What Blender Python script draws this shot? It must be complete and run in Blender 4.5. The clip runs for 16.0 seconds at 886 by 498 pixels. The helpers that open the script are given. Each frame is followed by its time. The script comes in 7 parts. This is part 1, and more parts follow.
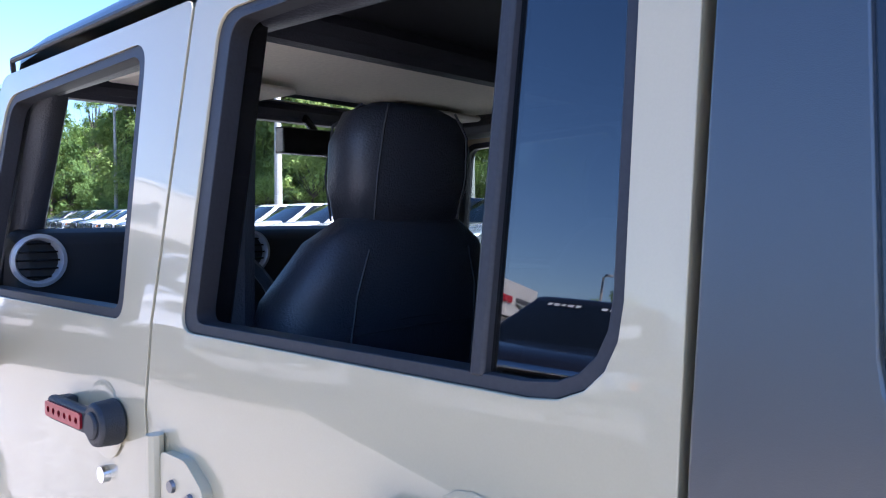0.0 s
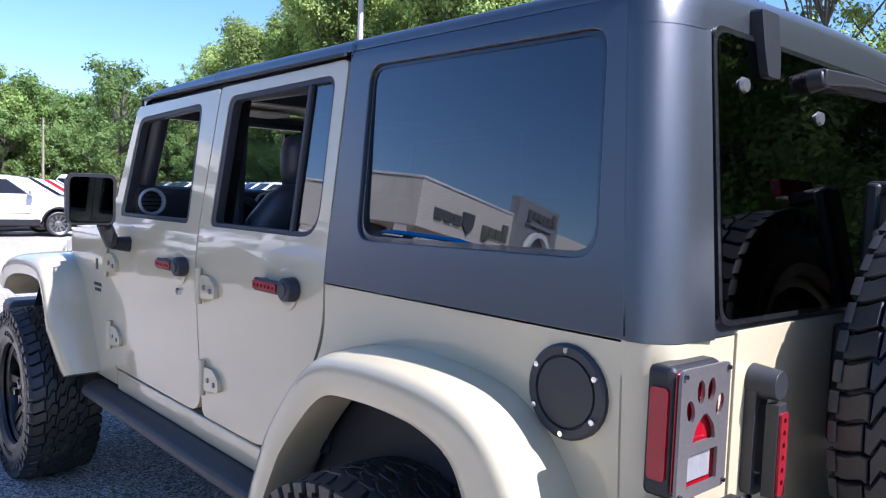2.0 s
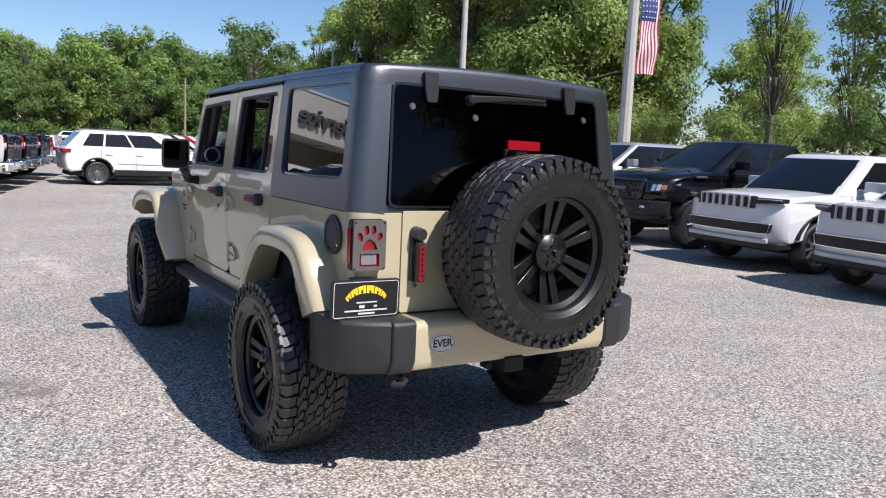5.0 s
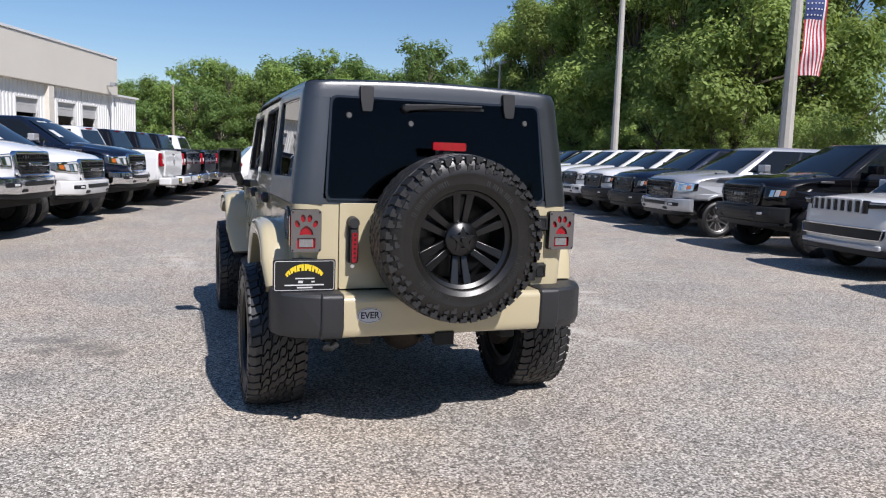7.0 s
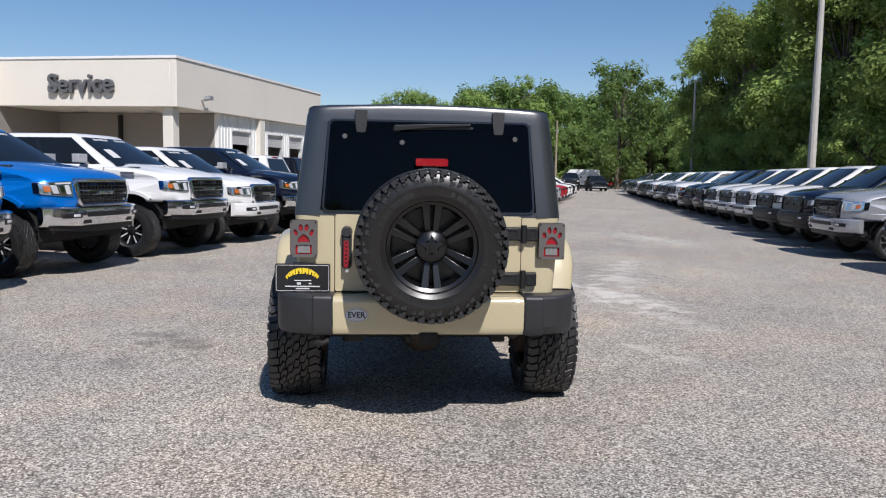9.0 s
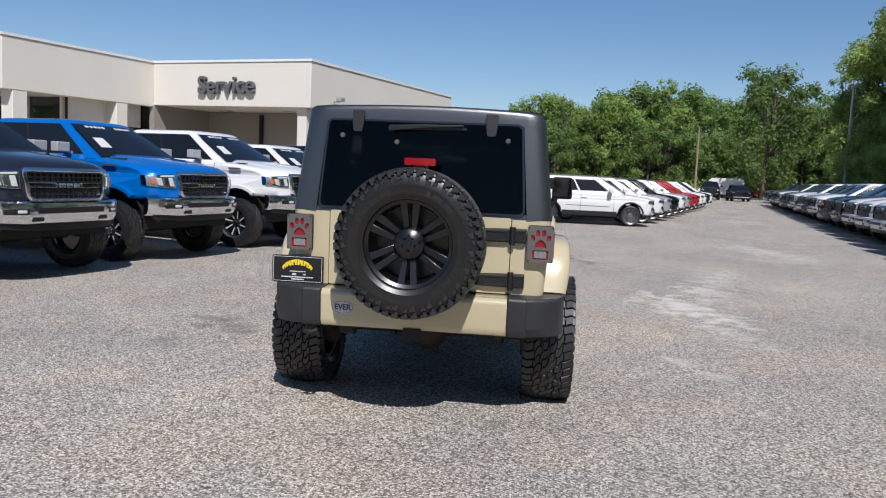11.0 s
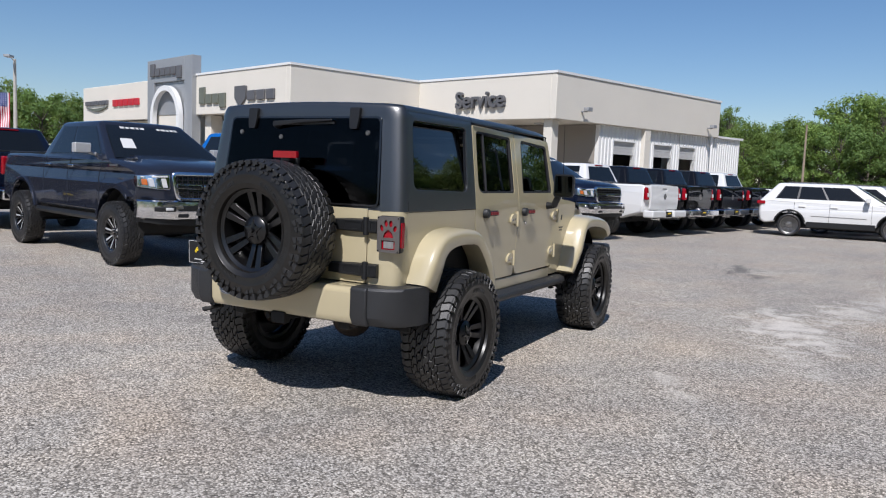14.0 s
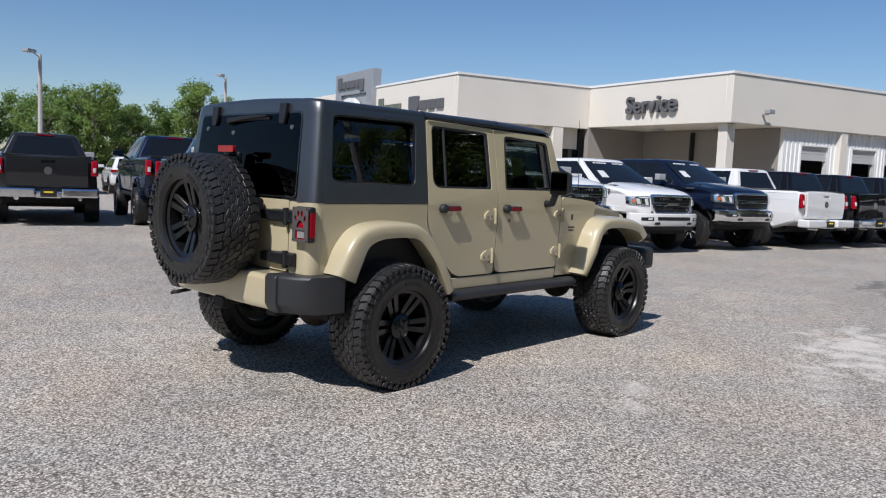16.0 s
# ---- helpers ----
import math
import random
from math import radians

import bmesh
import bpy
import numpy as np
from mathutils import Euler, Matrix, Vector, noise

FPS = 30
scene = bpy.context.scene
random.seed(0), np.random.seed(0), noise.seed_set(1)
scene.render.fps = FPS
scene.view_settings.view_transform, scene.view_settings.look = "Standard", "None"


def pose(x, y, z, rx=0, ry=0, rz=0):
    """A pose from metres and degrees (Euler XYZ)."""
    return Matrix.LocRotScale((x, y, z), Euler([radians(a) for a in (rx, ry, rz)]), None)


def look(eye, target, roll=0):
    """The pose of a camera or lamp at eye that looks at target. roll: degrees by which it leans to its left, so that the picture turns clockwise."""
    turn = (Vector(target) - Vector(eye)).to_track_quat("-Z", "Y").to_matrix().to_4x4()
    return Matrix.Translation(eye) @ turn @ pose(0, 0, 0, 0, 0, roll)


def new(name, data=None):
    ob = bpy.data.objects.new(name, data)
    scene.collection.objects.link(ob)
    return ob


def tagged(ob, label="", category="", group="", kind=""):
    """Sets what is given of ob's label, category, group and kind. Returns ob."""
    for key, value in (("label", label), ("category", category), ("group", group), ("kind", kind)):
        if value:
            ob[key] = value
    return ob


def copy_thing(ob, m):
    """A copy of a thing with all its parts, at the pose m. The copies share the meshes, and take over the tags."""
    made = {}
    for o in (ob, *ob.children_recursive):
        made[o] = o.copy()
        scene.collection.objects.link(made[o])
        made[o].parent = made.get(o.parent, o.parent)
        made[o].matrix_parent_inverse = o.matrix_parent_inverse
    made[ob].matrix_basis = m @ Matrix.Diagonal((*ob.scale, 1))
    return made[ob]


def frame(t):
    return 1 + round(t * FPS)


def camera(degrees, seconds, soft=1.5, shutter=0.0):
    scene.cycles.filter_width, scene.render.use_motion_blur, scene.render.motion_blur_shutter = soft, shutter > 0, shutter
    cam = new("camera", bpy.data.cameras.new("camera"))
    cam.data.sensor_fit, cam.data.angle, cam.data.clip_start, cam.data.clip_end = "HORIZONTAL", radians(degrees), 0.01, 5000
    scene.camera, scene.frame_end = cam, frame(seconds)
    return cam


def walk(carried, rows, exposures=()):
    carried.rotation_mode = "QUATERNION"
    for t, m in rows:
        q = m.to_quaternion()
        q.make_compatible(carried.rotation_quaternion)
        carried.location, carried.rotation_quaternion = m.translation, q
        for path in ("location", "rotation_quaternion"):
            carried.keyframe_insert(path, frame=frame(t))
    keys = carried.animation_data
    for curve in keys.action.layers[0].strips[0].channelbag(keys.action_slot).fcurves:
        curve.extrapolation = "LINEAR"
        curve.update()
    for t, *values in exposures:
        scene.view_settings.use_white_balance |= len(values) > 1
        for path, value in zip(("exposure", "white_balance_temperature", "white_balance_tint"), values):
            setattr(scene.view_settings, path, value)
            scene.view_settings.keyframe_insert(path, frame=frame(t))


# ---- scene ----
cam = camera(60.31, 16.0, soft=1.15)
PATH = [
    (0, (-0.1158, -1.3292, 1.5310), (-1.4576, 0.1515, 1.4484), -0.13),
    (0.5, (0.1998, -1.5326, 1.5345), (-1.1626, -0.0728, 1.4212), 0.60),
    (1, (0.5879, -1.6586, 1.5285), (-0.8204, -0.2430, 1.4150), 1.36),
    (1.5, (0.9569, -1.8368, 1.5221), (-0.4936, -0.4653, 1.4002), 1.59),
    (2, (1.3703, -1.9282, 1.4958), (-0.1178, -0.5982, 1.3660), 2.17),
    (2.5, (1.7382, -2.0611, 1.4982), (0.2164, -0.7712, 1.3557), 2.58),
    (3, (2.1188, -2.1746, 1.5009), (0.5694, -0.9213, 1.3321), 2.85),
    (3.5, (2.4760, -2.2233, 1.5304), (0.8959, -1.0121, 1.3395), 3.05),
    (3.7, (2.6192, -2.2703, 1.5159), (1.0267, -1.0766, 1.3186), 3.06),
    (5.8, (4.1592, -2.2001, 1.5511), (2.4250, -1.2401, 1.2848), 2.37),
    (6, (4.2451, -2.0926, 1.5362), (2.4898, -1.1711, 1.2721), 2.27),
    (6.5, (4.4365, -1.7666, 1.5251), (2.6235, -0.9622, 1.2685), 2.00),
    (7, (4.7024, -1.3881, 1.5313), (2.8296, -0.7284, 1.2921), 1.87),
    (7.5, (4.8332, -1.0315, 1.5210), (2.9104, -0.5296, 1.2955), 1.59),
    (8, (4.9267, -0.6776, 1.5181), (2.9694, -0.3255, 1.3054), 1.18),
    (8.5, (5.0670, -0.3838, 1.5220), (3.0910, -0.1502, 1.3202), 1.02),
    (9, (5.2870, -0.2616, 1.5070), (3.3017, -0.1113, 1.3175), 1.00),
    (9.5, (5.4264, -0.1100, 1.5167), (3.4366, -0.0223, 1.3355), 1.25),
    (10, (5.4658, 0.0863, 1.5212), (3.4737, 0.1024, 1.3439), 1.55),
    (10.2, (5.4523, 0.1733, 1.5233), (3.4604, 0.1554, 1.3449), 1.86),
    (12.3, (5.0997, 1.7430, 1.4736), (3.1898, 1.1854, 1.2699), 2.76),
    (12.5, (5.0540, 1.9397, 1.4689), (3.1577, 1.3369, 1.2669), 2.85),
    (13, (4.9193, 2.3532, 1.4632), (3.0609, 1.6425, 1.2604), 2.58),
    (13.5, (4.7818, 2.7600, 1.4766), (2.9684, 1.9402, 1.2780), 2.48),
    (14, (4.6298, 3.1982, 1.4928), (2.8714, 2.2647, 1.3014), 2.31),
    (14.5, (4.4081, 3.5820, 1.4777), (2.7141, 2.5348, 1.2940), 2.38),
    (15, (4.1998, 4.0101, 1.4852), (2.5774, 2.8545, 1.3056), 2.38),
    (15.5, (3.9139, 4.3298, 1.4636), (2.3684, 3.0734, 1.2823), 2.46),
    (16, (3.6116, 4.6311, 1.4616), (2.1479, 3.2813, 1.2723), 2.43),
]
walk(cam, [(t, look(eye, target, roll)) for t, eye, target, roll in PATH],
     [(0.0, 2.18, 5450, 24), (1.0, 1.86, 5450, 25), (2.0, 1.44, 5450, 24), (3.5, 0.82, 5700, 20), (6.0, 0.40, 6080, 17), (8.0, 0.22, 6080, 16), (12.5, 0.08, 6000, 15), (16.0, 0.08, 5980, 15)])

# ---- world, sun ----
SUN = Vector((0.83, 0.23, 1.0)).normalized()
world = bpy.data.worlds.new("sky")
scene.world = world
world.use_nodes = True
wn = world.node_tree
sky = wn.nodes.new("ShaderNodeTexSky")
sky.sky_type, sky.sun_disc = "NISHITA", False
sky.sun_elevation = math.asin(SUN.z)
sky.sun_rotation = math.atan2(SUN.x, SUN.y)
sky.air_density, sky.dust_density, sky.ozone_density = 1.0, 0.25, 2.2
hue = wn.nodes.new("ShaderNodeHueSaturation")
hue.inputs["Saturation"].default_value = 1.16
wn.links.new(sky.outputs[0], hue.inputs["Color"])
wn.links.new(hue.outputs[0], wn.nodes["Background"].inputs[0])
wn.nodes["Background"].inputs[1].default_value = 0.082
sun_data = bpy.data.lights.new("sun", "SUN")
sun_data.energy, sun_data.angle, sun_data.color = 4.8, radians(0.55), (1.0, 0.95, 0.86)
sun = new("sun", sun_data)
sun.matrix_world = look(SUN * 60, (0, 0, 0))


# ---- materials ----
def material(name, color, rough=0.5, metal=0.0, coat=0.0, vary=0.08, scale=3.0, fine=60.0, bump=0.0, emit=0.0, spec=0.5, islands=0.0, randoms=0.0, coat_rough=0.03, wave=0.0):
    """A surface with variation at two scales, and fine relief."""
    m = bpy.data.materials.new(name)
    m.use_nodes = True
    nt = m.node_tree
    b = nt.nodes["Principled BSDF"]
    b.inputs["Roughness"].default_value = rough
    b.inputs["Metallic"].default_value = metal
    b.inputs["Coat Weight"].default_value = coat
    b.inputs["Coat Roughness"].default_value = coat_rough
    b.inputs["Specular IOR Level"].default_value = spec
    tc = nt.nodes.new("ShaderNodeTexCoord")
    n1, n2 = nt.nodes.new("ShaderNodeTexNoise"), nt.nodes.new("ShaderNodeTexNoise")
    n1.inputs["Scale"].default_value, n2.inputs["Scale"].default_value = scale, fine
    n1.inputs["Detail"].default_value = n2.inputs["Detail"].default_value = 4
    for n in (n1, n2):
        nt.links.new(tc.outputs["Object"], n.inputs["Vector"])
    add = nt.nodes.new("ShaderNodeMath")
    add.operation = "ADD"
    nt.links.new(n1.outputs["Fac"], add.inputs[0])
    nt.links.new(n2.outputs["Fac"], add.inputs[1])
    last = add
    if islands or randoms:
        src = nt.nodes.new("ShaderNodeNewGeometry") if islands else nt.nodes.new("ShaderNodeObjectInfo")
        mul = nt.nodes.new("ShaderNodeMath")
        mul.operation = "MULTIPLY_ADD"
        nt.links.new(src.outputs["Random Per Island" if islands else "Random"], mul.inputs[0])
        mul.inputs[1].default_value = islands or randoms
        nt.links.new(add.outputs[0], mul.inputs[2])
        last = mul
    ramp = nt.nodes.new("ShaderNodeMapRange")
    top = 1.4 + islands + randoms
    ramp.inputs["From Min"].default_value, ramp.inputs["From Max"].default_value = 0.6, top
    nt.links.new(last.outputs[0], ramp.inputs["Value"])
    mix = nt.nodes.new("ShaderNodeMix")
    mix.data_type = "RGBA"
    mix.inputs[6].default_value = (*[c * (1 - vary) for c in color], 1)
    mix.inputs[7].default_value = (*[min(1, c * (1 + vary)) for c in color], 1)
    nt.links.new(ramp.outputs[0], mix.inputs[0])
    nt.links.new(mix.outputs[2], b.inputs["Base Color"])
    if bump:
        bp = nt.nodes.new("ShaderNodeBump")
        bp.inputs["Strength"].default_value, bp.inputs["Distance"].default_value = bump, 0.004
        nt.links.new(n2.outputs["Fac"], bp.inputs["Height"])
        nt.links.new(bp.outputs[0], b.inputs["Normal"])
    if wave:                                                   # slight waviness of pressed panels
        n3, bw = nt.nodes.new("ShaderNodeTexNoise"), nt.nodes.new("ShaderNodeBump")
        n3.inputs["Scale"].default_value, n3.inputs["Detail"].default_value = 2.6, 1.0
        nt.links.new(tc.outputs["Object"], n3.inputs["Vector"])
        bw.inputs["Strength"].default_value, bw.inputs["Distance"].default_value = 1.0, wave
        nt.links.new(n3.outputs["Fac"], bw.inputs["Height"])
        nt.links.new(bw.outputs[0], b.inputs["Coat Normal"])
    if emit:
        b.inputs["Emission Color"].default_value = (*color, 1)
        b.inputs["Emission Strength"].default_value = emit
    return m


def glass(name, tint, rough=0.0, sheen=0.11, curve=3.2):
    """A thin pane: it lets tinted light through and reflects more at a slant."""
    m = bpy.data.materials.new(name)
    m.use_nodes = True
    nt = m.node_tree
    nt.nodes.remove(nt.nodes["Principled BSDF"])
    lw, po, ma, tr, gl, mx = (nt.nodes.new("ShaderNode" + k) for k in ("LayerWeight", "Math", "Math", "BsdfTransparent", "BsdfGlossy", "MixShader"))
    po.operation, ma.operation = "POWER", "MULTIPLY_ADD"
    nt.links.new(lw.outputs["Facing"], po.inputs[0])
    po.inputs[1].default_value = curve
    nt.links.new(po.outputs[0], ma.inputs[0])
    ma.inputs[1].default_value, ma.inputs[2].default_value = 0.90, sheen
    tr.inputs[0].default_value = (*tint, 1)
    gl.inputs["Roughness"].default_value = rough
    nt.links.new(ma.outputs[0], mx.inputs[0])
    nt.links.new(tr.outputs[0], mx.inputs[1])
    nt.links.new(gl.outputs[0], mx.inputs[2])
    nt.links.new(mx.outputs[0], nt.nodes["Material Output"].inputs[0])
    return m


TAN = material("tan paint", (0.458, 0.398, 0.254), 0.32, coat=1.0, vary=0.025, scale=1.2, fine=400, spec=0.35, wave=0.005)
VINYL = material("black hardtop", (0.017, 0.0195, 0.0225), 0.34, vary=0.15, fine=900, bump=0.10, spec=1.0, coat=0.6, coat_rough=0.28)
PLASTIC = material("black plastic", (0.011, 0.0115, 0.0125), 0.45, vary=0.2, fine=500, bump=0.2, spec=0.4)
GREYPLASTIC = material("faded black plastic", (0.021, 0.022, 0.024), 0.47, vary=0.2, fine=400, bump=0.25)
RUBBER = material("tyre rubber", (0.013, 0.013, 0.0135), 0.47, vary=0.5, scale=9, fine=120, bump=0.12, spec=0.62)
SIDEWALL = material("dusty tyre sidewall", (0.0090, 0.0080, 0.0070), 0.36, vary=0.6, scale=7, fine=70, bump=0.08, spec=0.5)
GLOSSBLACK = material("gloss black", (0.010, 0.010, 0.011), 0.22, coat=0.6, vary=0.2)
RIMBLACK = material("black alloy", (0.005, 0.005, 0.0055), 0.30, vary=0.2, spec=0.5, coat=0.12, coat_rough=0.1)
SEAL = material("window seal", (0.024, 0.024, 0.027), 0.5, vary=0.3, fine=200, spec=0.4)
CHROME = material("chrome", (0.75, 0.76, 0.78), 0.12, metal=1, vary=0.06)
STEEL = material("brushed steel", (0.22, 0.212, 0.205), 0.33, metal=0.75, vary=0.15, fine=300)
GUNMETAL = material("dark polished steel", (0.16, 0.148, 0.142), 0.34, metal=0.55, vary=0.2, fine=200)
UNDER = material("underbody", (0.011, 0.0105, 0.010), 0.75, vary=0.4, fine=40)
RUST = material("rusty steel", (0.045, 0.032, 0.024), 0.75, vary=0.5, fine=60, bump=0.3)
REDLENS = material("red lens", (0.27, 0.003, 0.010), 0.2, coat=0.5, vary=0.15, spec=0.3)
REDPAINT = material("red anodised", (0.30, 0.016, 0.025), 0.3, metal=0.4, vary=0.1)
WHITELENS = material("clear lens", (0.52, 0.52, 0.52), 0.12, coat=1, vary=0.15)
AMBER = material("amber lens", (0.42, 0.11, 0.02), 0.2, coat=1)
LEATHER = material("black leather", (0.040, 0.042, 0.050), 0.36, vary=0.25, fine=260, bump=0.35)
THREAD = material("grey stitching", (0.035, 0.035, 0.04), 0.7)
SATIN = material("satin silver trim", (0.50, 0.50, 0.51), 0.35, metal=0.3, vary=0.05)
LINER = material("cream headliner", (0.78, 0.73, 0.62), 0.9, vary=0.1, fine=90, bump=0.2)
DASH = material("dashboard", (0.020, 0.021, 0.024), 0.6, vary=0.2, fine=400, bump=0.2)
# sheen carries the reflections: raised on the left, lowered on the right and rear
BRIGHTPRIVACY = glass("privacy glass with raised reflection", (0.22, 0.23, 0.24))
DIMPRIVACY = glass("privacy glass with lowered reflection", (0.20, 0.22, 0.23), 0.0, 0.045)
LIFTGLASS = glass("tinted liftglass with lowered reflection", (0.10, 0.105, 0.11), 0.015, 0.014, 4.5)
CLEAR = glass("clear glass", (0.90, 0.93, 0.92))
DARKGLASS = material("tinted car window", (0.008, 0.010, 0.012), 0.04, vary=0.1, spec=0.42)
YELLOW = material("yellow print", (0.80, 0.58, 0.02), 0.5)
WHITE = material("white print", (0.58, 0.58, 0.57), 0.5)
LAMPGREY = material("grey clear lens", (0.20, 0.197, 0.195), 0.25, coat=0.5, vary=0.2)
INK = material("dark print", (0.02, 0.025, 0.04), 0.5)


# ---- mesh helpers ----
def lerp(table, v):
    """Straight lines between the (v, value) pairs of a table."""
    if v <= table[0][0]:
        return table[0][1]
    for (a, p), (b, q) in zip(table, table[1:]):
        if v <= b:
            return p + (q - p) * (v - a) / (b - a)
    return table[-1][1]


def box(bm, x0, x1, y0, y1, z0, z1):
    vs = [bm.verts.new((x, y, z)) for x in (x0, x1) for y in (y0, y1) for z in (z0, z1)]
    for f in ((0, 1, 3, 2), (4, 6, 7, 5), (0, 4, 5, 1), (2, 3, 7, 6), (0, 2, 6, 4), (1, 5, 7, 3)):
        bm.faces.new([vs[i] for i in f])
    return vs


def tube(bm, a, b, r0, r1=None, seg=12, caps=True):
    """A straight round bar from a to b."""
    a, b = Vector(a), Vector(b)
    r1 = r0 if r1 is None else r1
    q = (b - a).to_track_quat("Z", "Y").to_matrix()
    rings = []
    for p, r in ((a, r0), (b, r1)):
        rings.append([bm.verts.new(p + q @ Vector((r * math.cos(k * math.tau / seg), r * math.sin(k * math.tau / seg), 0))) for k in range(seg)])
    for k in range(seg):
        bm.faces.new((rings[0][k], rings[0][(k + 1) % seg], rings[1][(k + 1) % seg], rings[1][k]))
    if caps:
        bm.faces.new(rings[0][::-1])
        bm.faces.new(rings[1])


def pipe(bm, pts, r, seg=8):
    """A round bar bent along points."""
    pts = [Vector(p) for p in pts]
    rings = []
    side = None
    for k, p in enumerate(pts):
        d = (pts[min(len(pts) - 1, k + 1)] - pts[max(0, k - 1)]).normalized()
        side = d.orthogonal().normalized() if side is None else (side - d * side.dot(d)).normalized()
        up = d.cross(side)
        rings.append([p + side * r * math.cos(q * math.tau / seg) + up * r * math.sin(q * math.tau / seg) for q in range(seg)])
    loft(bm, rings, caps=True)


def loft(bm, rings, closed=True, caps=False):
    """Skin between rings of equal count."""
    vr = [[bm.verts.new(p) for p in ring] for ring in rings]
    n = len(vr[0])
    for a, b in zip(vr, vr[1:]):
        for k in range(n if closed else n - 1):
            j = (k + 1) % n
            bm.faces.new((a[k], a[j], b[j], b[k]))
    if caps:
        bm.faces.new(vr[0][::-1])
        bm.faces.new(vr[-1])
    return vr


def spin(bm, profile, seg=48):
    """Turns (y, r) pairs round the y axis."""
    loft(bm, [[(r * math.cos(k * math.tau / seg), y, r * math.sin(k * math.tau / seg)) for k in range(seg)] for y, r in profile])


def rounded(pts, r, n=5):
    """A polygon with rounded corners; r one radius or one for each corner."""
    out = []
    m = len(pts)
    for i, p in enumerate(pts):
        rr = r[i] if isinstance(r, (list, tuple)) else r
        p, a, b = Vector(p), Vector(pts[i - 1]), Vector(pts[(i + 1) % m])
        if rr <= 0:
            out.append(tuple(p))
            continue
        da, db = (a - p), (b - p)
        t = min(rr, da.length * 0.49, db.length * 0.49)
        s, e = p + da.normalized() * t, p + db.normalized() * t
        for k in range(n + 1):
            u = k / n
            out.append(tuple((1 - u) ** 2 * s + 2 * u * (1 - u) * p + u * u * e))
    return out


def rrect(x0, x1, z0, z1, r, n=5):
    return rounded([(x0, z0), (x1, z0), (x1, z1), (x0, z1)], r, n)


def sheet(bm, outer, holes=(), put=None, thick=0.02, cuts=(), axis=1):
    """A plate cut from an outline with holes. put(u, v) gives the place of the outer face, inner(u, v) lies thick behind along the axis."""
    import mathutils
    loops = [[Vector((u, v, 0)) for u, v in outer]] + [[Vector((u, v, 0)) for u, v in h] for h in holes]
    flat = [p for lp in loops for p in lp]
    part_bm = bmesh.new()
    vs = [part_bm.verts.new(p) for p in flat]
    for tri in mathutils.geometry.tessellate_polygon(loops):
        try:
            part_bm.faces.new([vs[i] for i in tri])
        except ValueError:
            pass
    for c in cuts:
        bmesh.ops.bisect_plane(part_bm, geom=part_bm.verts[:] + part_bm.edges[:] + part_bm.faces[:], plane_co=(0, c, 0), plane_no=(0, 1, 0), dist=1e-5)
    bmesh.ops.remove_doubles(part_bm, verts=part_bm.verts[:], dist=1e-5)
    part_bm.verts.index_update()
    front, back = [], []
    for v in part_bm.verts:
        p = Vector(put(v.co.x, v.co.y))
        q = p.copy()
        q[axis] -= thick if p[axis] > 0 else -thick
        front.append(bm.verts.new(p))
        back.append(bm.verts.new(q))
    for f in part_bm.faces:
        ids = [v.index for v in f.verts]
        bm.faces.new([front[i] for i in ids])
        bm.faces.new([back[i] for i in reversed(ids)])
    for e in part_bm.edges:
        if len(e.link_faces) == 1:
            a, b = (v.index for v in e.verts)
            bm.faces.new((front[a], front[b], back[b], back[a]))
    part_bm.free()


def part(name, bm, mat, parent=None, label="", bevel=0.0, sharp=35, kind="", segs=2):
    """Links a bmesh as one mesh object."""
    bmesh.ops.recalc_face_normals(bm, faces=bm.faces[:])
    me = bpy.data.meshes.new(name)
    bm.to_mesh(me)
    bm.free()
    for m in mat if isinstance(mat, (list, tuple)) else (mat,):
        me.materials.append(m)
    me.shade_smooth()
    me.set_sharp_from_angle(angle=radians(sharp))
    ob = new(name, me)
    ob.parent = parent
    if bevel:
        md = ob.modifiers.new("bevel", "BEVEL")
        md.width, md.segments, md.limit_method, md.angle_limit = bevel, segs, "ANGLE", radians(32)
        md.harden_normals = False
        ob.modifiers.new("normals", "WEIGHTED_NORMAL").keep_sharp = True
    if label:
        ob["label"] = label
    if kind:
        ob["kind"] = kind
    return ob


def thing(name, label, category, group="", kind=""):
    return tagged(new(name), label, category, group, kind)


def words(name, text, size, m, mat, parent=None, depth=0.004, align="CENTER", bold=0.0):
    """Lettering as a mesh."""
    cu = bpy.data.curves.new(name, "FONT")
    cu.body, cu.size, cu.extrude, cu.align_x, cu.align_y = text, size, depth, align, "CENTER"
    cu.offset = bold
    tmp = bpy.data.objects.new(name, cu)
    scene.collection.objects.link(tmp)
    me = bpy.data.meshes.new_from_object(tmp.evaluated_get(bpy.context.evaluated_depsgraph_get()))
    bpy.data.objects.remove(tmp)
    me.materials.clear()
    me.materials.append(mat)
    me.transform(m)
    ob = new(name, me)
    ob.parent = parent
    return ob


def ground_z(x, y):
    """The lot is level round the car and rises slightly far to the west."""
    t = min(1, max(0, (math.hypot(x + 1, y) - 14) / 90))
    return 0.22 * t * t * (3 - 2 * t)


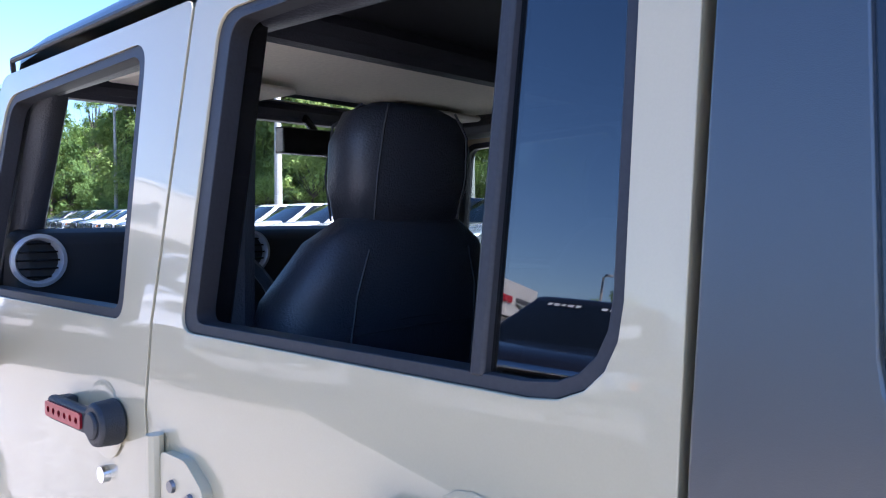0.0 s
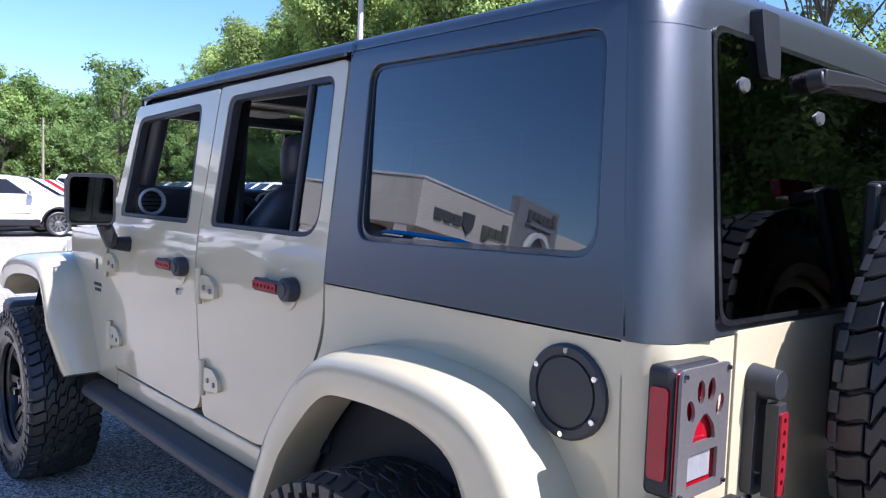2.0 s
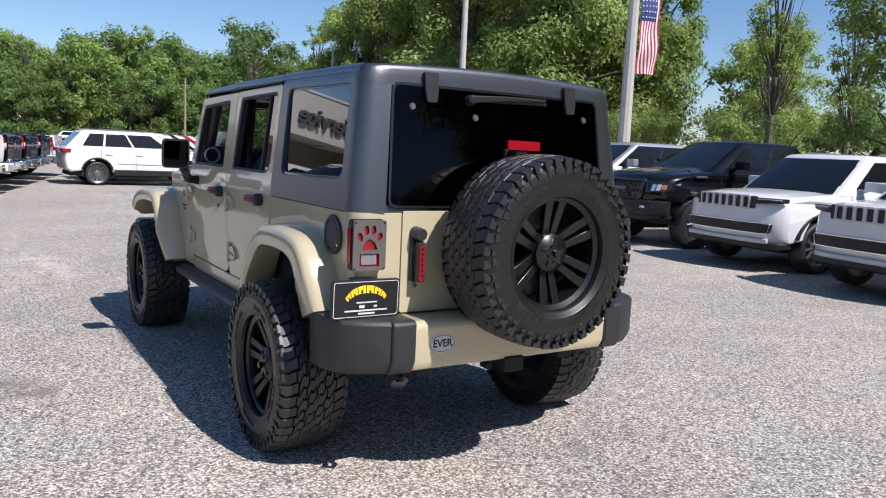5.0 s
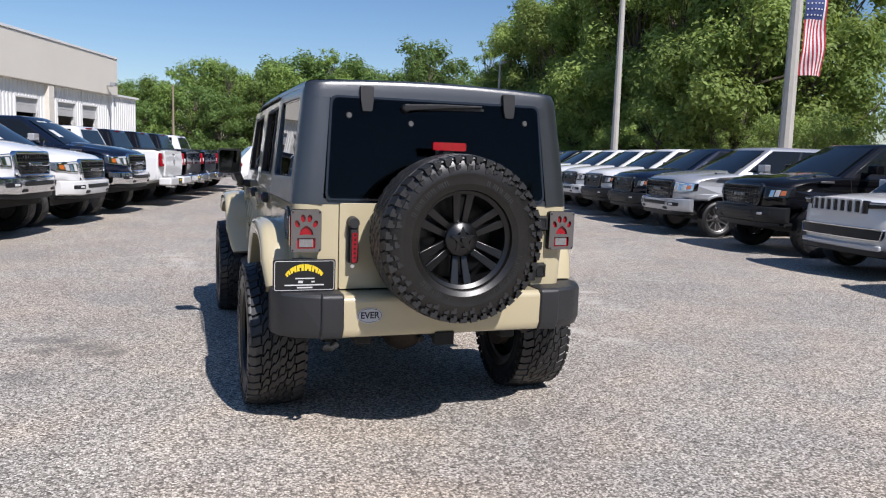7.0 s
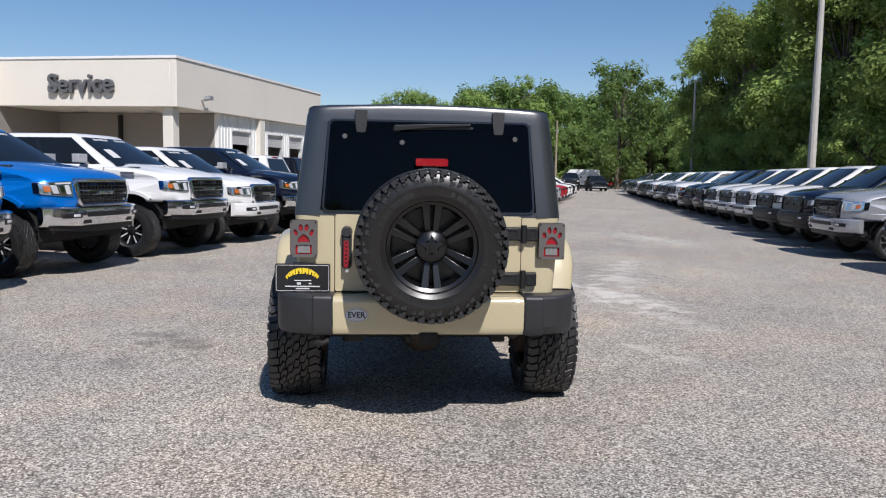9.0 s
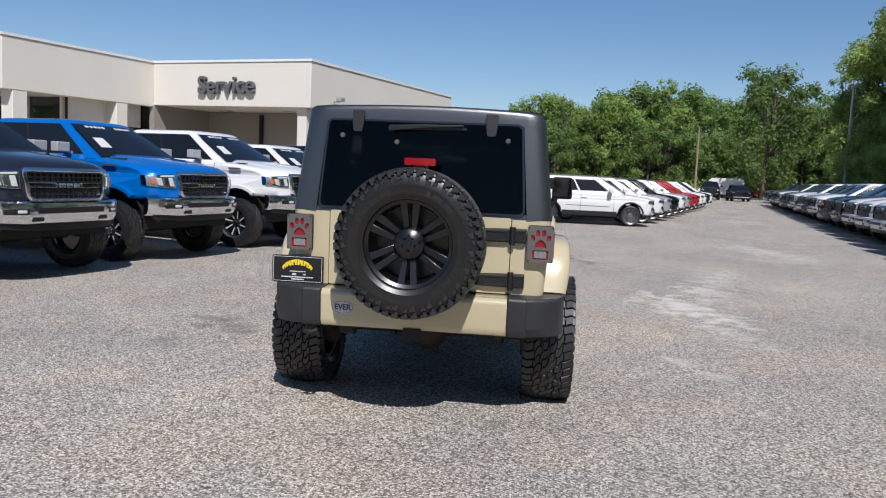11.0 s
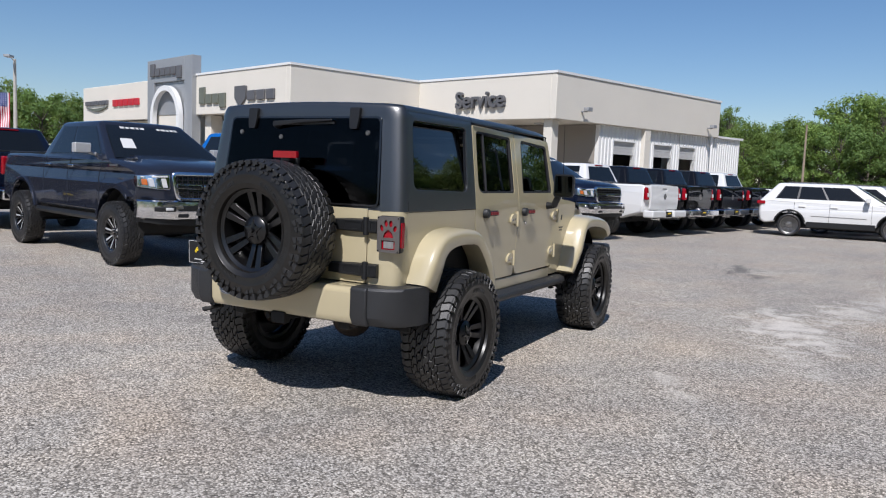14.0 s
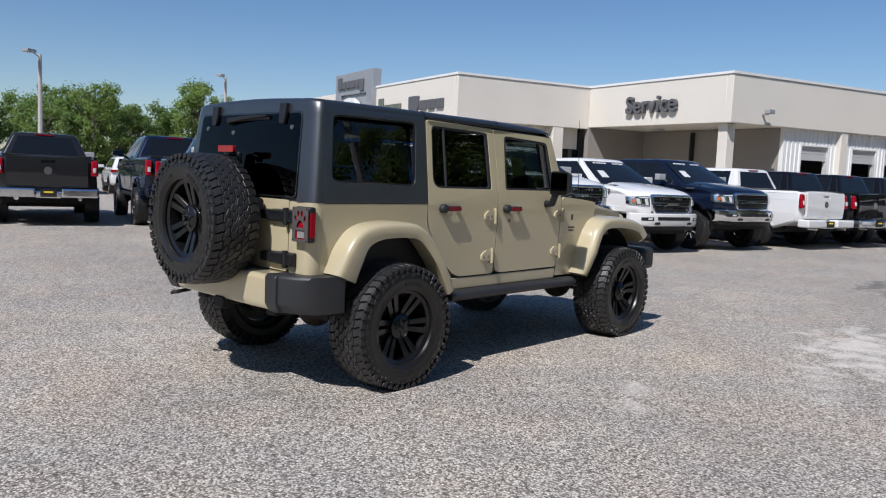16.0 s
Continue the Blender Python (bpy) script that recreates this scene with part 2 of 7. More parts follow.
# ---- ground ----
def asphalt():
    m = bpy.data.materials.new("weathered asphalt")
    m.use_nodes = True
    nt = m.node_tree
    b = nt.nodes["Principled BSDF"]
    b.inputs["Roughness"].default_value = 0.85
    b.inputs["Specular IOR Level"].default_value = 0.3
    tc = nt.nodes.new("ShaderNodeTexCoord")

    def noise_node(scale, detail=4, kind="Noise"):
        n = nt.nodes.new("ShaderNodeTex" + kind)
        n.inputs["Scale"].default_value = scale
        if kind == "Noise":
            n.inputs["Detail"].default_value = detail
        nt.links.new(tc.outputs["Object"], n.inputs["Vector"])
        return n

    def ramp(src, stops):
        r = nt.nodes.new("ShaderNodeValToRGB")
        e = r.color_ramp.elements
        while len(e) < len(stops):
            e.new(0.5)
        for k, (p, c) in enumerate(stops):
            e[k].position, e[k].color = p, (*c, 1) if len(c) == 3 else c
        nt.links.new(src, r.inputs[0])
        return r.outputs[0]

    def mix(a, c, fac, mode="MIX"):
        x = nt.nodes.new("ShaderNodeMix")
        x.data_type, x.blend_type = "RGBA", mode
        for s, i in ((fac, 0), (a, 6), (c, 7)):
            if isinstance(s, (int, float)):
                x.inputs[i].default_value = s
            elif isinstance(s, tuple):
                x.inputs[i].default_value = (*s, 1)
            else:
                nt.links.new(s, x.inputs[i])
        return x.outputs[2]
    stones = noise_node(85, kind="Voronoi")
    grit = noise_node(150, 3)
    stone_col = ramp(stones.outputs["Color"], [(0.0, (0.085, 0.078, 0.070)), (0.3, (0.27, 0.25, 0.222)), (0.6, (0.56, 0.52, 0.465)), (1.0, (0.92, 0.87, 0.79))])
    gaps = ramp(stones.outputs["Distance"], [(0.0, (1, 1, 1)), (0.45, (0.85, 0.85, 0.85)), (0.75, (0.45, 0.44, 0.43))])
    col = mix(stone_col, gaps, 1.0, "MULTIPLY")
    col = mix(col, ramp(grit.outputs["Fac"], [(0.3, (0.75, 0.75, 0.75)), (0.7, (1.25, 1.24, 1.2))]), 0.8, "MULTIPLY")
    broad = noise_node(0.35, 6)
    col = mix(col, ramp(broad.outputs["Fac"], [(0.3, (0.84, 0.84, 0.85)), (0.72, (1.14, 1.12, 1.08))]), 1.0, "MULTIPLY")
    streak = noise_node(1.7, 5)
    col = mix(col, ramp(streak.outputs["Fac"], [(0.35, (0.93, 0.93, 0.94)), (0.7, (1.07, 1.06, 1.04))]), 1.0, "MULTIPLY")
    rust = noise_node(0.9, 7)                                  # reddish dust lying in patches
    col = mix(col, ramp(rust.outputs["Fac"], [(0.42, (0.99, 1.0, 1.012)), (0.70, (1.055, 0.995, 0.945))]), 1.0, "MULTIPLY")
    specks = noise_node(11, 2, "Voronoi")                      # scattered dark crumbs
    col = mix(col, ramp(specks.outputs["Distance"], [(0.04, (0.55, 0.52, 0.5)), (0.09, (1, 1, 1))]), 0.6, "MULTIPLY")
    # pale dust and dark oil stains with ragged edges
    warp = noise_node(4.0, 6)
    for (x, y, rx, ry, turn), shade, amount in STAINS:
        mp = nt.nodes.new("ShaderNodeMapping")
        mp.vector_type = "TEXTURE"
        mp.inputs["Location"].default_value = (x, y, 0)
        mp.inputs["Rotation"].default_value = (0, 0, radians(turn))
        mp.inputs["Scale"].default_value = (2 * rx, 2 * ry, 9)
        nt.links.new(tc.outputs["Object"], mp.inputs[0])
        ln = nt.nodes.new("ShaderNodeVectorMath")
        ln.operation = "LENGTH"
        nt.links.new(mp.outputs[0], ln.inputs[0])
        ad = nt.nodes.new("ShaderNodeMath")
        ad.operation = "MULTIPLY_ADD"
        nt.links.new(warp.outputs["Fac"], ad.inputs[0])
        ad.inputs[1].default_value = 1.3
        nt.links.new(ln.outputs["Value"], ad.inputs[2])
        f = ramp(ad.outputs[0], [(0.68, (amount,) * 3), (0.98, (0, 0, 0))])
        sep = nt.nodes.new("ShaderNodeSeparateColor")
        nt.links.new(f, sep.inputs[0])
        col = mix(col, shade, sep.outputs[0])
    nt.links.new(col, b.inputs["Base Color"])
    bp = nt.nodes.new("ShaderNodeBump")
    bp.inputs["Strength"].default_value, bp.inputs["Distance"].default_value = 0.5, 0.006
    bp.invert = True
    nt.links.new(stones.outputs["Distance"], bp.inputs["Height"])
    nt.links.new(bp.outputs[0], b.inputs["Normal"])
    return m


PALE, OIL = (0.62, 0.58, 0.52), (0.12, 0.113, 0.105)
STAINS = [((-4.3, 2.75, 1.9, 0.75, 14), PALE, 0.75), ((-2.8, 2.85, 1.1, 0.35, 12), PALE, 0.4), ((-1.1, 2.1, 0.75, 0.22, 22), PALE, 0.42), ((-7.4, 3.8, 2.6, 0.6, -22), PALE, 0.4),
          ((-5.9, 3.3, 1.3, 0.7, 0), PALE, 0.4), ((-1.6, -2.15, 0.85, 0.42, 32), OIL, 0.75), ((-0.8, -2.35, 0.45, 0.25, 10), OIL, 0.5), ((-10.1, 1.5, 1.5, 0.45, 5), OIL, 0.9), ((-9.2, 1.9, 0.6, 0.3, 30), OIL, 0.8),
          ((0.78, 0.53, 0.17, 0.12, 0), OIL, 0.7), ((-6.1, -1.3, 2.2, 0.3, 8), PALE, 0.35), ((-14, 6.5, 4.0, 1.2, 12), PALE, 0.45), ((-6.5, -0.6, 1.4, 0.4, -10), OIL, 0.3)]
bm = bmesh.new()
radii = [0, 1, 2, 3] + [3.5 + 0.5 * k for k in range(24)] + [16 + k for k in range(12)] + [30, 34, 40, 50, 62, 76, 95, 120, 200, 400, 900, 2500]
NG = 120
rings = [[bm.verts.new((-1, 0, 0))]]
for r in radii[1:]:
    around = [(-1 + r * math.cos(k * math.tau / NG), r * math.sin(k * math.tau / NG)) for k in range(NG)]
    rings.append([bm.verts.new((x, y, ground_z(x, y))) for x, y in around])
for k in range(NG):
    bm.faces.new((rings[0][0], rings[1][k], rings[1][(k + 1) % NG]))
for a, b in zip(rings[1:], rings[2:]):
    for k in range(NG):
        bm.faces.new((a[k], b[k], b[(k + 1) % NG], a[(k + 1) % NG]))
tagged(part("ground", bm, asphalt()), "sunlit grey weathered asphalt of a car lot", "ground", kind="structure")


# ---- dealership building: C is the service canopy's corner, U runs along its side, V along its front ----
BC, BU, BV = Vector((-31.64, -10.05)), Vector((-0.9533, 0.3020)), Vector((-0.3020, -0.9533))


def bplace(u, v, z):
    """A place in the building's own axes; the lot under it rises slightly away from the aisle."""
    p = BC + BU * u + BV * v
    return (p.x, p.y, z + 0.0085 * (u + v) * min(1, z / 4))


def bbox(bm, u0, u1, v0, v1, z0, z1):
    vs = box(bm, u0, u1, v0, v1, z0, z1)
    for q in vs:
        q.co = Vector(bplace(*q.co))


STUCCO = material("cream stucco", (0.66, 0.62, 0.54), 0.85, vary=0.05, scale=0.4, fine=30, bump=0.15)
# darker copy of the stucco, with shade mixed into its colour
SHADESTUCCO = material("shaded tan stucco", (0.50, 0.46, 0.39), 0.85, vary=0.06, scale=0.5, fine=30, bump=0.15)
METALWALL = material("white corrugated metal", (0.72, 0.72, 0.70), 0.5, vary=0.05, scale=0.5)
GREYPANEL = material("grey metal panel", (0.33, 0.34, 0.35), 0.45, vary=0.05, metal=0.3)
ROOMSHADE = material("workshop shade", (0.02, 0.02, 0.02), 0.8)
SHOPGLASS = material("shop window", (0.015, 0.018, 0.02), 0.05, coat=1, coat_rough=0.01, vary=0.2)
SIGNGREY = material("grey sign letters", (0.10, 0.10, 0.105), 0.5)
# taupe wall colour, darkened to carry the shade under the canopy
SHADETAUPE = material("shaded taupe wall", (0.27, 0.245, 0.215), 0.85, vary=0.06, scale=0.5, fine=30, bump=0.15)
LIGHTGREY = material("shutter grey", (0.45, 0.45, 0.44), 0.6, vary=0.1)
TOPZ, LOWZ = 6.78, 4.53
house = thing("dealership_building", "cream stucco car dealership with service canopy", "building")
bm = bmesh.new()
bbox(bm, 0, 17.4, 0, 0.35, LOWZ, TOPZ)
bbox(bm, 0, 0.35, 0.35, 10.1, LOWZ, TOPZ)
bbox(bm, 0.35, 17.4, 0.35, 10.1, LOWZ + 0.02, LOWZ + 0.2)
bbox(bm, 17.05, 17.4, 0.35, 10.1, LOWZ, TOPZ)
part("canopy", bm, STUCCO, house, bevel=0.03)
bm = bmesh.new()
bbox(bm, -0.05, 17.45, -0.05, 10.1, TOPZ, TOPZ + 0.12)
part("roof", bm, METALWALL, house)
for u, v, du, dv in ((0.3, 0.42, 0.55, 0.55), (8.5, 0.05, 0.62, 0.62)):
    bm = bmesh.new()
    bbox(bm, u, u + du, v, v + dv, 0, LOWZ)
    part("column", bm, STUCCO, house, bevel=0.03)
bm = bmesh.new()
tube(bm, bplace(16.4, -0.05, 0), bplace(16.4, -0.05, LOWZ), 0.07, 0.07, 8)
part("downpipe", bm, METALWALL, house)
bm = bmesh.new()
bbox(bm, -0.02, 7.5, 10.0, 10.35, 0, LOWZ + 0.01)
part("wall", bm, SHADETAUPE, house)
for u, v in ((2.6, 3.0), (2.6, 7.2), (7.0, 4.8)):
    bm = bmesh.new()
    bbox(bm, u, u + 0.5, v, v + 0.5, LOWZ - 0.06, LOWZ + 0.03)
    part("soffit_lamp", bm, LIGHTGREY, house, "square grey lamp under the canopy", bevel=0.02)
# corrugated workshop wall behind the canopy, with its doors
segs_u = [(4.3, 5.7, 0), (5.7, 7.85, 1), (7.85, 9.95, 0), (9.95, 12.05, 1), (12.05, 12.95, 0), (12.95, 14.95, 1), (14.95, 21.2, 0)]
WV, WTOP, DTOP = 0.30, 4.52, 3.72
for a, b2, door in segs_u:
    z0 = DTOP if door else 0
    bm = bmesh.new()
    prof = []
    u = a
    while u < b2 - 0.01:
        prof += [(u, WV), (u + 0.17, WV), (u + 0.2, WV + 0.05), (u + 0.29, WV + 0.05)]
        u += 0.32
    prof = [(min(q, b2), v) for q, v in prof] + [(b2, WV), (b2, WV + 0.25), (a, WV + 0.25)]
    loft(bm, [[bplace(q, v, z) for q, v in prof] for z in (z0, WTOP)], caps=True)
    part("workshop_wall", bm, METALWALL, house)
bm = bmesh.new()
bbox(bm, 20.95, 21.2, WV + 0.26, 10, 0, WTOP)
part("workshop_wall", bm, METALWALL, house)
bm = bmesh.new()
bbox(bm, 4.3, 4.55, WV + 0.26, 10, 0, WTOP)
part("canopy_side_wall", bm, SHADETAUPE, house)
for a, b2, door in segs_u:
    if door:
        bm = bmesh.new()
        for k in range(4):
            bbox(bm, a, b2, WV + 0.10 + 0.008 * (k % 2), WV + 0.16, 3.02 + k * 0.175, 3.19 + k * 0.175)
        part("roller_door", bm, LIGHTGREY, house, "half-open grey roller door")
        bm = bmesh.new()
        bbox(bm, a - 0.08, a, WV - 0.02, WV + 0.26, 0, DTOP)
        bbox(bm, b2, b2 + 0.08, WV - 0.02, WV + 0.26, 0, DTOP)
        bbox(bm, a - 0.08, b2 + 0.08, WV - 0.02, WV + 0.05, DTOP, DTOP + 0.08)
        part("door_frame", bm, METALWALL, house)
# near-black sheet stands in for the unlit depth behind the doors
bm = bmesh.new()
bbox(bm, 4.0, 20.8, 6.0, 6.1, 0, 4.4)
part("workshop_shade_sheet", bm, ROOMSHADE, house)
bm = bmesh.new()
bbox(bm, 17.46, 21.4, WV - 0.15, 10.0, WTOP + 0.01, WTOP + 0.14)
part("workshop_roof", bm, METALWALL, house)
for u in (2.1, 15.7):
    bm = bmesh.new()
    bbox(bm, u, u + 0.12, -0.35, 0, LOWZ + 0.47, LOWZ + 0.55)
    bbox(bm, u - 0.14, u + 0.26, -0.55, -0.25, LOWZ + 0.51, LOWZ + 0.71)
    part("wall_lamp", bm, GREYPANEL, house, "grey floodlight on the fascia", bevel=0.02)
# showroom wing: SU is its front, SV its corner
SU, SV = -8.83, 10.1
for nm, dims in (("showroom_fascia", (SU, 0.2, SV, SV + 0.4, 4.45, TOPZ)),
                 ("showroom_fascia", (SU, SU + 0.4, SV + 0.403, 24.5, 4.45, TOPZ)),
                 ("soffit", (SU + 0.403, 0.2, SV + 0.403, 24.5, 4.5, 4.7))):
    bm = bmesh.new()
    bbox(bm, *dims)
    part(nm, bm, STUCCO, house, bevel=0.03)
bm = bmesh.new()
bbox(bm, SU - 0.05, 6, SV - 0.05, 24.6, TOPZ, TOPZ + 0.12)
part("roof", bm, METALWALL, house)
bm = bmesh.new()
bbox(bm, -4.6, -4.4, 11.2, 24.5, 0, 4.5)
part("shop_window", bm, SHOPGLASS, house, "dark shop window under the showroom fascia")
bm = bmesh.new()
bbox(bm, -4.5, 0, 10.9, 11.1, 0, 4.5)
part("shop_window", bm, SHOPGLASS, house)
for k in range(6):
    bm = bmesh.new()
    bbox(bm, -4.75, -4.5, 11.3 + k * 2.5, 11.5 + k * 2.5, 0, 4.5)
    part("mullion", bm, STUCCO, house)
bm = bmesh.new()
bbox(bm, -4.7, -0.2, 10.8, 11.0, 3.3, 4.5)
bbox(bm, -2.6, -2.2, 10.8, 11.0, 0, 3.3)
part("wall", bm, STUCCO, house)
for u, v in ((SU + 0.5, SV), (SU + 0.5, 15.0), (SU + 0.5, 19.4), (-2.5, SV)):
    bm = bmesh.new()
    bbox(bm, u, u + 0.75, v + 0.02, v + 0.77, 0, 4.46)
    part("column", bm, STUCCO, house, bevel=0.03)
# entrance tower with its arch
TU = SU - 0.3
for nm, dims in (("tower_pier", (TU, TU + 0.6, 20.3, 21.297, 0, 8.0)), ("tower_pier", (TU, TU + 0.6, 25.603, 26.6, 0, 8.0)),
                 ("tower_head", (TU, TU + 0.6, 21.3, 25.6, 6.553, 8.0)), ("arch_panel", (TU + 0.15, TU + 0.6, 21.3, 25.6, 4.5, 6.55))):
    bm = bmesh.new()
    bbox(bm, *dims)
    part(nm, bm, GREYPANEL, house, "grey metal entrance tower", bevel=0.02)
bm = bmesh.new()
pts_out, pts_in = [], []
for k in range(17):
    a = math.pi * k / 16
    pts_out.append((23.45 + 2.05 * math.cos(a), 4.3 + 2.0 * math.sin(a)))
    pts_in.append((23.45 + 1.72 * math.cos(a), 4.3 + 1.68 * math.sin(a)))
outline = [(25.5, 0)] + pts_out + [(21.4, 0), (21.73, 0)] + pts_in[::-1] + [(25.17, 0)]
sheet(bm, outline, put=lambda a, b: (0.35, a, b), thick=0.3, axis=0)
for q in bm.verts:
    q.co = Vector(bplace(TU - 0.35 + q.co.x, q.co.y, q.co.z))
part("entrance_arch", bm, METALWALL, house, "white arch in the entrance tower")
bm = bmesh.new()
bbox(bm, TU + 0.2, TU + 0.3, 21.3, 25.6, 0, 4.5)
part("entrance_wall", bm, STUCCO, house)
for nm, dims in (("wing_fascia", (SU, SU + 0.4, 26.603, 39.1, 4.3, TOPZ + 0.05)), ("wing_end_wall", (SU + 0.403, 3, 38.8, 39.1, 0, TOPZ + 0.05)),
                 ("wing_roof", (SU + 0.403, 3, 26.603, 38.797, TOPZ - 0.2, TOPZ)), ("wing_wall", (SU + 0.9, SU + 1.1, 26.603, 38.797, 0, 4.3))):
    bm = bmesh.new()
    bbox(bm, *dims)
    part(nm, bm, STUCCO, house, bevel=0.03)
bm = bmesh.new()
bbox(bm, 5.9, 6.2, 10.4, 24.5, 0, TOPZ)
bbox(bm, 15.7, 16, 10.2, 10.5, 0, TOPZ)
part("wall", bm, SHADESTUCCO, house)


def on_front(u, v, z):
    """A frame for lettering on a wall that faces the lot: x to the viewer's right."""
    p = Vector(bplace(u, v, z))
    ex, ez = Vector((-BV.x, -BV.y, 0)), Vector((0, 0, 1))
    n = ex.cross(ez)
    return Matrix(((ex.x, ez.x, n.x, p.x), (ex.y, ez.y, n.y, p.y), (ex.z, ez.z, n.z, p.z), (0, 0, 0, 1)))


sg = words("service_sign", "Service", 1.25, on_front(-0.12, 5.08, 5.57), SIGNGREY, house, depth=0.1, bold=0.022)
sg["label"] = "dark grey Service lettering on the fascia"
SIGNRED = material("red sign letters", (0.45, 0.02, 0.03), 0.5)


def sign_row(v0, v1, z0, z1, count, mat, u=SU, tall=()):
    """A sign as a row of plain upright blocks from its left end v0 to its right end v1; tall ones rise higher or hang lower."""
    gap = (v0 - v1) / count
    for k in range(count):
        lo, hi = dict(tall).get(k, (0, 0))
        bm = bmesh.new()
        bbox(bm, u - 0.13, u + 0.02, v0 - (k + 0.80) * gap, v0 - k * gap, z0 + lo, z1 + hi)
        part("sign_block", bm, mat, house, bevel=0.035)


def sign_plate(name, pts, mat, label, u=SU):
    """A flat sign cut to an outline of (v, z)."""
    bm = bmesh.new()
    sheet(bm, rounded(pts, 0.09), put=lambda a, b: (0.15, a, b), thick=0.12, axis=0)
    for q in bm.verts:
        q.co = Vector(bplace(u - 0.15 + q.co.x, q.co.y, q.co.z))
    part(name, bm, mat, house, label)


SIGNOLIVE = material("grey-green sign letters", (0.13, 0.14, 0.11), 0.5)
sign_row(19.75, 16.5, 5.05, 5.62, 4, SIGNOLIVE, tall=((0, (0.0, 0.42)), (3, (-0.25, 0))))
sign_row(14.2, 11.3, 5.10, 5.64, 3, SIGNGREY)
sign_plate("brand_shield", [(15.55, 5.25), (15.55, 5.92), (14.35, 5.92), (14.35, 5.25), (14.95, 4.80)], SIGNGREY, "dark shield sign on the fascia")
sign_row(25.95, 21.45, 6.95, 7.45, 6, SIGNGREY, u=TU, tall=((0, (0.0, 0.3)), (5, (-0.25, 0))))
sign_row(33.0, 28.35, 5.28, 5.75, 5, SIGNRED)
sign_row(38.4, 33.9, 5.45, 5.78, 8, SIGNGREY)
sign_plate("winged_sign", [(38.3, 5.32), (36.6, 5.22), (35.8, 5.22), (34.0, 5.32), (35.2, 5.06), (36.1, 4.98), (37.0, 5.06)], SIGNOLIVE, "grey winged badge on the fascia")


# ---- trees ----
BARK = material("bark", (0.11, 0.09, 0.07), 0.9, vary=0.4, scale=2, fine=14, bump=0.6)
LEAFMATS = [material("summer leaves", c, 0.6, vary=0.55, scale=0.35, fine=6, islands=0.9, spec=0.25) for c in ((0.175, 0.255, 0.066), (0.105, 0.170, 0.050), (0.215, 0.285, 0.078))]
for lm in LEAFMATS:
    b = lm.node_tree.nodes["Principled BSDF"]
    tl, ms = lm.node_tree.nodes.new("ShaderNodeBsdfTranslucent"), lm.node_tree.nodes.new("ShaderNodeMixShader")
    tl.inputs[0].default_value = (0.42, 0.52, 0.12, 1)
    ms.inputs[0].default_value = 0.30
    oi, hs, mr = (lm.node_tree.nodes.new("ShaderNode" + k) for k in ("ObjectInfo", "HueSaturation", "MapRange"))
    mr.inputs["To Min"].default_value, mr.inputs["To Max"].default_value = 0.72, 1.32
    lm.node_tree.links.new(oi.outputs["Random"], mr.inputs["Value"])
    lm.node_tree.links.new(mr.outputs[0], hs.inputs["Value"])
    lm.node_tree.links.new(b.inputs["Base Color"].links[0].from_socket, hs.inputs["Color"])
    lm.node_tree.links.new(hs.outputs[0], b.inputs["Base Color"])
    lm.node_tree.links.new(b.outputs[0], ms.inputs[1])
    lm.node_tree.links.new(tl.outputs[0], ms.inputs[2])
    lm.node_tree.links.new(ms.outputs[0], lm.node_tree.nodes["Material Output"].inputs[0])


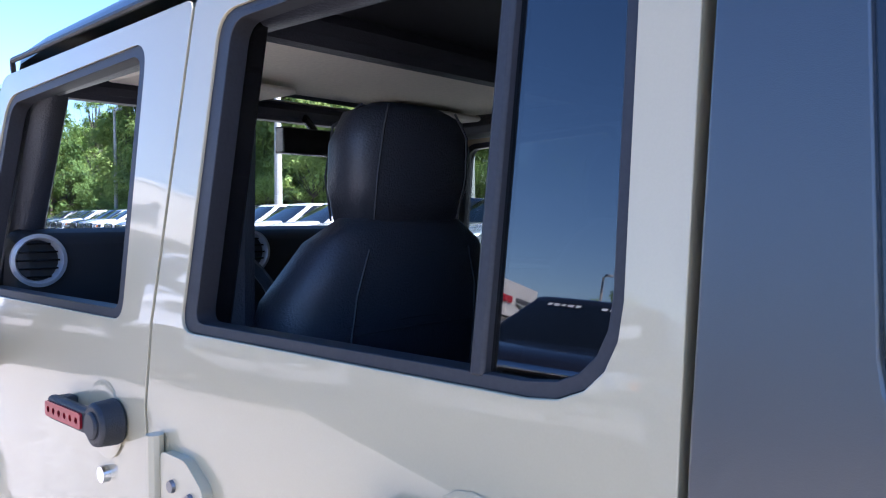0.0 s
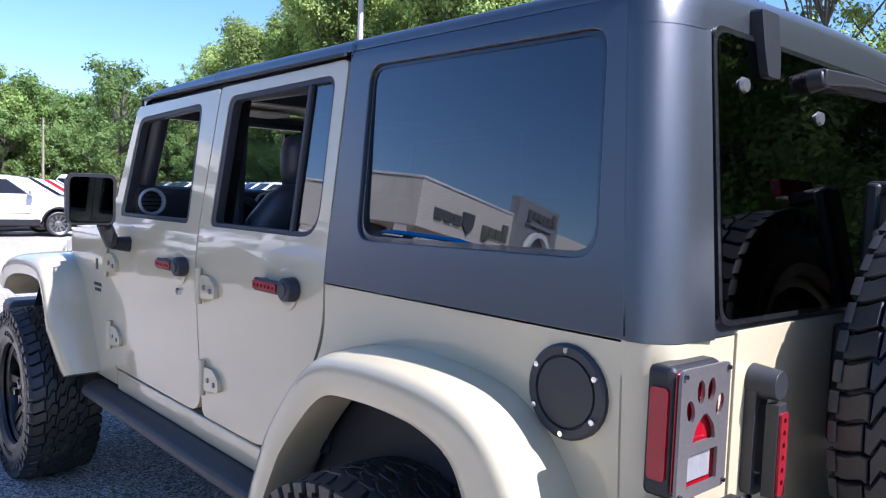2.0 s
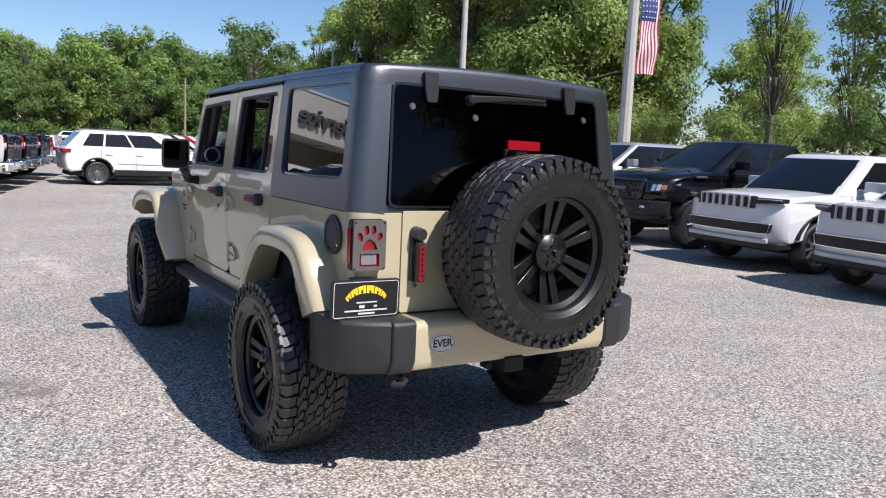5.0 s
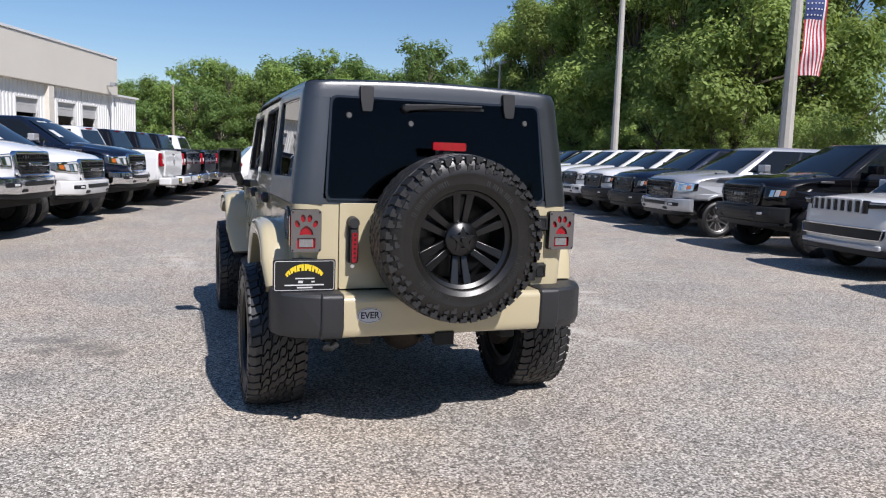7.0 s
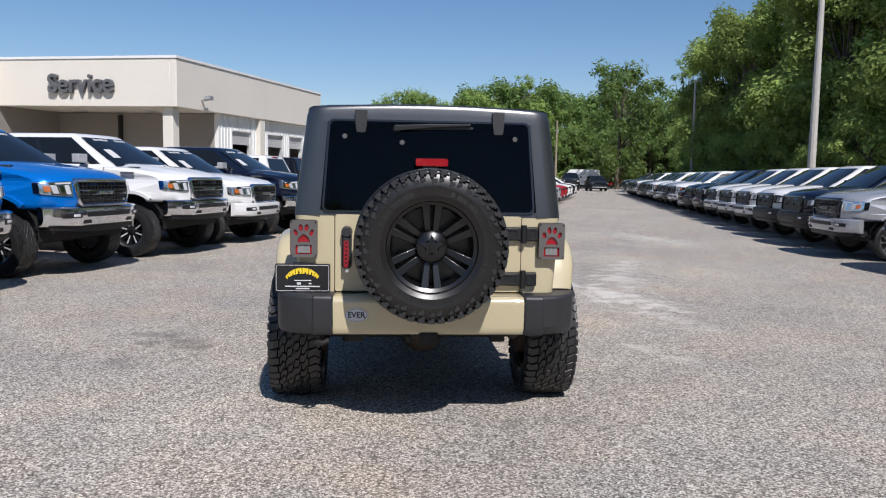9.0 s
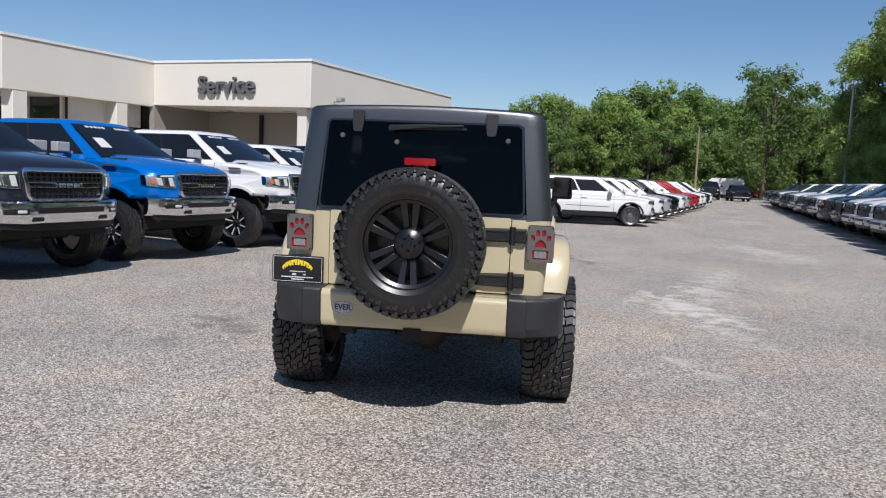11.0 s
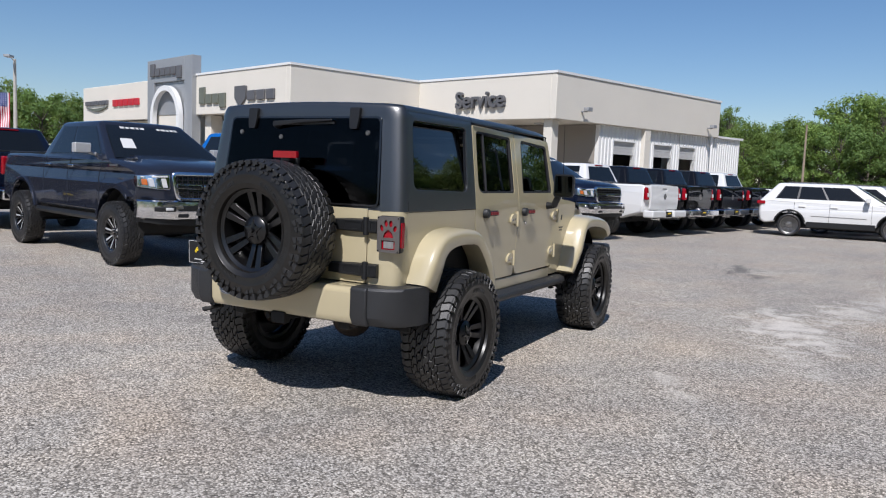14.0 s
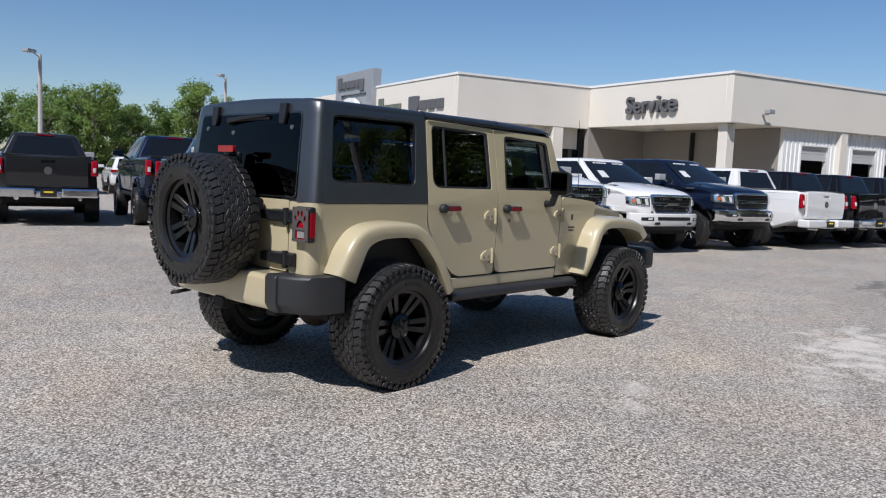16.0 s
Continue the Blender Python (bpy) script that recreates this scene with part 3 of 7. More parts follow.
def tree(seed, height, spread, low, leaves, leaf, mat, label, gaps=0.35):
    """A trunk with limbs, and a crown of many small leaf clumps in uneven lobes."""
    rng = random.Random(seed)
    t = thing("tree", label, "tree", "trees round the lot")
    bm = bmesh.new()
    bend = Vector((rng.uniform(-0.6, 0.6), rng.uniform(-0.6, 0.6), 0))
    r0 = height * 0.018 + 0.05
    last = Vector((0, 0, -0.3))
    spine = [last]
    for k in range(1, 6):
        p = Vector((0, 0, height * 0.8 * k / 5)) + bend * (k / 5) ** 2
        tube(bm, last, p, r0 * (1 - (k - 1) / 6), r0 * (1 - k / 6), 8, caps=False)
        last = p
        spine.append(p)
    lobes = []
    count = int(36 + spread * 3.4)
    for k in range(count):
        f = rng.random()
        z = height * (low + (0.97 - low) * f)
        reach = spread * (1 - max(0, (f - 0.45) / 0.62) ** 2.2) ** 0.5 * rng.uniform(0.3, 1.0) * (0.75 + 0.25 * min(1, f * 3))
        a = k * 2.4 + rng.uniform(-0.5, 0.5)
        c = Vector((reach * math.cos(a), reach * math.sin(a), z)) + bend * f
        lobes.append((c, spread * rng.uniform(0.14, 0.30)))
        s = spine[min(5, max(1, int(5 * (z / height) * 0.9)))]
        mid = s.lerp(c, 0.5) + Vector((0, 0, -0.05 * height * rng.random()))
        tube(bm, s, mid, r0 * 0.26, r0 * 0.14, 5, caps=False)
        tube(bm, mid, c, r0 * 0.14, r0 * 0.03, 5, caps=False)
    part("trunk", bm, BARK, t)
    verts, faces = [], []
    for c, r in lobes:
        n = int(leaves * r ** 2 / sum(q * q for _, q in lobes))
        hollow = [Vector((rng.gauss(0, 1), rng.gauss(0, 1), rng.gauss(0, 1))).normalized() for _ in range(3)]
        for _ in range(n):
            d = Vector((rng.gauss(0, 1), rng.gauss(0, 1), rng.gauss(0, 0.85))).normalized()
            if any(d.dot(h) > 0.86 for h in hollow) and rng.random() < gaps * 2:
                continue
            p = c + d * r * (rng.random() ** 0.5) * rng.uniform(0.75, 1.35)
            if p.z < 0.2:
                continue
            s = leaf * rng.uniform(0.5, 1.25)
            nrm = (d + Vector((rng.uniform(-0.7, 0.7), rng.uniform(-0.7, 0.7), rng.uniform(-0.2, 0.9)))).normalized()
            e1 = nrm.orthogonal().normalized()
            e1.rotate(Matrix.Rotation(rng.uniform(0, 6.28), 3, nrm))
            e2 = nrm.cross(e1)
            i = len(verts)
            verts += [p - e1 * s, p + e2 * s * 0.55 + nrm * s * 0.15, p + e1 * s, p - e2 * s * 0.55 + nrm * s * 0.15]
            faces.append((i, i + 1, i + 2, i + 3))
    me = bpy.data.meshes.new("crown")
    me.from_pydata(verts, [], faces)
    me.materials.append(mat)
    ob = new("crown", me)
    ob.parent = t
    return t


protos = [tree(1, 16, 5.2, 0.08, 40000, 0.145, LEAFMATS[2], "tall broadleaf tree in full summer leaf"),
          tree(2, 15, 4.6, 0.10, 38000, 0.142, LEAFMATS[0], "dark green tall tree in full leaf"),
          tree(3, 13, 4.8, 0.06, 11000, 0.21, LEAFMATS[0], "light green tree in full leaf"),
          tree(4, 10, 4.6, 0.05, 10000, 0.205, LEAFMATS[1], "round-crowned green tree in leaf"),
          tree(5, 13, 4.2, 0.22, 30000, 0.105, LEAFMATS[2], "thin-crowned tree with gaps of sky", gaps=0.6),
          tree(6, 14, 5.0, 0.05, 10000, 0.23, LEAFMATS[1], "dark green broadleaf tree in leaf"),
          tree(7, 6.5, 3.2, 0.02, 12000, 0.105, LEAFMATS[2], "light green undergrowth bush in leaf")]
protos.append(tree(8, 17, 2.3, 0.48, 6500, 0.13, LEAFMATS[0], "slender tall tree with a bare lower trunk", gaps=0.7))
used = [False] * 8


def plant(kind, x, y, size, turn):
    m = pose(x, y, ground_z(x, y) - 0.05, 0, 0, turn) @ Matrix.Diagonal((size, size, size, 1))
    if not used[kind]:
        used[kind] = True
        protos[kind].matrix_basis = m
        return
    t = copy_thing(protos[kind], Matrix())
    t.matrix_basis = m


rng = random.Random(11)
for x in range(-68, -28, 4):                                   # tall stand behind the north row
    plant(rng.choice((0, 1, 0)), x + rng.uniform(-1.5, 1.5), 28.5 + rng.uniform(-1.5, 2) - x * 0.06, rng.uniform(1.0, 1.25), rng.uniform(0, 360))
    plant(rng.choice((1, 5, 5)), x + rng.uniform(-2, 2), 34 + rng.uniform(-1, 3) - x * 0.08, rng.uniform(1.1, 1.35), rng.uniform(0, 360))
for x in range(-64, -18, 4):                                   # undergrowth at its foot
    plant(6, x + rng.uniform(-1.5, 1.5), 25.0 + rng.uniform(-1, 1) - x * 0.06, rng.uniform(0.6, 0.95), rng.uniform(0, 360))
for k in range(16):                                            # low far wood to the north
    x = -62 + 5.2 * k
    plant(rng.choice((5, 2, 3)), x + rng.uniform(-1.5, 1.5), 92 + rng.uniform(-4, 4), rng.uniform(0.72, 0.95), rng.uniform(0, 360))
    plant(rng.choice((3, 2)), x + 2.5 + rng.uniform(-1, 1), 84 + rng.uniform(-3, 3), rng.uniform(0.62, 0.85), rng.uniform(0, 360))
for x, y, k, s in ((-12.5, 31, 4, 1.12), (-9.5, 34, 4, 1.15), (-26, 41, 4, 0.78), (-29.5, 45, 2, 0.8), (-2, 30, 4, 1.1), (3, 27, 4, 1.05), (8, 36, 1, 0.9), (10, 27, 0, 0.8)):
    plant(k, x, y, s, rng.uniform(0, 360))
for k in range(34):                                            # far wood to the west
    y = -40 + 3.2 * k
    big = 0.80 if y < 0 else 1.08
    plant(rng.choice((5, 5, 2)), -120 + rng.uniform(-4, 4), y + rng.uniform(-1, 1), big * rng.uniform(0.9, 1.15), rng.uniform(0, 360))
    plant(rng.choice((3, 2, 3)), -112 + rng.uniform(-2, 2), y + rng.uniform(-1, 1), big * rng.uniform(0.8, 1.0), rng.uniform(0, 360))
for k in range(22):                                            # its rear ranks
    plant(5, -131 + rng.uniform(-3, 3), -38 + 5.0 * k + rng.uniform(-2, 2), (0.86 if k < 11 else 1.1) * rng.uniform(0.95, 1.1), rng.uniform(0, 360))
for k in range(9):                                             # between the far wood and the tall stand
    plant(rng.choice((5, 5, 2)), -70 - k * 4.5, 37 + k * 1.6 + rng.uniform(-2, 2), rng.uniform(0.66, 0.84), rng.uniform(0, 360))
    plant(3, -68 - k * 4.5, 33 + k * 1.4 + rng.uniform(-1, 1), rng.uniform(0.6, 0.8), rng.uniform(0, 360))
for x in range(-66, 40, 5):                                    # south edge
    plant(rng.choice((3, 3, 2)), x + rng.uniform(-2, 2), -78 + rng.uniform(-3, 3), rng.uniform(0.72, 0.9), rng.uniform(0, 360))
    plant(3, x + 2.5 + rng.uniform(-1, 1), -84 + rng.uniform(-3, 3), rng.uniform(0.8, 0.95), rng.uniform(0, 360))
for y in range(-40, 45, 5):                                    # east edge
    plant(rng.choice((3, 2, 4)), 58 + rng.uniform(-4, 5), y + rng.uniform(-2, 2), rng.uniform(0.8, 1.1), rng.uniform(0, 360))

for x, y, k, sz in ((10.5, 20, 1, 0.95), (14, 25, 0, 1.1), (8, 26, 1, 1.1), (20, 33, 1, 1.15), (17, 29, 0, 1.0), (12, 34, 0, 1.1), (5, 33, 1, 1.1), (20, 27.5, 0, 1.1), (24.5, 31.5, 1, 1.2), (25, 25.5, 1, 1.15), (28, 22, 0, 1.15), (32, 27, 1, 1.2), (-93.5, 30, 5, 1.2)):
    plant(k, x, y, sz, rng.uniform(0, 360))                    # trees to the north-east, and two tall ones far off
for x, y, sz in ((-21.5, 34, 0.74), (-19.0, 37, 0.62), (-66, 30, 0.85), (-72, 33, 0.9), (-90, 38, 1.0), (-116, 22, 1.05), (-114, 6, 0.85), (-117, -14, 0.8)):
    plant(7, x, y, sz, rng.uniform(0, 360))                    # slender ones

# ---- light poles and the flag ----
TIMBER = material("weathered timber pole", (0.26, 0.21, 0.15), 0.9, vary=0.25, fine=20, bump=0.3)
CONCRETE = material("pale concrete pole", (0.42, 0.40, 0.36), 0.85, vary=0.12, fine=25, bump=0.2)


def light_pole(x, y, h, r, arms=True, turn=0):
    p = thing("light_pole", "pale concrete parking-lot light pole" if arms else "weathered timber lamp post", "light pole", "light poles")
    bm = bmesh.new()
    tube(bm, (0, 0, -0.2), (0, 0, h), r, r * 0.6, 10)
    part("pole", bm, CONCRETE if arms else TIMBER, p)
    if arms:
        for s in (1,):
            bm = bmesh.new()
            tube(bm, (0, 0, h - 0.15), (s * 0.55, 0, h + 0.05), 0.035, 0.03, 6)
            box(bm, min(s * 0.45, s * 1.05), max(s * 0.45, s * 1.05), -0.2, 0.2, h, h + 0.16)
            part("lamp_head", bm, GREYPANEL, p, "grey floodlight head", bevel=0.02)
    p.matrix_basis = pose(x, y, ground_z(x, y), 0, 0, turn)
    return p


light_pole(-29.2, 19.55, 11.3, 0.2, True, 20)
light_pole(-18.3, 20.15, 13.0, 0.27, True, 20)
light_pole(-11.3, -37.7, 6.75, 0.15, True, 30)
light_pole(-27.45, -46.75, 8.0, 0.15, True, 30)
light_pole(-85.5, -1.6, 8.2, 0.15, False)
light_pole(-94.0, 21.9, 8.8, 0.16, False)
light_pole(-64.0, 28.0, 10.4, 0.17, True)


def flag(x, y, top, w, h, turn):
    f = thing("flag", "stars and stripes flag hanging upright from a pole", "flag")
    mats = [material("flag red", (0.45, 0.03, 0.05), 0.8), material("flag white", (0.72, 0.72, 0.72), 0.8), material("flag blue", (0.04, 0.06, 0.18), 0.8)]

    def wave(u, v):
        return 0.09 * math.sin(u * 7 + v * 2.6) * (0.3 + v / h) + 0.05 * math.sin(v * 4.1 + 1)
    for k in range(13):
        bm = bmesh.new()
        u0, u1 = k * w / 13, (k + 1) * w / 13
        v0 = 0.4 * h if k < 11 else 0
        rows = [[(u, wave(u, v0 + (h - v0) * q / 12), -(v0 + (h - v0) * q / 12)) for u in (u0, u1)] for q in range(13)]
        loft(bm, rows, closed=False)
        part("stripe", bm, mats[k % 2], f)
    bm = bmesh.new()
    loft(bm, [[(w * 11 / 13 * a / 6, wave(w * 11 / 13 * a / 6, 0.4 * h * q / 6), -0.4 * h * q / 6) for a in range(7)] for q in range(7)], closed=False)
    part("canton", bm, mats[2], f)
    bm = bmesh.new()
    for r in range(6):
        for c in range(5):
            u, v = (c + 0.7) * w * 11 / 13 / 5.4, (r + 0.7) * 0.4 * h / 6.4
            box(bm, u - 0.022, u + 0.022, wave(u, v) - 0.012, wave(u, v) + 0.012, -v - 0.022, -v + 0.022)
    part("star_field", bm, mats[1], f, kind="stuff")
    f.matrix_basis = pose(x, y, top, 0, 0, turn)


flag(-18.1, 20.35, 8.3, 0.78, 3.35, 65)
light_pole(-27.7, -49.4, 6.2, 0.05, False)
flag(-27.7, -49.4, 6.0, 0.9, 2.4, 140)


# ---- parked vehicles: nose towards +x, origin on the ground under the front axle ----
def paint(name, c, metal=0.0):
    return material(name, c, 0.25, metal=metal, coat=0.8, coat_rough=0.03, vary=0.03, scale=0.8, fine=300, spec=0.05, wave=0.004)


PAINTS = {"white": paint("white paint", (0.64, 0.64, 0.63)), "black": paint("black paint", (0.005, 0.005, 0.006)), "grey": paint("granite paint", (0.016, 0.019, 0.030), 0.1),
          "blue": paint("bright blue paint", (0.003, 0.125, 0.46), 0.15), "navy": paint("navy paint", (0.006, 0.010, 0.024), 0.1), "silver": paint("silver paint", (0.42, 0.43, 0.45), 0.5),
          "dark": paint("charcoal paint", (0.018, 0.018, 0.020), 0.1), "red": paint("red paint", (0.32, 0.012, 0.015))}


def tyre_profile(R, W, rim):
    m = (R + rim) / 2
    rib = [(0.40, rim), (0.455, rim + 0.006), (0.462, rim + 0.014), (0.475, rim + 0.018), (0.488, rim + 0.034), (0.494, rim + 0.036), (0.4945, rim + 0.042), (0.498, m - 0.012), (0.502, m - 0.008), (0.502, m - 0.002), (0.500, m + 0.002)]
    return [(-W * a, b) for a, b in rib] + [ (-W * 0.485, R - 0.055), (-W * 0.44, R - 0.026), (-W * 0.2, R - 0.017), (W * 0.2, R - 0.017),
            (W * 0.44, R - 0.026), (W * 0.485, R - 0.055)] + [(W * a, b) for a, b in rib[::-1]]


def lug(bm, a0, a1, y0, y1, r0, rt0, rt1):
    """One raised block from y0 to y1 across the tyre and a0 to a1 round it."""
    vs = []
    for r_low in (True, False):
        for y, rt in ((y0, rt0), (y1, rt1)):
            for a in (a0, a1):
                r = r0 if r_low else rt
                vs.append(bm.verts.new((r * math.cos(a), y, r * math.sin(a))))
    for f in ((4, 5, 7, 6), (0, 1, 5, 4), (2, 6, 7, 3), (0, 4, 6, 2), (1, 3, 7, 5)):
        bm.faces.new([vs[i] for i in f])


WEAR = random.Random(5)


def tread_block(bm, pts, low, crown, R):
    """A many-sided tread block with chamfered edges; pts are (angle, y), crown(y) its height."""
    pts = [(a * R + WEAR.uniform(-0.0012, 0.0012), y + WEAR.uniform(-0.0012, 0.0012)) for a, y in pts]
    n = len(pts)
    if sum(pts[k][0] * pts[(k + 1) % n][1] - pts[(k + 1) % n][0] * pts[k][1] for k in range(n)) < 0:
        pts.reverse()

    def inset(d):
        out = []
        for k in range(n):
            p, q, w = (Vector(pts[k - 1]), Vector(pts[k]), Vector(pts[(k + 1) % n]))
            e0, e1 = (q - p).normalized(), (w - q).normalized()
            m = Vector((-e0.y - e1.y, e0.x + e1.x))
            m /= max(0.7, m.length_squared / 2)
            out.append(q + m * d)
        return out
    rings = []
    tilt = WEAR.uniform(-0.0012, 0.0006)
    for d, drop in ((-0.001, None), (0.0, 0.0035), (0.0028, 0.0)):
        rings.append([(r * math.cos(a / R), y, r * math.sin(a / R)) for a, y in inset(d) for r in (low if drop is None else crown(y) - drop + tilt,)])
    vr = loft(bm, rings)
    bm.faces.new(vr[-1])


def side_block(bm, a0, a1, r0, r1, y0, y1):
    """A chamfered lug on the sidewall between two radii."""
    d = a1 - a0
    step = r0 + 0.38 * (r1 - r0)
    pts = [(a0, r1), (a1, r1), (a1 - 0.02 * d, step), (a0 + 0.60 * d, step), (a0 + 0.54 * d, r0), (a0 + 0.06 * d, r0)]
    ca, cr = (a0 + a1) / 2, (r0 + r1) / 2
    rings = []
    for shrink, y in ((1.0, y0), (0.985, y0 + (y1 - y0) * 0.8), (0.91, y1)):
        rings.append([((cr + (r - cr) * shrink) * math.cos(ca + (a - ca) * shrink), y, (cr + (r - cr) * shrink) * math.sin(ca + (a - ca) * shrink)) for a, r in pts])
    vr = loft(bm, rings)
    bm.faces.new(vr[-1])


def lugged_tyre(R, W, rim, n=26, seg=64):
    """A mud-terrain tyre: interlocking centre blocks and stepped shoulder lugs that wrap down the sidewall."""
    bm = bmesh.new()
    st = math.tau / n
    low = R - 0.015
    # hooked diagonal bars: (width, shift along the tread in pitches); each is cut in a staggered place
    hook = [(0.0, 0.0), (0.05, 0.62), (0.09, 0.56), (0.15, 1.22), (0.20, 1.12), (0.26, 1.75), (0.31, 1.68), (0.40, 1.90), (0.50, 1.94)]

    def crown(y):
        return R - 0.016 * (max(0, abs(y) / W - 0.16) / 0.3) ** 2
    for k in range(n):
        a = k * st
        long = k % 2
        for s in (-1, 1):
            cut0, cut1 = (0.118, 0.262) if long else (0.150, 0.292)
            for v0, v1, gap in ((0.010 if long else -0.020, cut0, 0.055), (cut0 + 0.012, cut1, 0.06), (cut1 + 0.014, 0.466 if long else 0.476, 0.075)):
                vs = [v0] + [v for v, _ in hook if v0 + 0.012 < v < v1 - 0.012] + [v1]
                edge = [(lerp(hook, abs(v)) * (1 if v > 0 else -1), v) for v in vs]
                pts = [(u + gap, v) for u, v in edge] + [(u + 1 - gap, v) for u, v in reversed(edge)]
                tread_block(bm, [(a + s * (u + 0.25) * st, s * v * W) for u, v in pts], low - (0.008 if v1 > 0.4 else 0), crown, R)
            b = a + s * 2.10 * st + (0 if s > 0 else -0.80 * st)
            side_block(bm, b + st * 0.04, b + st * 0.76, R - (0.052 if long else 0.046), R - 0.012, s * W * 0.45, s * W * (0.504 if long else 0.498))
            side_block(bm, b + st * (0.18 if long else 0.02), b + st * (0.84 if long else 0.56), R - (0.088 if long else 0.074), R - (0.057 if long else 0.051), s * W * 0.46, s * W * (0.503 if long else 0.506))
    for s in (-1, 1):                                          # raised sidewall lettering, as plain blocks
        for a0, cnt, size in ((0.4, 7, 0.125), (1.9, 5, 0.125), (3.4, 7, 0.125), (5.0, 5, 0.125)):
            for k in range(cnt):
                a = a0 + k * size
                for q in range(2 + k % 2):
                    lug(bm, a + size * 0.30 * q, a + size * (0.30 * q + 0.14), s * W * 0.49, s * W * 0.507, R - 0.142, R - 0.098, R - 0.136)
    return bm


MESHES = {}


def wheel(parent, x, y, z, R, W, rim, style, side, detail=False, joined=False):
    """A wheel with its tyre, facing out to the side given (1 or -1)."""
    key = (R, W, rim, style, detail, joined)
    if key not in MESHES:
        bm = bmesh.new()
        spin(bm, tyre_profile(R - (0 if style == "road" else 0.004), W, rim), 64 if detail else 36)
        ty = part("tyre", bm, SIDEWALL if style == "split" else RUBBER, None)
        tr = part("tread", lugged_tyre(R, W, rim, 46 if detail else 36), RUBBER, None) if style != "road" else None
        bm = bmesh.new()
        face = W * 0.5 - (0.055 if style == "split" else 0.035)
        seg = 48 if detail else 32
        spin(bm, [(-W * 0.42, rim + 0.004), (-W * 0.40, rim - 0.02), (face - 0.06, rim - 0.03), (face, rim - 0.018), (face + 0.012, rim + 0.004), (face - 0.004, rim + 0.008)], seg)
        count = 6 if style == "split" else 8 if style == "lift" else 10
        spin(bm, [(face - 0.10, 0.001), (face - 0.10, rim * 0.40), (face - 0.055, rim * 0.38), (face - 0.04, rim * 0.34)] + ([(face - 0.018, rim * 0.355), (face - 0.012, rim * 0.33), (face + 0.002, rim * 0.17), (face - 0.006, rim * 0.14), (face - 0.006, 0.001)] if style == "split" else [(face - 0.03, rim * 0.17), (face - 0.012, rim * 0.15), (face - 0.012, 0.0005)]), 12 if style == "split" else 24)
        spin(bm, [(-W * 0.2, rim - 0.03), (-W * 0.2, 0.001)], 24)
        spokes = bmesh.new()
        for k in range(count if joined else 1):                # far wheels carry their spokes as one piece
            a = (k + 0.5) * math.tau / count
            for off in ((-0.026, 0.026) if style == "split" else (-0.022, 0.022) if style != "road" else (0,)):
                hw = 0.0175 if style == "split" else 0.011
                milled = style == "lift" and off > 0
                vs = box(spokes, rim * 0.24, rim - 0.012, -0.014, 0.014, -hw, hw)
                for v in vs:
                    f = (v.co.x - rim * 0.24) / (rim * 0.76)
                    y2 = face - 0.062 + 0.05 * f + v.co.y
                    zz = off * (0.75 + f * 0.75) + v.co.z * (0.9 + 0.45 * f)
                    v.co = Vector((v.co.x * math.cos(a) - zz * math.sin(a), y2, v.co.x * math.sin(a) + zz * math.cos(a)))
                if milled:                                     # the outer face of every other bar is bright metal
                    for f in {f for v in vs for f in v.link_faces}:
                        f.normal_update()
                        if f.calc_center_median().y > sum(v.co.y for v in vs) / 8 + 0.008:
                            f.material_index = 1
        mat = {"split": RIMBLACK, "lug": RIMBLACK, "lift": GLOSSBLACK, "road": STEEL}[style]
        wh = part("wheel", bm, mat, None)
        spk = part("spoke", spokes, (mat, SATIN), None)
        bm = bmesh.new()
        for k in range(1 if style == "split" else 6):
            a = k * math.tau / 6
            r = rim * 0.2 if style != "split" else 0
            tube(bm, (r * math.cos(a), face - 0.03, r * math.sin(a)), (r * math.cos(a), face - 0.008 + (0.034 if style == "split" else 0), r * math.sin(a)), 0.009 if r else 0.020, 0.008 if r else 0.016, 8)
            a2 = a + 0.3
            if style == "split":
                continue
            r2 = rim - 0.006
            tube(bm, (r2 * math.cos(a2), face - 0.002, r2 * math.sin(a2)), (r2 * math.cos(a2), face + 0.014, r2 * math.sin(a2)), 0.006, 0.006, 6)
        if style == "split":                                   # raised five-pointed star on the cap
            star = [(rim * (0.27 if k % 2 == 0 else 0.125) * math.cos(k * math.tau / 10 + 0.3), rim * (0.27 if k % 2 == 0 else 0.125) * math.sin(k * math.tau / 10 + 0.3)) for k in range(10)]
            vr = loft(bm, [[(a * q, face + h, b * q) for a, b in star] for q, h in ((1.04, -0.012), (1.0, 0.004), (0.45, 0.007))])
            bm.faces.new(vr[-1])
        nuts = part("wheel_nuts", bm, CHROME if style != "split" else RIMBLACK, None, sharp=20)
        MESHES[key] = [o.data if o else None for o in (wh, ty, nuts, tr, spk)]
        for o in (wh, ty, nuts, tr, spk):
            if o:
                bpy.data.objects.remove(o)
    w = new("wheel", MESHES[key][0])
    w.parent = parent
    w.matrix_basis = pose(x, y, z, 0, 0, 0 if side > 0 else 180) @ pose(0, 0, 0, 0, (x * 57 + y * 31) % 45, 0)
    for nm, me in zip(("tyre", "centre_cap" if style == "split" else "wheel_nuts", "tread"), MESHES[key][1:4]):
        if me:
            o = new(nm, me)
            o.parent = w
            if nm == "tread":
                o["kind"] = "stuff"
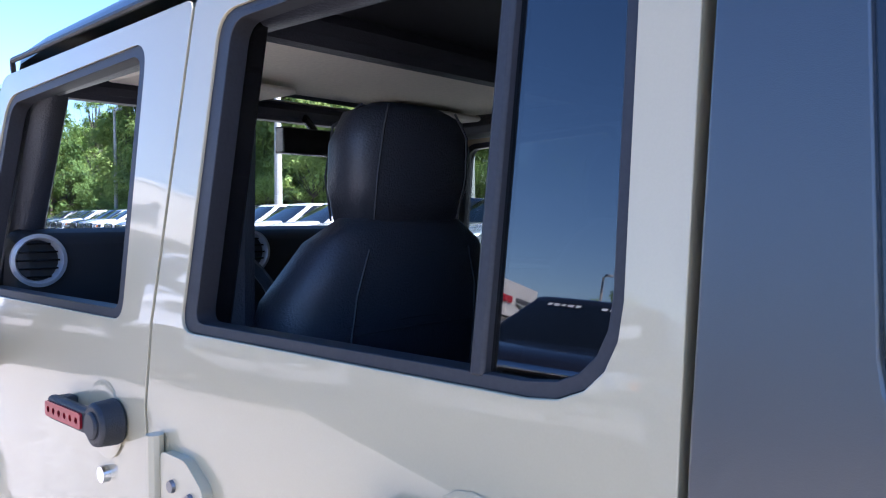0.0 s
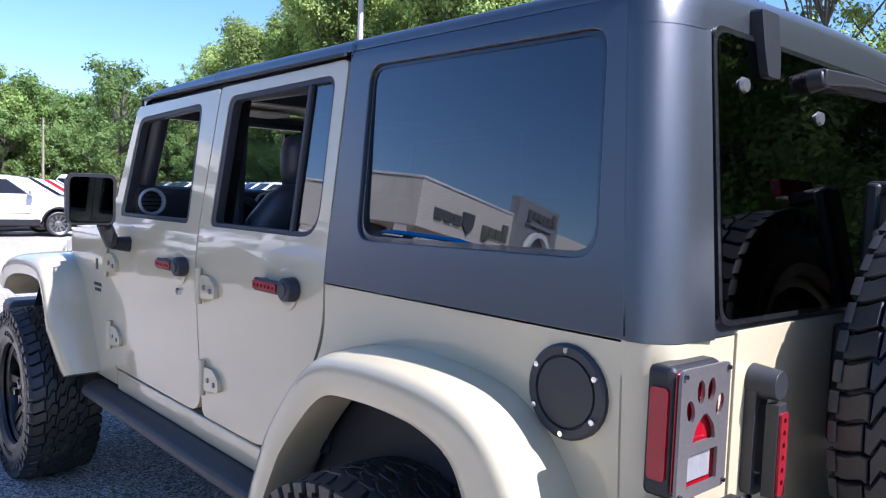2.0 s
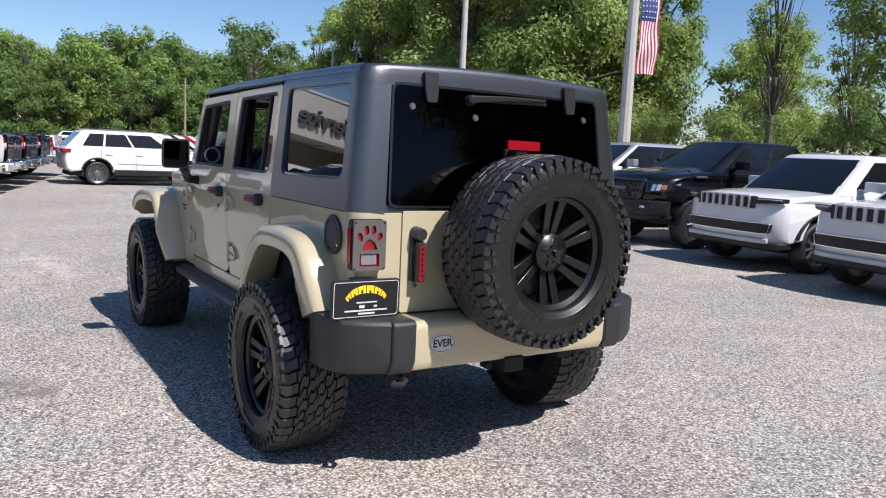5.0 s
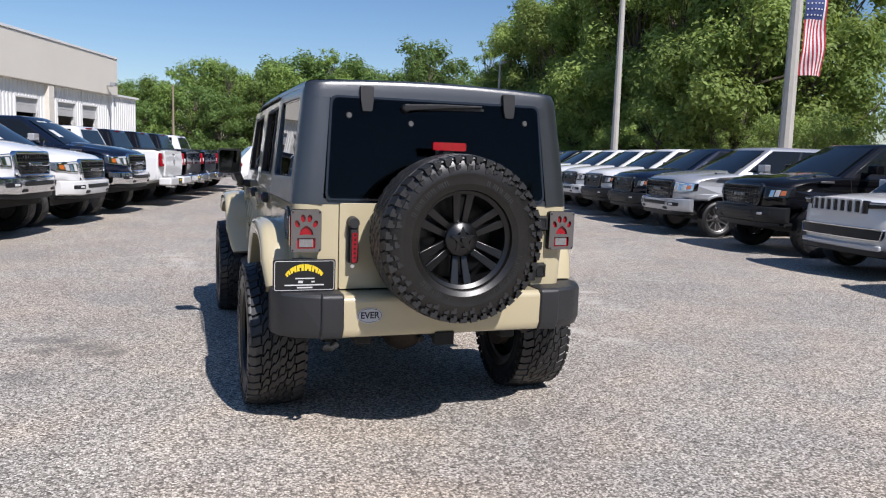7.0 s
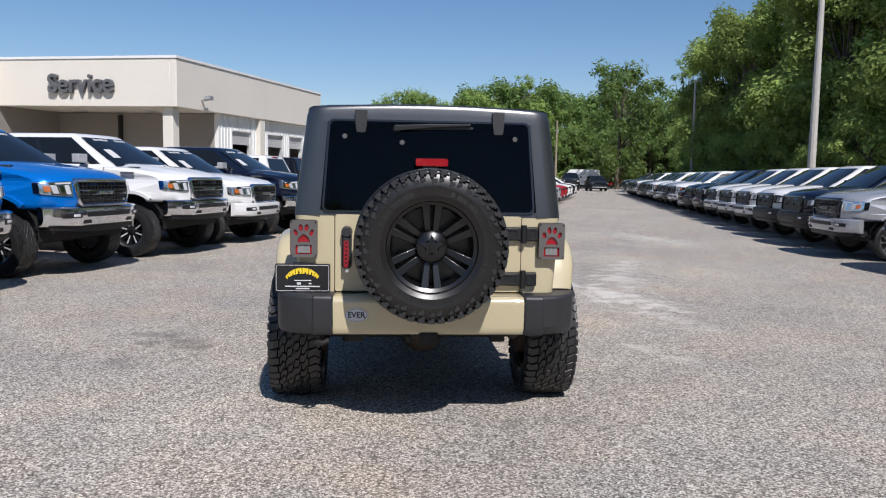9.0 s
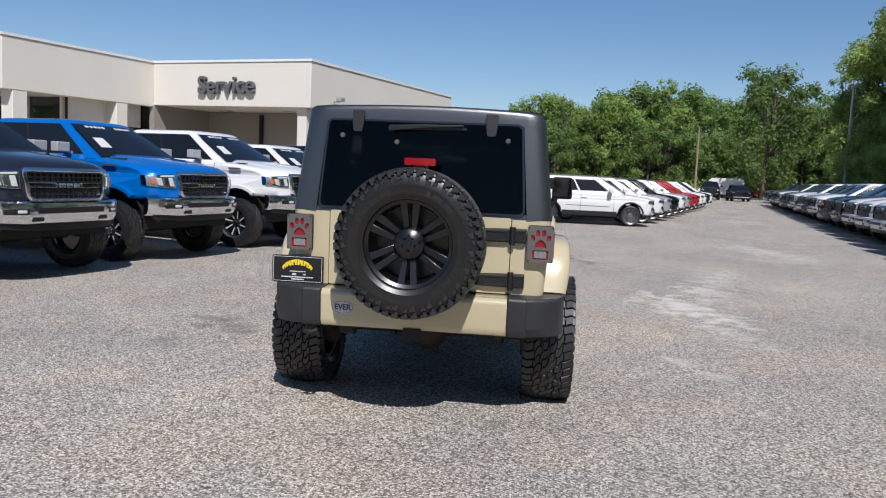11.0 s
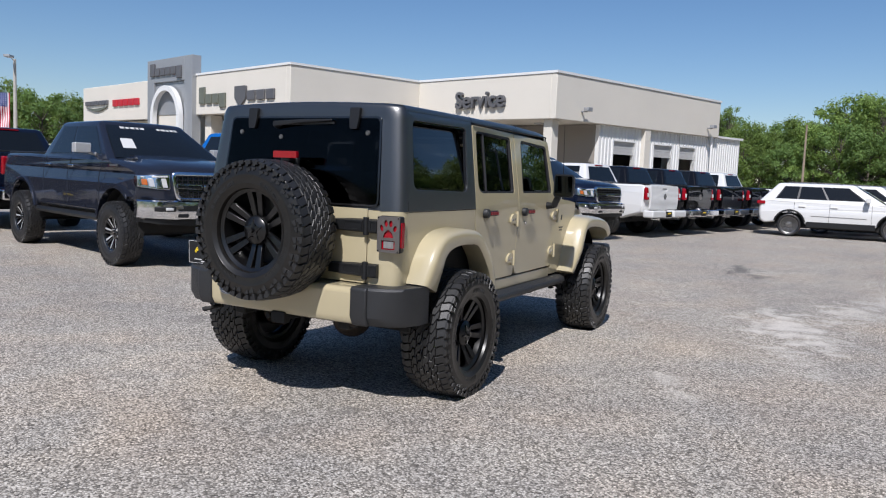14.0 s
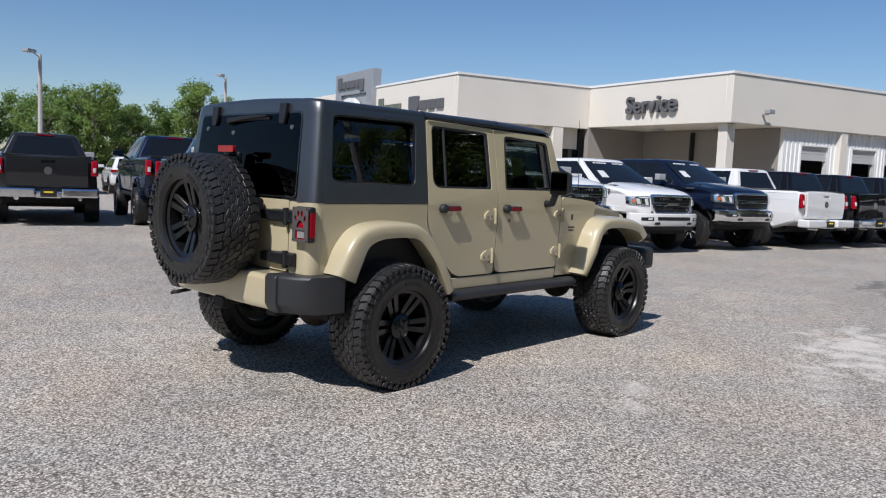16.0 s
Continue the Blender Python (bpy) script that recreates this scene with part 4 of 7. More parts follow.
    if MESHES[key][4]:
        count = 6 if style == "split" else 8 if style == "lift" else 10
        for k in range(1 if joined else count):
            o = new("spoke", MESHES[key][4])
            o.parent = w
            o.matrix_basis = pose(0, 0, 0, 0, k * 360 / count, 0)
            if detail:
                md = o.modifiers.new("bevel", "BEVEL")
                md.width, md.segments, md.limit_method = 0.004, 2, "ANGLE"
    return w


def arch(cx, r, z0, a0=12, n=9, a1=None):
    """Points of a wheel arch from its front foot over to its rear foot."""
    turns = [radians(a0 + ((180 - a0 if a1 is None else a1) - a0) * k / n) for k in range(n + 1)]
    return [(cx + r * math.cos(a), z0 + r * math.sin(a)) for a in turns]


def pane(parent, name, c, mat, f0, f1, t0, t1, out, thick=0.012, label=""):
    """A pane on a four-cornered cabin face: c are its corners (low front, low rear, high rear, high front)."""
    bm = bmesh.new()
    c = [Vector(p) for p in c]
    nrm = (c[1] - c[0]).cross(c[3] - c[0]).normalized() * out
    def at(f, t):
        return c[0].lerp(c[1], f).lerp(c[3].lerp(c[2], f), t)
    q = [at(f0, t0), at(f1, t0), at(f1, t1), at(f0, t1)]
    q = [Vector(p) for p in q]
    a = [bm.verts.new(p + nrm * thick * 0.6) for p in q]
    b = [bm.verts.new(p - nrm * thick * 0.4) for p in q]
    bm.faces.new(a)
    bm.faces.new(b[::-1])
    for k in range(4):
        bm.faces.new((a[k], b[k], b[(k + 1) % 4], a[(k + 1) % 4]))
    return part(name, bm, mat, parent, label, bevel=0.004)


def bulge(nose, a):
    """How far the nose falls back at a share a of its half width."""
    return nose[0] * a ** 2 + nose[1] * a ** 6 if isinstance(nose, tuple) else nose * a ** 3


def dense(pts, step=0.07):
    """A closed outline with points added along its long edges."""
    out = []
    for p, q in zip(pts, pts[1:] + pts[:1]):
        n = max(1, int(math.hypot(q[0] - p[0], q[1] - p[1]) / step))
        out += [(p[0] + (q[0] - p[0]) * k / n, p[1] + (q[1] - p[1]) * k / n) for k in range(n)]
    return out


def plate(bm, at, y0, y1, lo, hi, out, thick, n=10):
    """A panel on the nose between the heights lo(y) and hi(y)."""
    rings = []
    for k in range(n + 1):
        y = y0 + (y1 - y0) * k / n
        a, b = lo(y), hi(y)
        rings.append([at(y, a, out), at(y, (a + b) / 2, out + 0.002), at(y, b, out), at(y, b, out - thick), at(y, a, out - thick)])
    loft(bm, rings, caps=True)


def bead(bm, at, pts, half, out, thick):
    """A closed moulding that runs along an outline on the nose."""
    rings = []
    m = len(pts)
    for k, p in enumerate(pts):
        d = Vector(pts[(k + 1) % m]) - Vector(pts[k - 1])
        d.normalize()
        n = Vector((-d.y, d.x)) * half
        a, b = Vector(p) + n, Vector(p) - n
        a2, b2 = Vector(p) + n * 0.6, Vector(p) - n * 0.6
        rings.append([at(a.x, a.y, out - thick), at(a.x, a.y, out - 0.008), at(a2.x, a2.y, out), at(b2.x, b2.y, out), at(b.x, b.y, out - 0.008), at(b.x, b.y, out - thick)])
    loft(bm, rings + rings[:1])


def strip(bm, nose, w, base, y0, y1, z0, z1, out=0.015, thick=0.05, n=10, taper=None):
    """A band across the nose that follows its curve in plan."""
    rings = []
    for k in range(n + 1):
        y = y0 + (y1 - y0) * k / n
        x = base - bulge(nose, abs(y) / w) + out
        a, b = (z0, z1) if taper is None else taper(k / n, z0, z1)
        rings.append([(x, y, a), (x, y, b), (x - thick, y, b), (x - thick, y, a)])
    loft(bm, rings, caps=True)


def car_body(sil, w, wb, belt, nose, crown):
    """A body skinned over side outlines at several widths, so that nose, tail and shoulders are rounded."""
    bm = bmesh.new()
    pts = [Vector(p) for p in sil]
    n = len(pts)
    area = sum(pts[k].x * pts[(k + 1) % n].y - pts[(k + 1) % n].x * pts[k].y for k in range(n))
    sign = 1 if area > 0 else -1

    def inset(d):
        out = []
        for k in range(n):
            e1, e2 = (pts[k] - pts[k - 1]).normalized(), (pts[(k + 1) % n] - pts[k]).normalized()
            nrm = Vector((-(e1 + e2).y, (e1 + e2).x)) * sign
            out.append(pts[k] + nrm.normalized() * d if nrm.length > 1e-6 else pts[k])
        return out

    def shaped(p, f):
        x, z = p
        a = abs(f)
        front, back = max(0, min(1, (x - 0.1) / 0.75)), max(0, min(1, (-x - wb - 0.35) / 0.75))
        up = max(0, min(1, (z - belt + 0.30) / 0.25))
        y = w * f * (1 - 0.05 * front ** 2 - 0.03 * back ** 2 - 0.058 * up - 0.03 * max(0, min(1, (0.72 - z) / 0.3)))
        flat = 1 - a * a if not isinstance(nose, tuple) else (1 - a * a) * 0.5 + 0.5 * max(0, min(1, (0.74 - a) / 0.16))
        return (x - bulge(nose, a) * front + 0.10 * a ** 3 * back, y, z + crown * flat * up * (1 if x > -0.7 else 0.3))
    stations = ((1.0, 0.05), (0.985, 0.022), (0.955, 0.004), (0.88, 0), (0.76, 0), (0.66, 0), (0.57, 0), (0.25, 0))
    order = [(f, d) for f, d in stations] + [(-f, d) for f, d in stations[::-1]]
    vr = loft(bm, [[shaped(p, f) for p in inset(d)] for f, d in order], closed=True)
    import mathutils
    tri = mathutils.geometry.tessellate_polygon([[Vector((q.x, q.y, 0)) for q in inset(0.05)]])
    for ring in (vr[0], vr[-1]):
        for t in tri:
            try:
                bm.faces.new([ring[q] for q in t])
            except ValueError:
                pass
    return bm


def vehicle(kind, color, label, group, lift=0.0, R=0.40, trim="chrome", style="lift", near=True, sticker=False):
    """A pickup or an estate-bodied SUV with panes, lights, grille, bumpers, mirrors and wheels."""
    pickup = kind == "pickup"
    big = kind == "big_suv"
    t = thing("pickup_truck" if pickup else "parked_suv", label, "pickup truck" if pickup else "car", group)
    body = PAINTS[color]
    bumper = {"chrome": CHROME, "black": PLASTIC, "body": body}[trim]
    L = lift
    if pickup:
        wb, w, belt, roof, nose, crown = 3.75, 1.03, 1.39 + L, 1.975 + L, (0.10, 0.24), 0.075
        low = 0.58 + L
        top = [(0.86, 0.775 + L), (0.92, 0.82 + L), (0.93, 0.92 + L), (0.920, 1.12 + L), (0.88, 1.195 + L), (0.77, 1.245 + L), (0.45, 1.295 + L), (0.0, 1.34 + L), (-0.45, 1.375 + L), (-0.62, 1.39 + L), (-1.6, 1.395 + L), (-3.0, 1.40 + L), (-3.06, 1.405 + L), (-3.6, 1.415 + L), (-4.85, 1.42 + L), (-4.98, 1.39 + L), (-5.02, 1.2 + L), (-5.0, 0.85 + L), (-4.96, 0.66 + L), (-4.8, 0.60 + L)]
        cab0, cab1 = (-0.38, -3.05), (-1.40, -2.80)
        wtop = 0.68
        doors = ((0.075, 0.50), (0.53, 0.87))
        archr = R + (0.115 if lift > 0.1 else 0.075)
    elif big:
        wb, w, belt, roof, nose, crown = 3.1, 1.02, 1.20, 1.80, (0.07, 0.20), 0.03
        low = 0.42
        top = [(0.86, low), (0.93, 0.52), (0.95, 0.75), (0.945, 0.98), (0.92, 1.055), (0.84, 1.095), (0.4, 1.135), (0.0, 1.165), (-0.4, 1.185), (-0.6, 1.195), (-2.0, 1.21), (-4.0, 1.23), (-4.15, 1.18), (-4.2, 0.92), (-4.18, 0.6), (-4.1, 0.46), (-3.9, low)]
        cab0, cab1 = (-0.35, -4.13), (-1.2, -3.98)
        wtop = 0.76
        doors = ((0.08, 0.40), (0.425, 0.66), (0.685, 0.93))
        archr = R + 0.065
    else:
        wb, w, belt, roof, nose, crown = 2.91, 0.97, 1.12, 1.70, 0.22, 0.05
        low = 0.40
        top = [(0.82, low), (0.88, 0.50), (0.90, 0.70), (0.875, 0.88), (0.82, 0.945), (0.70, 0.985), (0.35, 1.03), (-0.1, 1.075), (-0.45, 1.105), (-0.6, 1.12), (-2.0, 1.14), (-3.5, 1.17), (-3.78, 1.15), (-3.87, 1.02), (-3.90, 0.75), (-3.86, 0.5), (-3.7, low)]
        cab0, cab1 = (-0.22, -3.84), (-1.18, -3.28)
        wtop = 0.66
        doors = ((0.12, 0.42), (0.44, 0.68), (0.70, 0.875))
        archr = R + 0.07
    az = R + (0.085 if lift > 0.1 else 0.015)                  # height of the arch's middle
    foot = math.degrees(math.asin(min(0.9, (0.775 + L - az) / archr))) if pickup else 8
    fa, ra = arch(0, archr, az, foot, 12, 172), arch(-wb, archr, az, 8, 12)
    outline = top + [p for p in ra[::-1]] + [(-wb + archr + 0.06, low - 0.02), (-archr - 0.06, low - 0.02)] + fa[::-1]
    bm = car_body(outline, w, wb, belt, nose, crown)
    shell = part("body", bm, body, t, sharp=42).data
    flat_edges, other = set(), set()
    for f in shell.polygons:                                   # flat flanks keep their own normal
        (flat_edges if abs(f.normal.y) > 0.97 and abs(f.center.y) > w * 0.9 and len(f.vertices) == 3 else other).update(f.edge_keys)
    edges = {tuple(sorted(e.vertices)): e for e in shell.edges}
    for key in flat_edges & other:
        edges[tuple(sorted(key))].use_edge_sharp = True
    # cabin: rings of a rounded plan, drawn in towards the roof
    def ring_at(z, k, extra=0.0):
        x0, x1 = cab0[0] + (cab1[0] - cab0[0]) * k - extra, cab0[1] + (cab1[1] - cab0[1]) * k + extra
        yy = w * 0.934 + (wtop - w * 0.934) * k - extra
        return [(a, b, z) for a, b in rounded([(x0 + 0.10 * (1 - abs(q) ** 3), -yy * q) for q in (-0.9, -0.75, -0.55, -0.3, 0, 0.3, 0.55, 0.75, 0.9, 1.0)] + [(x1, -yy), (x1, yy), (x0, yy)], [0] * 9 + [0.05, 0.10, 0.10, 0.05], 4)]
    h = roof - belt + 0.03
    bm = bmesh.new()
    rings = [ring_at(belt - 0.03 + h * k, k) for k in (0, 0.3, 0.6, 0.86)]
    for dk, ex in ((0.93, 0.012), (0.975, 0.045), (1.0, 0.12), (1.015, 0.3)):
        rings.append(ring_at(belt - 0.03 + h * dk, 0.86 + (dk - 0.86) * 0.5, ex))
    loft(bm, rings, caps=True)
    part("cabin", bm, body, t, sharp=50)
    A = [(cab0[0], -w * 0.934, belt - 0.03), (cab0[1], -w * 0.934, belt - 0.03), (cab0[1], w * 0.934, belt - 0.03), (cab0[0], w * 0.934, belt - 0.03)]
    T = [(cab1[0], -wtop, roof), (cab1[1], -wtop, roof), (cab1[1], wtop, roof), (cab1[0], wtop, roof)]
    for s in (0, 1):
        c = (A[0], A[1], T[1], T[0]) if s == 0 else (A[3], A[2], T[2], T[3])
        pane(t, "window_surround", c, GLOSSBLACK, doors[0][0] - 0.012, doors[-1][1] + 0.012, 0.09 if pickup else 0.17, 0.87 if pickup else 0.84, 1 if s == 0 else -1, 0.008)
        for f0, f1 in doors:
            pane(t, "side_window", c, DARKGLASS, f0, f1, 0.115 if pickup else 0.19, 0.85 if pickup else 0.82, 1 if s == 0 else -1, 0.02)
    W4 = (A[3], A[0], T[0], T[3])
    c4 = [Vector(p) for p in W4]
    wn_ = (c4[3] - c4[0]).cross(c4[1] - c4[0]).normalized()

    def on_screen(f, k, out):
        p = c4[0].lerp(c4[1], f).lerp(c4[3].lerp(c4[2], f), k)
        return p + wn_ * (out + 0.012 * math.sin(math.pi * k)) + Vector((0.10 * max(0, 1 - abs(2 * f - 1) ** 3), 0, 0))

    def screen_pane(name, mat, f0, f1, k0, k1, out, label="", cols=10, rows=4):
        bm = bmesh.new()
        loft(bm, [[on_screen(f0 + (f1 - f0) * q / cols, k0 + (k1 - k0) * r / rows, out) for q in range(cols + 1)] for r in range(rows + 1)], closed=False)
        loft(bm, [[on_screen(f0 + (f1 - f0) * q / cols, k0 + (k1 - k0) * r / rows, out - 0.02) for q in range(cols + 1)] for r in range(rows + 1)], closed=False)
        part(name, bm, mat, t, label)
    screen_pane("windscreen", DARKGLASS, 0.05, 0.95, 0.03, 0.86, 0.012)
    pane(t, "rear_window", (A[2], A[1], T[1], T[2]), DARKGLASS, 0.10, 0.90, 0.16, 0.86, -1, 0.016)
    if sticker:
        screen_pane("price_sheet", WHITE, 0.755, 0.865, 0.26, 0.50, 0.016, "white paper price sheet", 2, 2)
        bars = ((0.17, 0.035), (0.215, 0.05), (0.275, 0.03), (0.315, 0.055), (0.38, 0.04), (0.56, 0.05), (0.62, 0.035), (0.665, 0.05), (0.725, 0.04), (0.775, 0.05))
        for a, b in bars:
            screen_pane("windscreen_lettering", WHITE, a, a + b * 0.86, 0.770, 0.822, 0.015, "", 1, 1)
    bm = bmesh.new()
    for q in (0.2, 0.55):
        c4 = [Vector(p) for p in W4]
        a = c4[0].lerp(c4[1], q).lerp(c4[3].lerp(c4[2], q), 0.05)
        b = c4[0].lerp(c4[1], q + 0.3).lerp(c4[3].lerp(c4[2], q + 0.3), 0.09)
        tube(bm, a + Vector((0.12, 0, 0.01)), b + Vector((0.12, 0, 0.01)), 0.008, 0.006, 5)
    part("wipers", bm, PLASTIC, t)
    # nose
    if pickup:
        fr = CHROME if trim == "chrome" or (near and color == "white") else GLOSSBLACK

        def at(y, z, out=0.0):
            return (0.93 - bulge(nose, abs(y) / (0.965 * w)) + out - 0.16 * max(0, z - 1.0 - L) - 0.10 * max(0, 0.80 + L - z), y, z)

        gm = 1.005 + L
        bm = bmesh.new()
        plate(bm, at, -0.575, 0.575, lambda y: gm - 0.185, lambda y: gm + 0.185, 0.004, 0.06, 16)
        grille = part("grille", bm, GLOSSBLACK if near else PLASTIC, t)
        bm = bmesh.new()
        bead(bm, at, dense(rounded([(-0.55, gm - 0.185), (0.55, gm - 0.185), (0.60, gm + 0.185), (-0.60, gm + 0.185)], [0.10, 0.10, 0.07, 0.07], 4)), 0.026, 0.042, 0.06)
        part("grille_frame", bm, fr, grille)
        for s in (-1, 1):
            bm = bmesh.new()
            bead(bm, at, dense(rounded([(s * 0.19, gm - 0.028), (s * 0.55, gm - 0.022), (s * 0.56, gm + 0.030), (s * 0.19, gm + 0.028)], 0.02, 3)), 0.007, 0.034, 0.03)
            part("grille_bar", bm, fr, grille)
        if near:
            bm = bmesh.new()
            for k in range(7):
                zz = gm - 0.17 + k * 0.052
                strip(bm, nose, w * 0.965, 0.93, -0.56, 0.56, zz, zz + 0.012, 0.014, 0.02)
            for k in range(-7, 8):
                strip(bm, nose, w * 0.965, 0.93, k * 0.078 - 0.006, k * 0.078 + 0.006, gm - 0.175, gm + 0.175, 0.010, 0.02, n=1)
            part("grille_mesh", bm, PLASTIC, grille, kind="stuff")
            for k in range(3):
                bm = bmesh.new()
                y = -0.11 + k * 0.11
                plate(bm, at, y - 0.046, y + 0.046, lambda y: gm - 0.026, lambda y: gm + 0.030, 0.036, 0.03, 2)
                part("emblem", bm, fr if trim == "chrome" else STEEL, grille, bevel=0.006)
        for s in (-1, 1):
            def low_edge(y):
                return 0.955 + L + 0.035 * ((abs(y) - 0.62) / 0.36) ** 2

            def high_edge(y):
                return 1.175 + L - 0.025 * ((abs(y) - 0.62) / 0.36)

            def slanted(y0, y1, f0, f1, lean):
                """A facet between two shares of the lamp's height, its top leaning outwards."""
                return [[at(s * (y + lean * f), low_edge(y) + (high_edge(y) - low_edge(y)) * f, 0.024) for f in (f0, f1)] + [at(s * (y + lean * f), low_edge(y) + (high_edge(y) - low_edge(y)) * f, -0.01) for f in (f1, f0)] for y in (y0, (y0 + y1) / 2, y1)]
            bm = bmesh.new()
            plate(bm, at, s * 0.635, s * 0.985, low_edge, high_edge, 0.014, 0.10, 12)
            hl = part("headlight", bm, GLOSSBLACK if trim == "black" or not near else CHROME, t, bevel=0.008)
            clear = DARKGLASS if trim == "black" else WHITELENS
            for y0, y1, f0, f1, m2 in ((0.665, 0.725, 0.14, 0.74, clear), (0.738, 0.800, 0.14, 0.74, CHROME if near else STEEL), (0.814, 0.872, 0.14, 0.74, SATIN), (0.66, 0.955, 0.80, 0.93, clear)):
                bm = bmesh.new()
                loft(bm, slanted(y0, y1, f0, f1, 0.03 if f1 < 0.8 else 0), caps=True)
                part("lens", bm, m2, hl, bevel=0.006)
            bm = bmesh.new()
            loft(bm, slanted(0.892, 0.945, 0.22, 0.70, 0.012), caps=True)
            part("turn_signal", bm, AMBER, hl, bevel=0.006)

        def front(y, z, out=0.0):
            return (0.985 - bulge((0.08, 0.24), abs(y) / 1.03) + out, y, z)
        bm = bmesh.new()
        prof = ((-0.25, 0.815), (0.0, 0.812), (0.035, 0.792), (0.044, 0.70), (0.040, 0.62), (0.015, 0.555), (-0.04, 0.530), (-0.25, 0.530))
        ys = [-1.03 + 2.06 * k / 24 for k in range(25)]
        loft(bm, [[front(y, z + L - (0.05 * max(0, abs(y) - 0.45) if z < 0.6 else 0) + (0.04 * max(0, abs(y) - 0.6) / 0.4 if z < 0.6 else 0), max(o, -0.05) if abs(y) > 0.85 else o) for o, z in prof] for y in ys], caps=True)
        bp = part("front_bumper", bm, bumper, t, sharp=28)
        bm = bmesh.new()
        plate(bm, front, -0.50, 0.50, lambda y: 0.668 + L, lambda y: 0.742 + L, 0.050, 0.04, 10)
        part("bumper_intake", bm, PLASTIC, bp, bevel=0.006)
        for s in (-1, 1):
            bm = bmesh.new()
            plate(bm, front, s * 0.60, s * 0.87, lambda y: 0.655 + L, lambda y: 0.738 + L - 0.01 * abs(y), 0.050, 0.04, 6)
            fog = part("fog_lamp_bezel", bm, PLASTIC, bp, bevel=0.012)
            bm = bmesh.new()
            plate(bm, front, s * 0.64, s * 0.74, lambda y: 0.672 + L, lambda y: 0.712 + L, 0.058, 0.03, 3)
            part("fog_lamp", bm, WHITELENS, fog, bevel=0.008)
            bm = bmesh.new()
            plate(bm, front, s * 0.42, s * 0.57, lambda y: 0.575 + L, lambda y: 0.632 + L, 0.044, 0.04, 3)
            part("tow_hook_recess", bm, PLASTIC, bp, bevel=0.012)
        bm = bmesh.new()
        plate(bm, front, -0.95, 0.95, lambda y: 0.455 + L + 0.05 * abs(y) ** 3, lambda y: 0.545 + L, -0.03, 0.25, 14)
        part("air_dam", bm, PLASTIC, t)
        # bed and tail
        bm = bmesh.new()
        sheet(bm, rrect(-0.80, 0.80, 0.74 + L, 1.40 + L, 0.05), [rrect(-0.14, 0.14, 1.26 + L, 1.33 + L, 0.02)], put=lambda a, b: (-5.02 - 0.028 * math.sin(math.pi * (b - 0.74 - L) / 0.66), a, b), thick=0.05, cuts=[0.80 + L + 0.08 * k for k in range(8)], axis=0)
        tg = part("tailgate", bm, body, t, bevel=0.012)
        bm = bmesh.new()
        tube(bm, (-5.03, 0, 1.10 + L), (-5.05, 0, 1.10 + L), 0.10, 0.085, 8)
        part("tailgate_badge", bm, STEEL if near and color != "white" else GLOSSBLACK, tg)
        for s in (-1, 1):
            bm = bmesh.new()
            vs = box(bm, -5.035, -4.915, 0.86 if s > 0 else -1.010, 1.010 if s > 0 else -0.86, 1.00 + L, 1.35 + L)
            for v in vs:
                v.co.x += 0.05 * (v.co.z - 1.0 - L) / 0.35 if v.co.x < -5.0 else 0
            tail = part("tail_light", bm, REDLENS, t, bevel=0.03)
            bm = bmesh.new()
            box(bm, -5.038, -4.95, 0.90 if s > 0 else -0.965, 0.965 if s > 0 else -0.90, 1.08 + L, 1.19 + L)
            part("reversing_lamp", bm, WHITELENS, tail, bevel=0.008)
        bm = bmesh.new()
        for y0, y1 in ((-1.0, -0.25), (0.25, 1.0)):
            box(bm, -5.24, -4.92, y0, y1, 0.52 + L, 0.72 + L)
        box(bm, -5.19, -4.92, -0.26, 0.26, 0.50 + L, 0.66 + L)
        rb = part("rear_bumper", bm, bumper, t, bevel=0.04, segs=3)
        bm = bmesh.new()
        box(bm, -5.21, -5.17, -0.16, 0.16, 0.53 + L, 0.69 + L)
        npl = part("number_plate", bm, GLOSSBLACK, rb, bevel=0.005)
        bm = bmesh.new()
        box(bm, -5.214, -5.2, -0.09, 0.09, 0.62 + L, 0.655 + L)
        part("plate_print", bm, YELLOW, npl)
        for s in (-1, 1):
            bm = bmesh.new()
            tube(bm, (-5.0, s * 0.62, 0.50 + L), (-5.22, s * 0.62, 0.50 + L), 0.045, 0.05, 12)
            part("tailpipe", bm, CHROME, t)
        bm = bmesh.new()
        box(bm, -4.88, -3.12, -0.88, 0.88, 1.40 + L, 1.45 + L)
        part("bed_cover", bm, PLASTIC, t, bevel=0.01)
        bm = bmesh.new()
        strip(bm, 0.0, w, -2.72, -0.2, 0.2, roof - 0.055, roof - 0.03, -0.09, 0.03, 2)
        part("high_brake_lamp", bm, REDLENS, t)
        if near:
            for s in (-1, 1):
                bm = bmesh.new()
                box(bm, -0.22, -0.02, s * 0.72 - 0.05, s * 0.72 + 0.05, 1.342 + L, 1.385 + L)
                part("bonnet_vent", bm, GREYPLASTIC, t, bevel=0.012)
                bm = bmesh.new()
                box(bm, -0.20, 0.06, s * w * 0.99 - 0.01, s * w * 0.99 + 0.012, 1.255 + L, 1.29 + L)
                part("badge", bm, STEEL, t, bevel=0.004)
    else:
        zg = 1.03 if big else 0.86
        gh = 0.092 if big else 0.075
        base = 0.945 if big else 0.885
        bm = bmesh.new()
        strip(bm, nose, w, base, -0.58, 0.58, zg - gh, zg + gh, 0.008)
        grille = part("grille", bm, GLOSSBLACK, t, bevel=0.01)
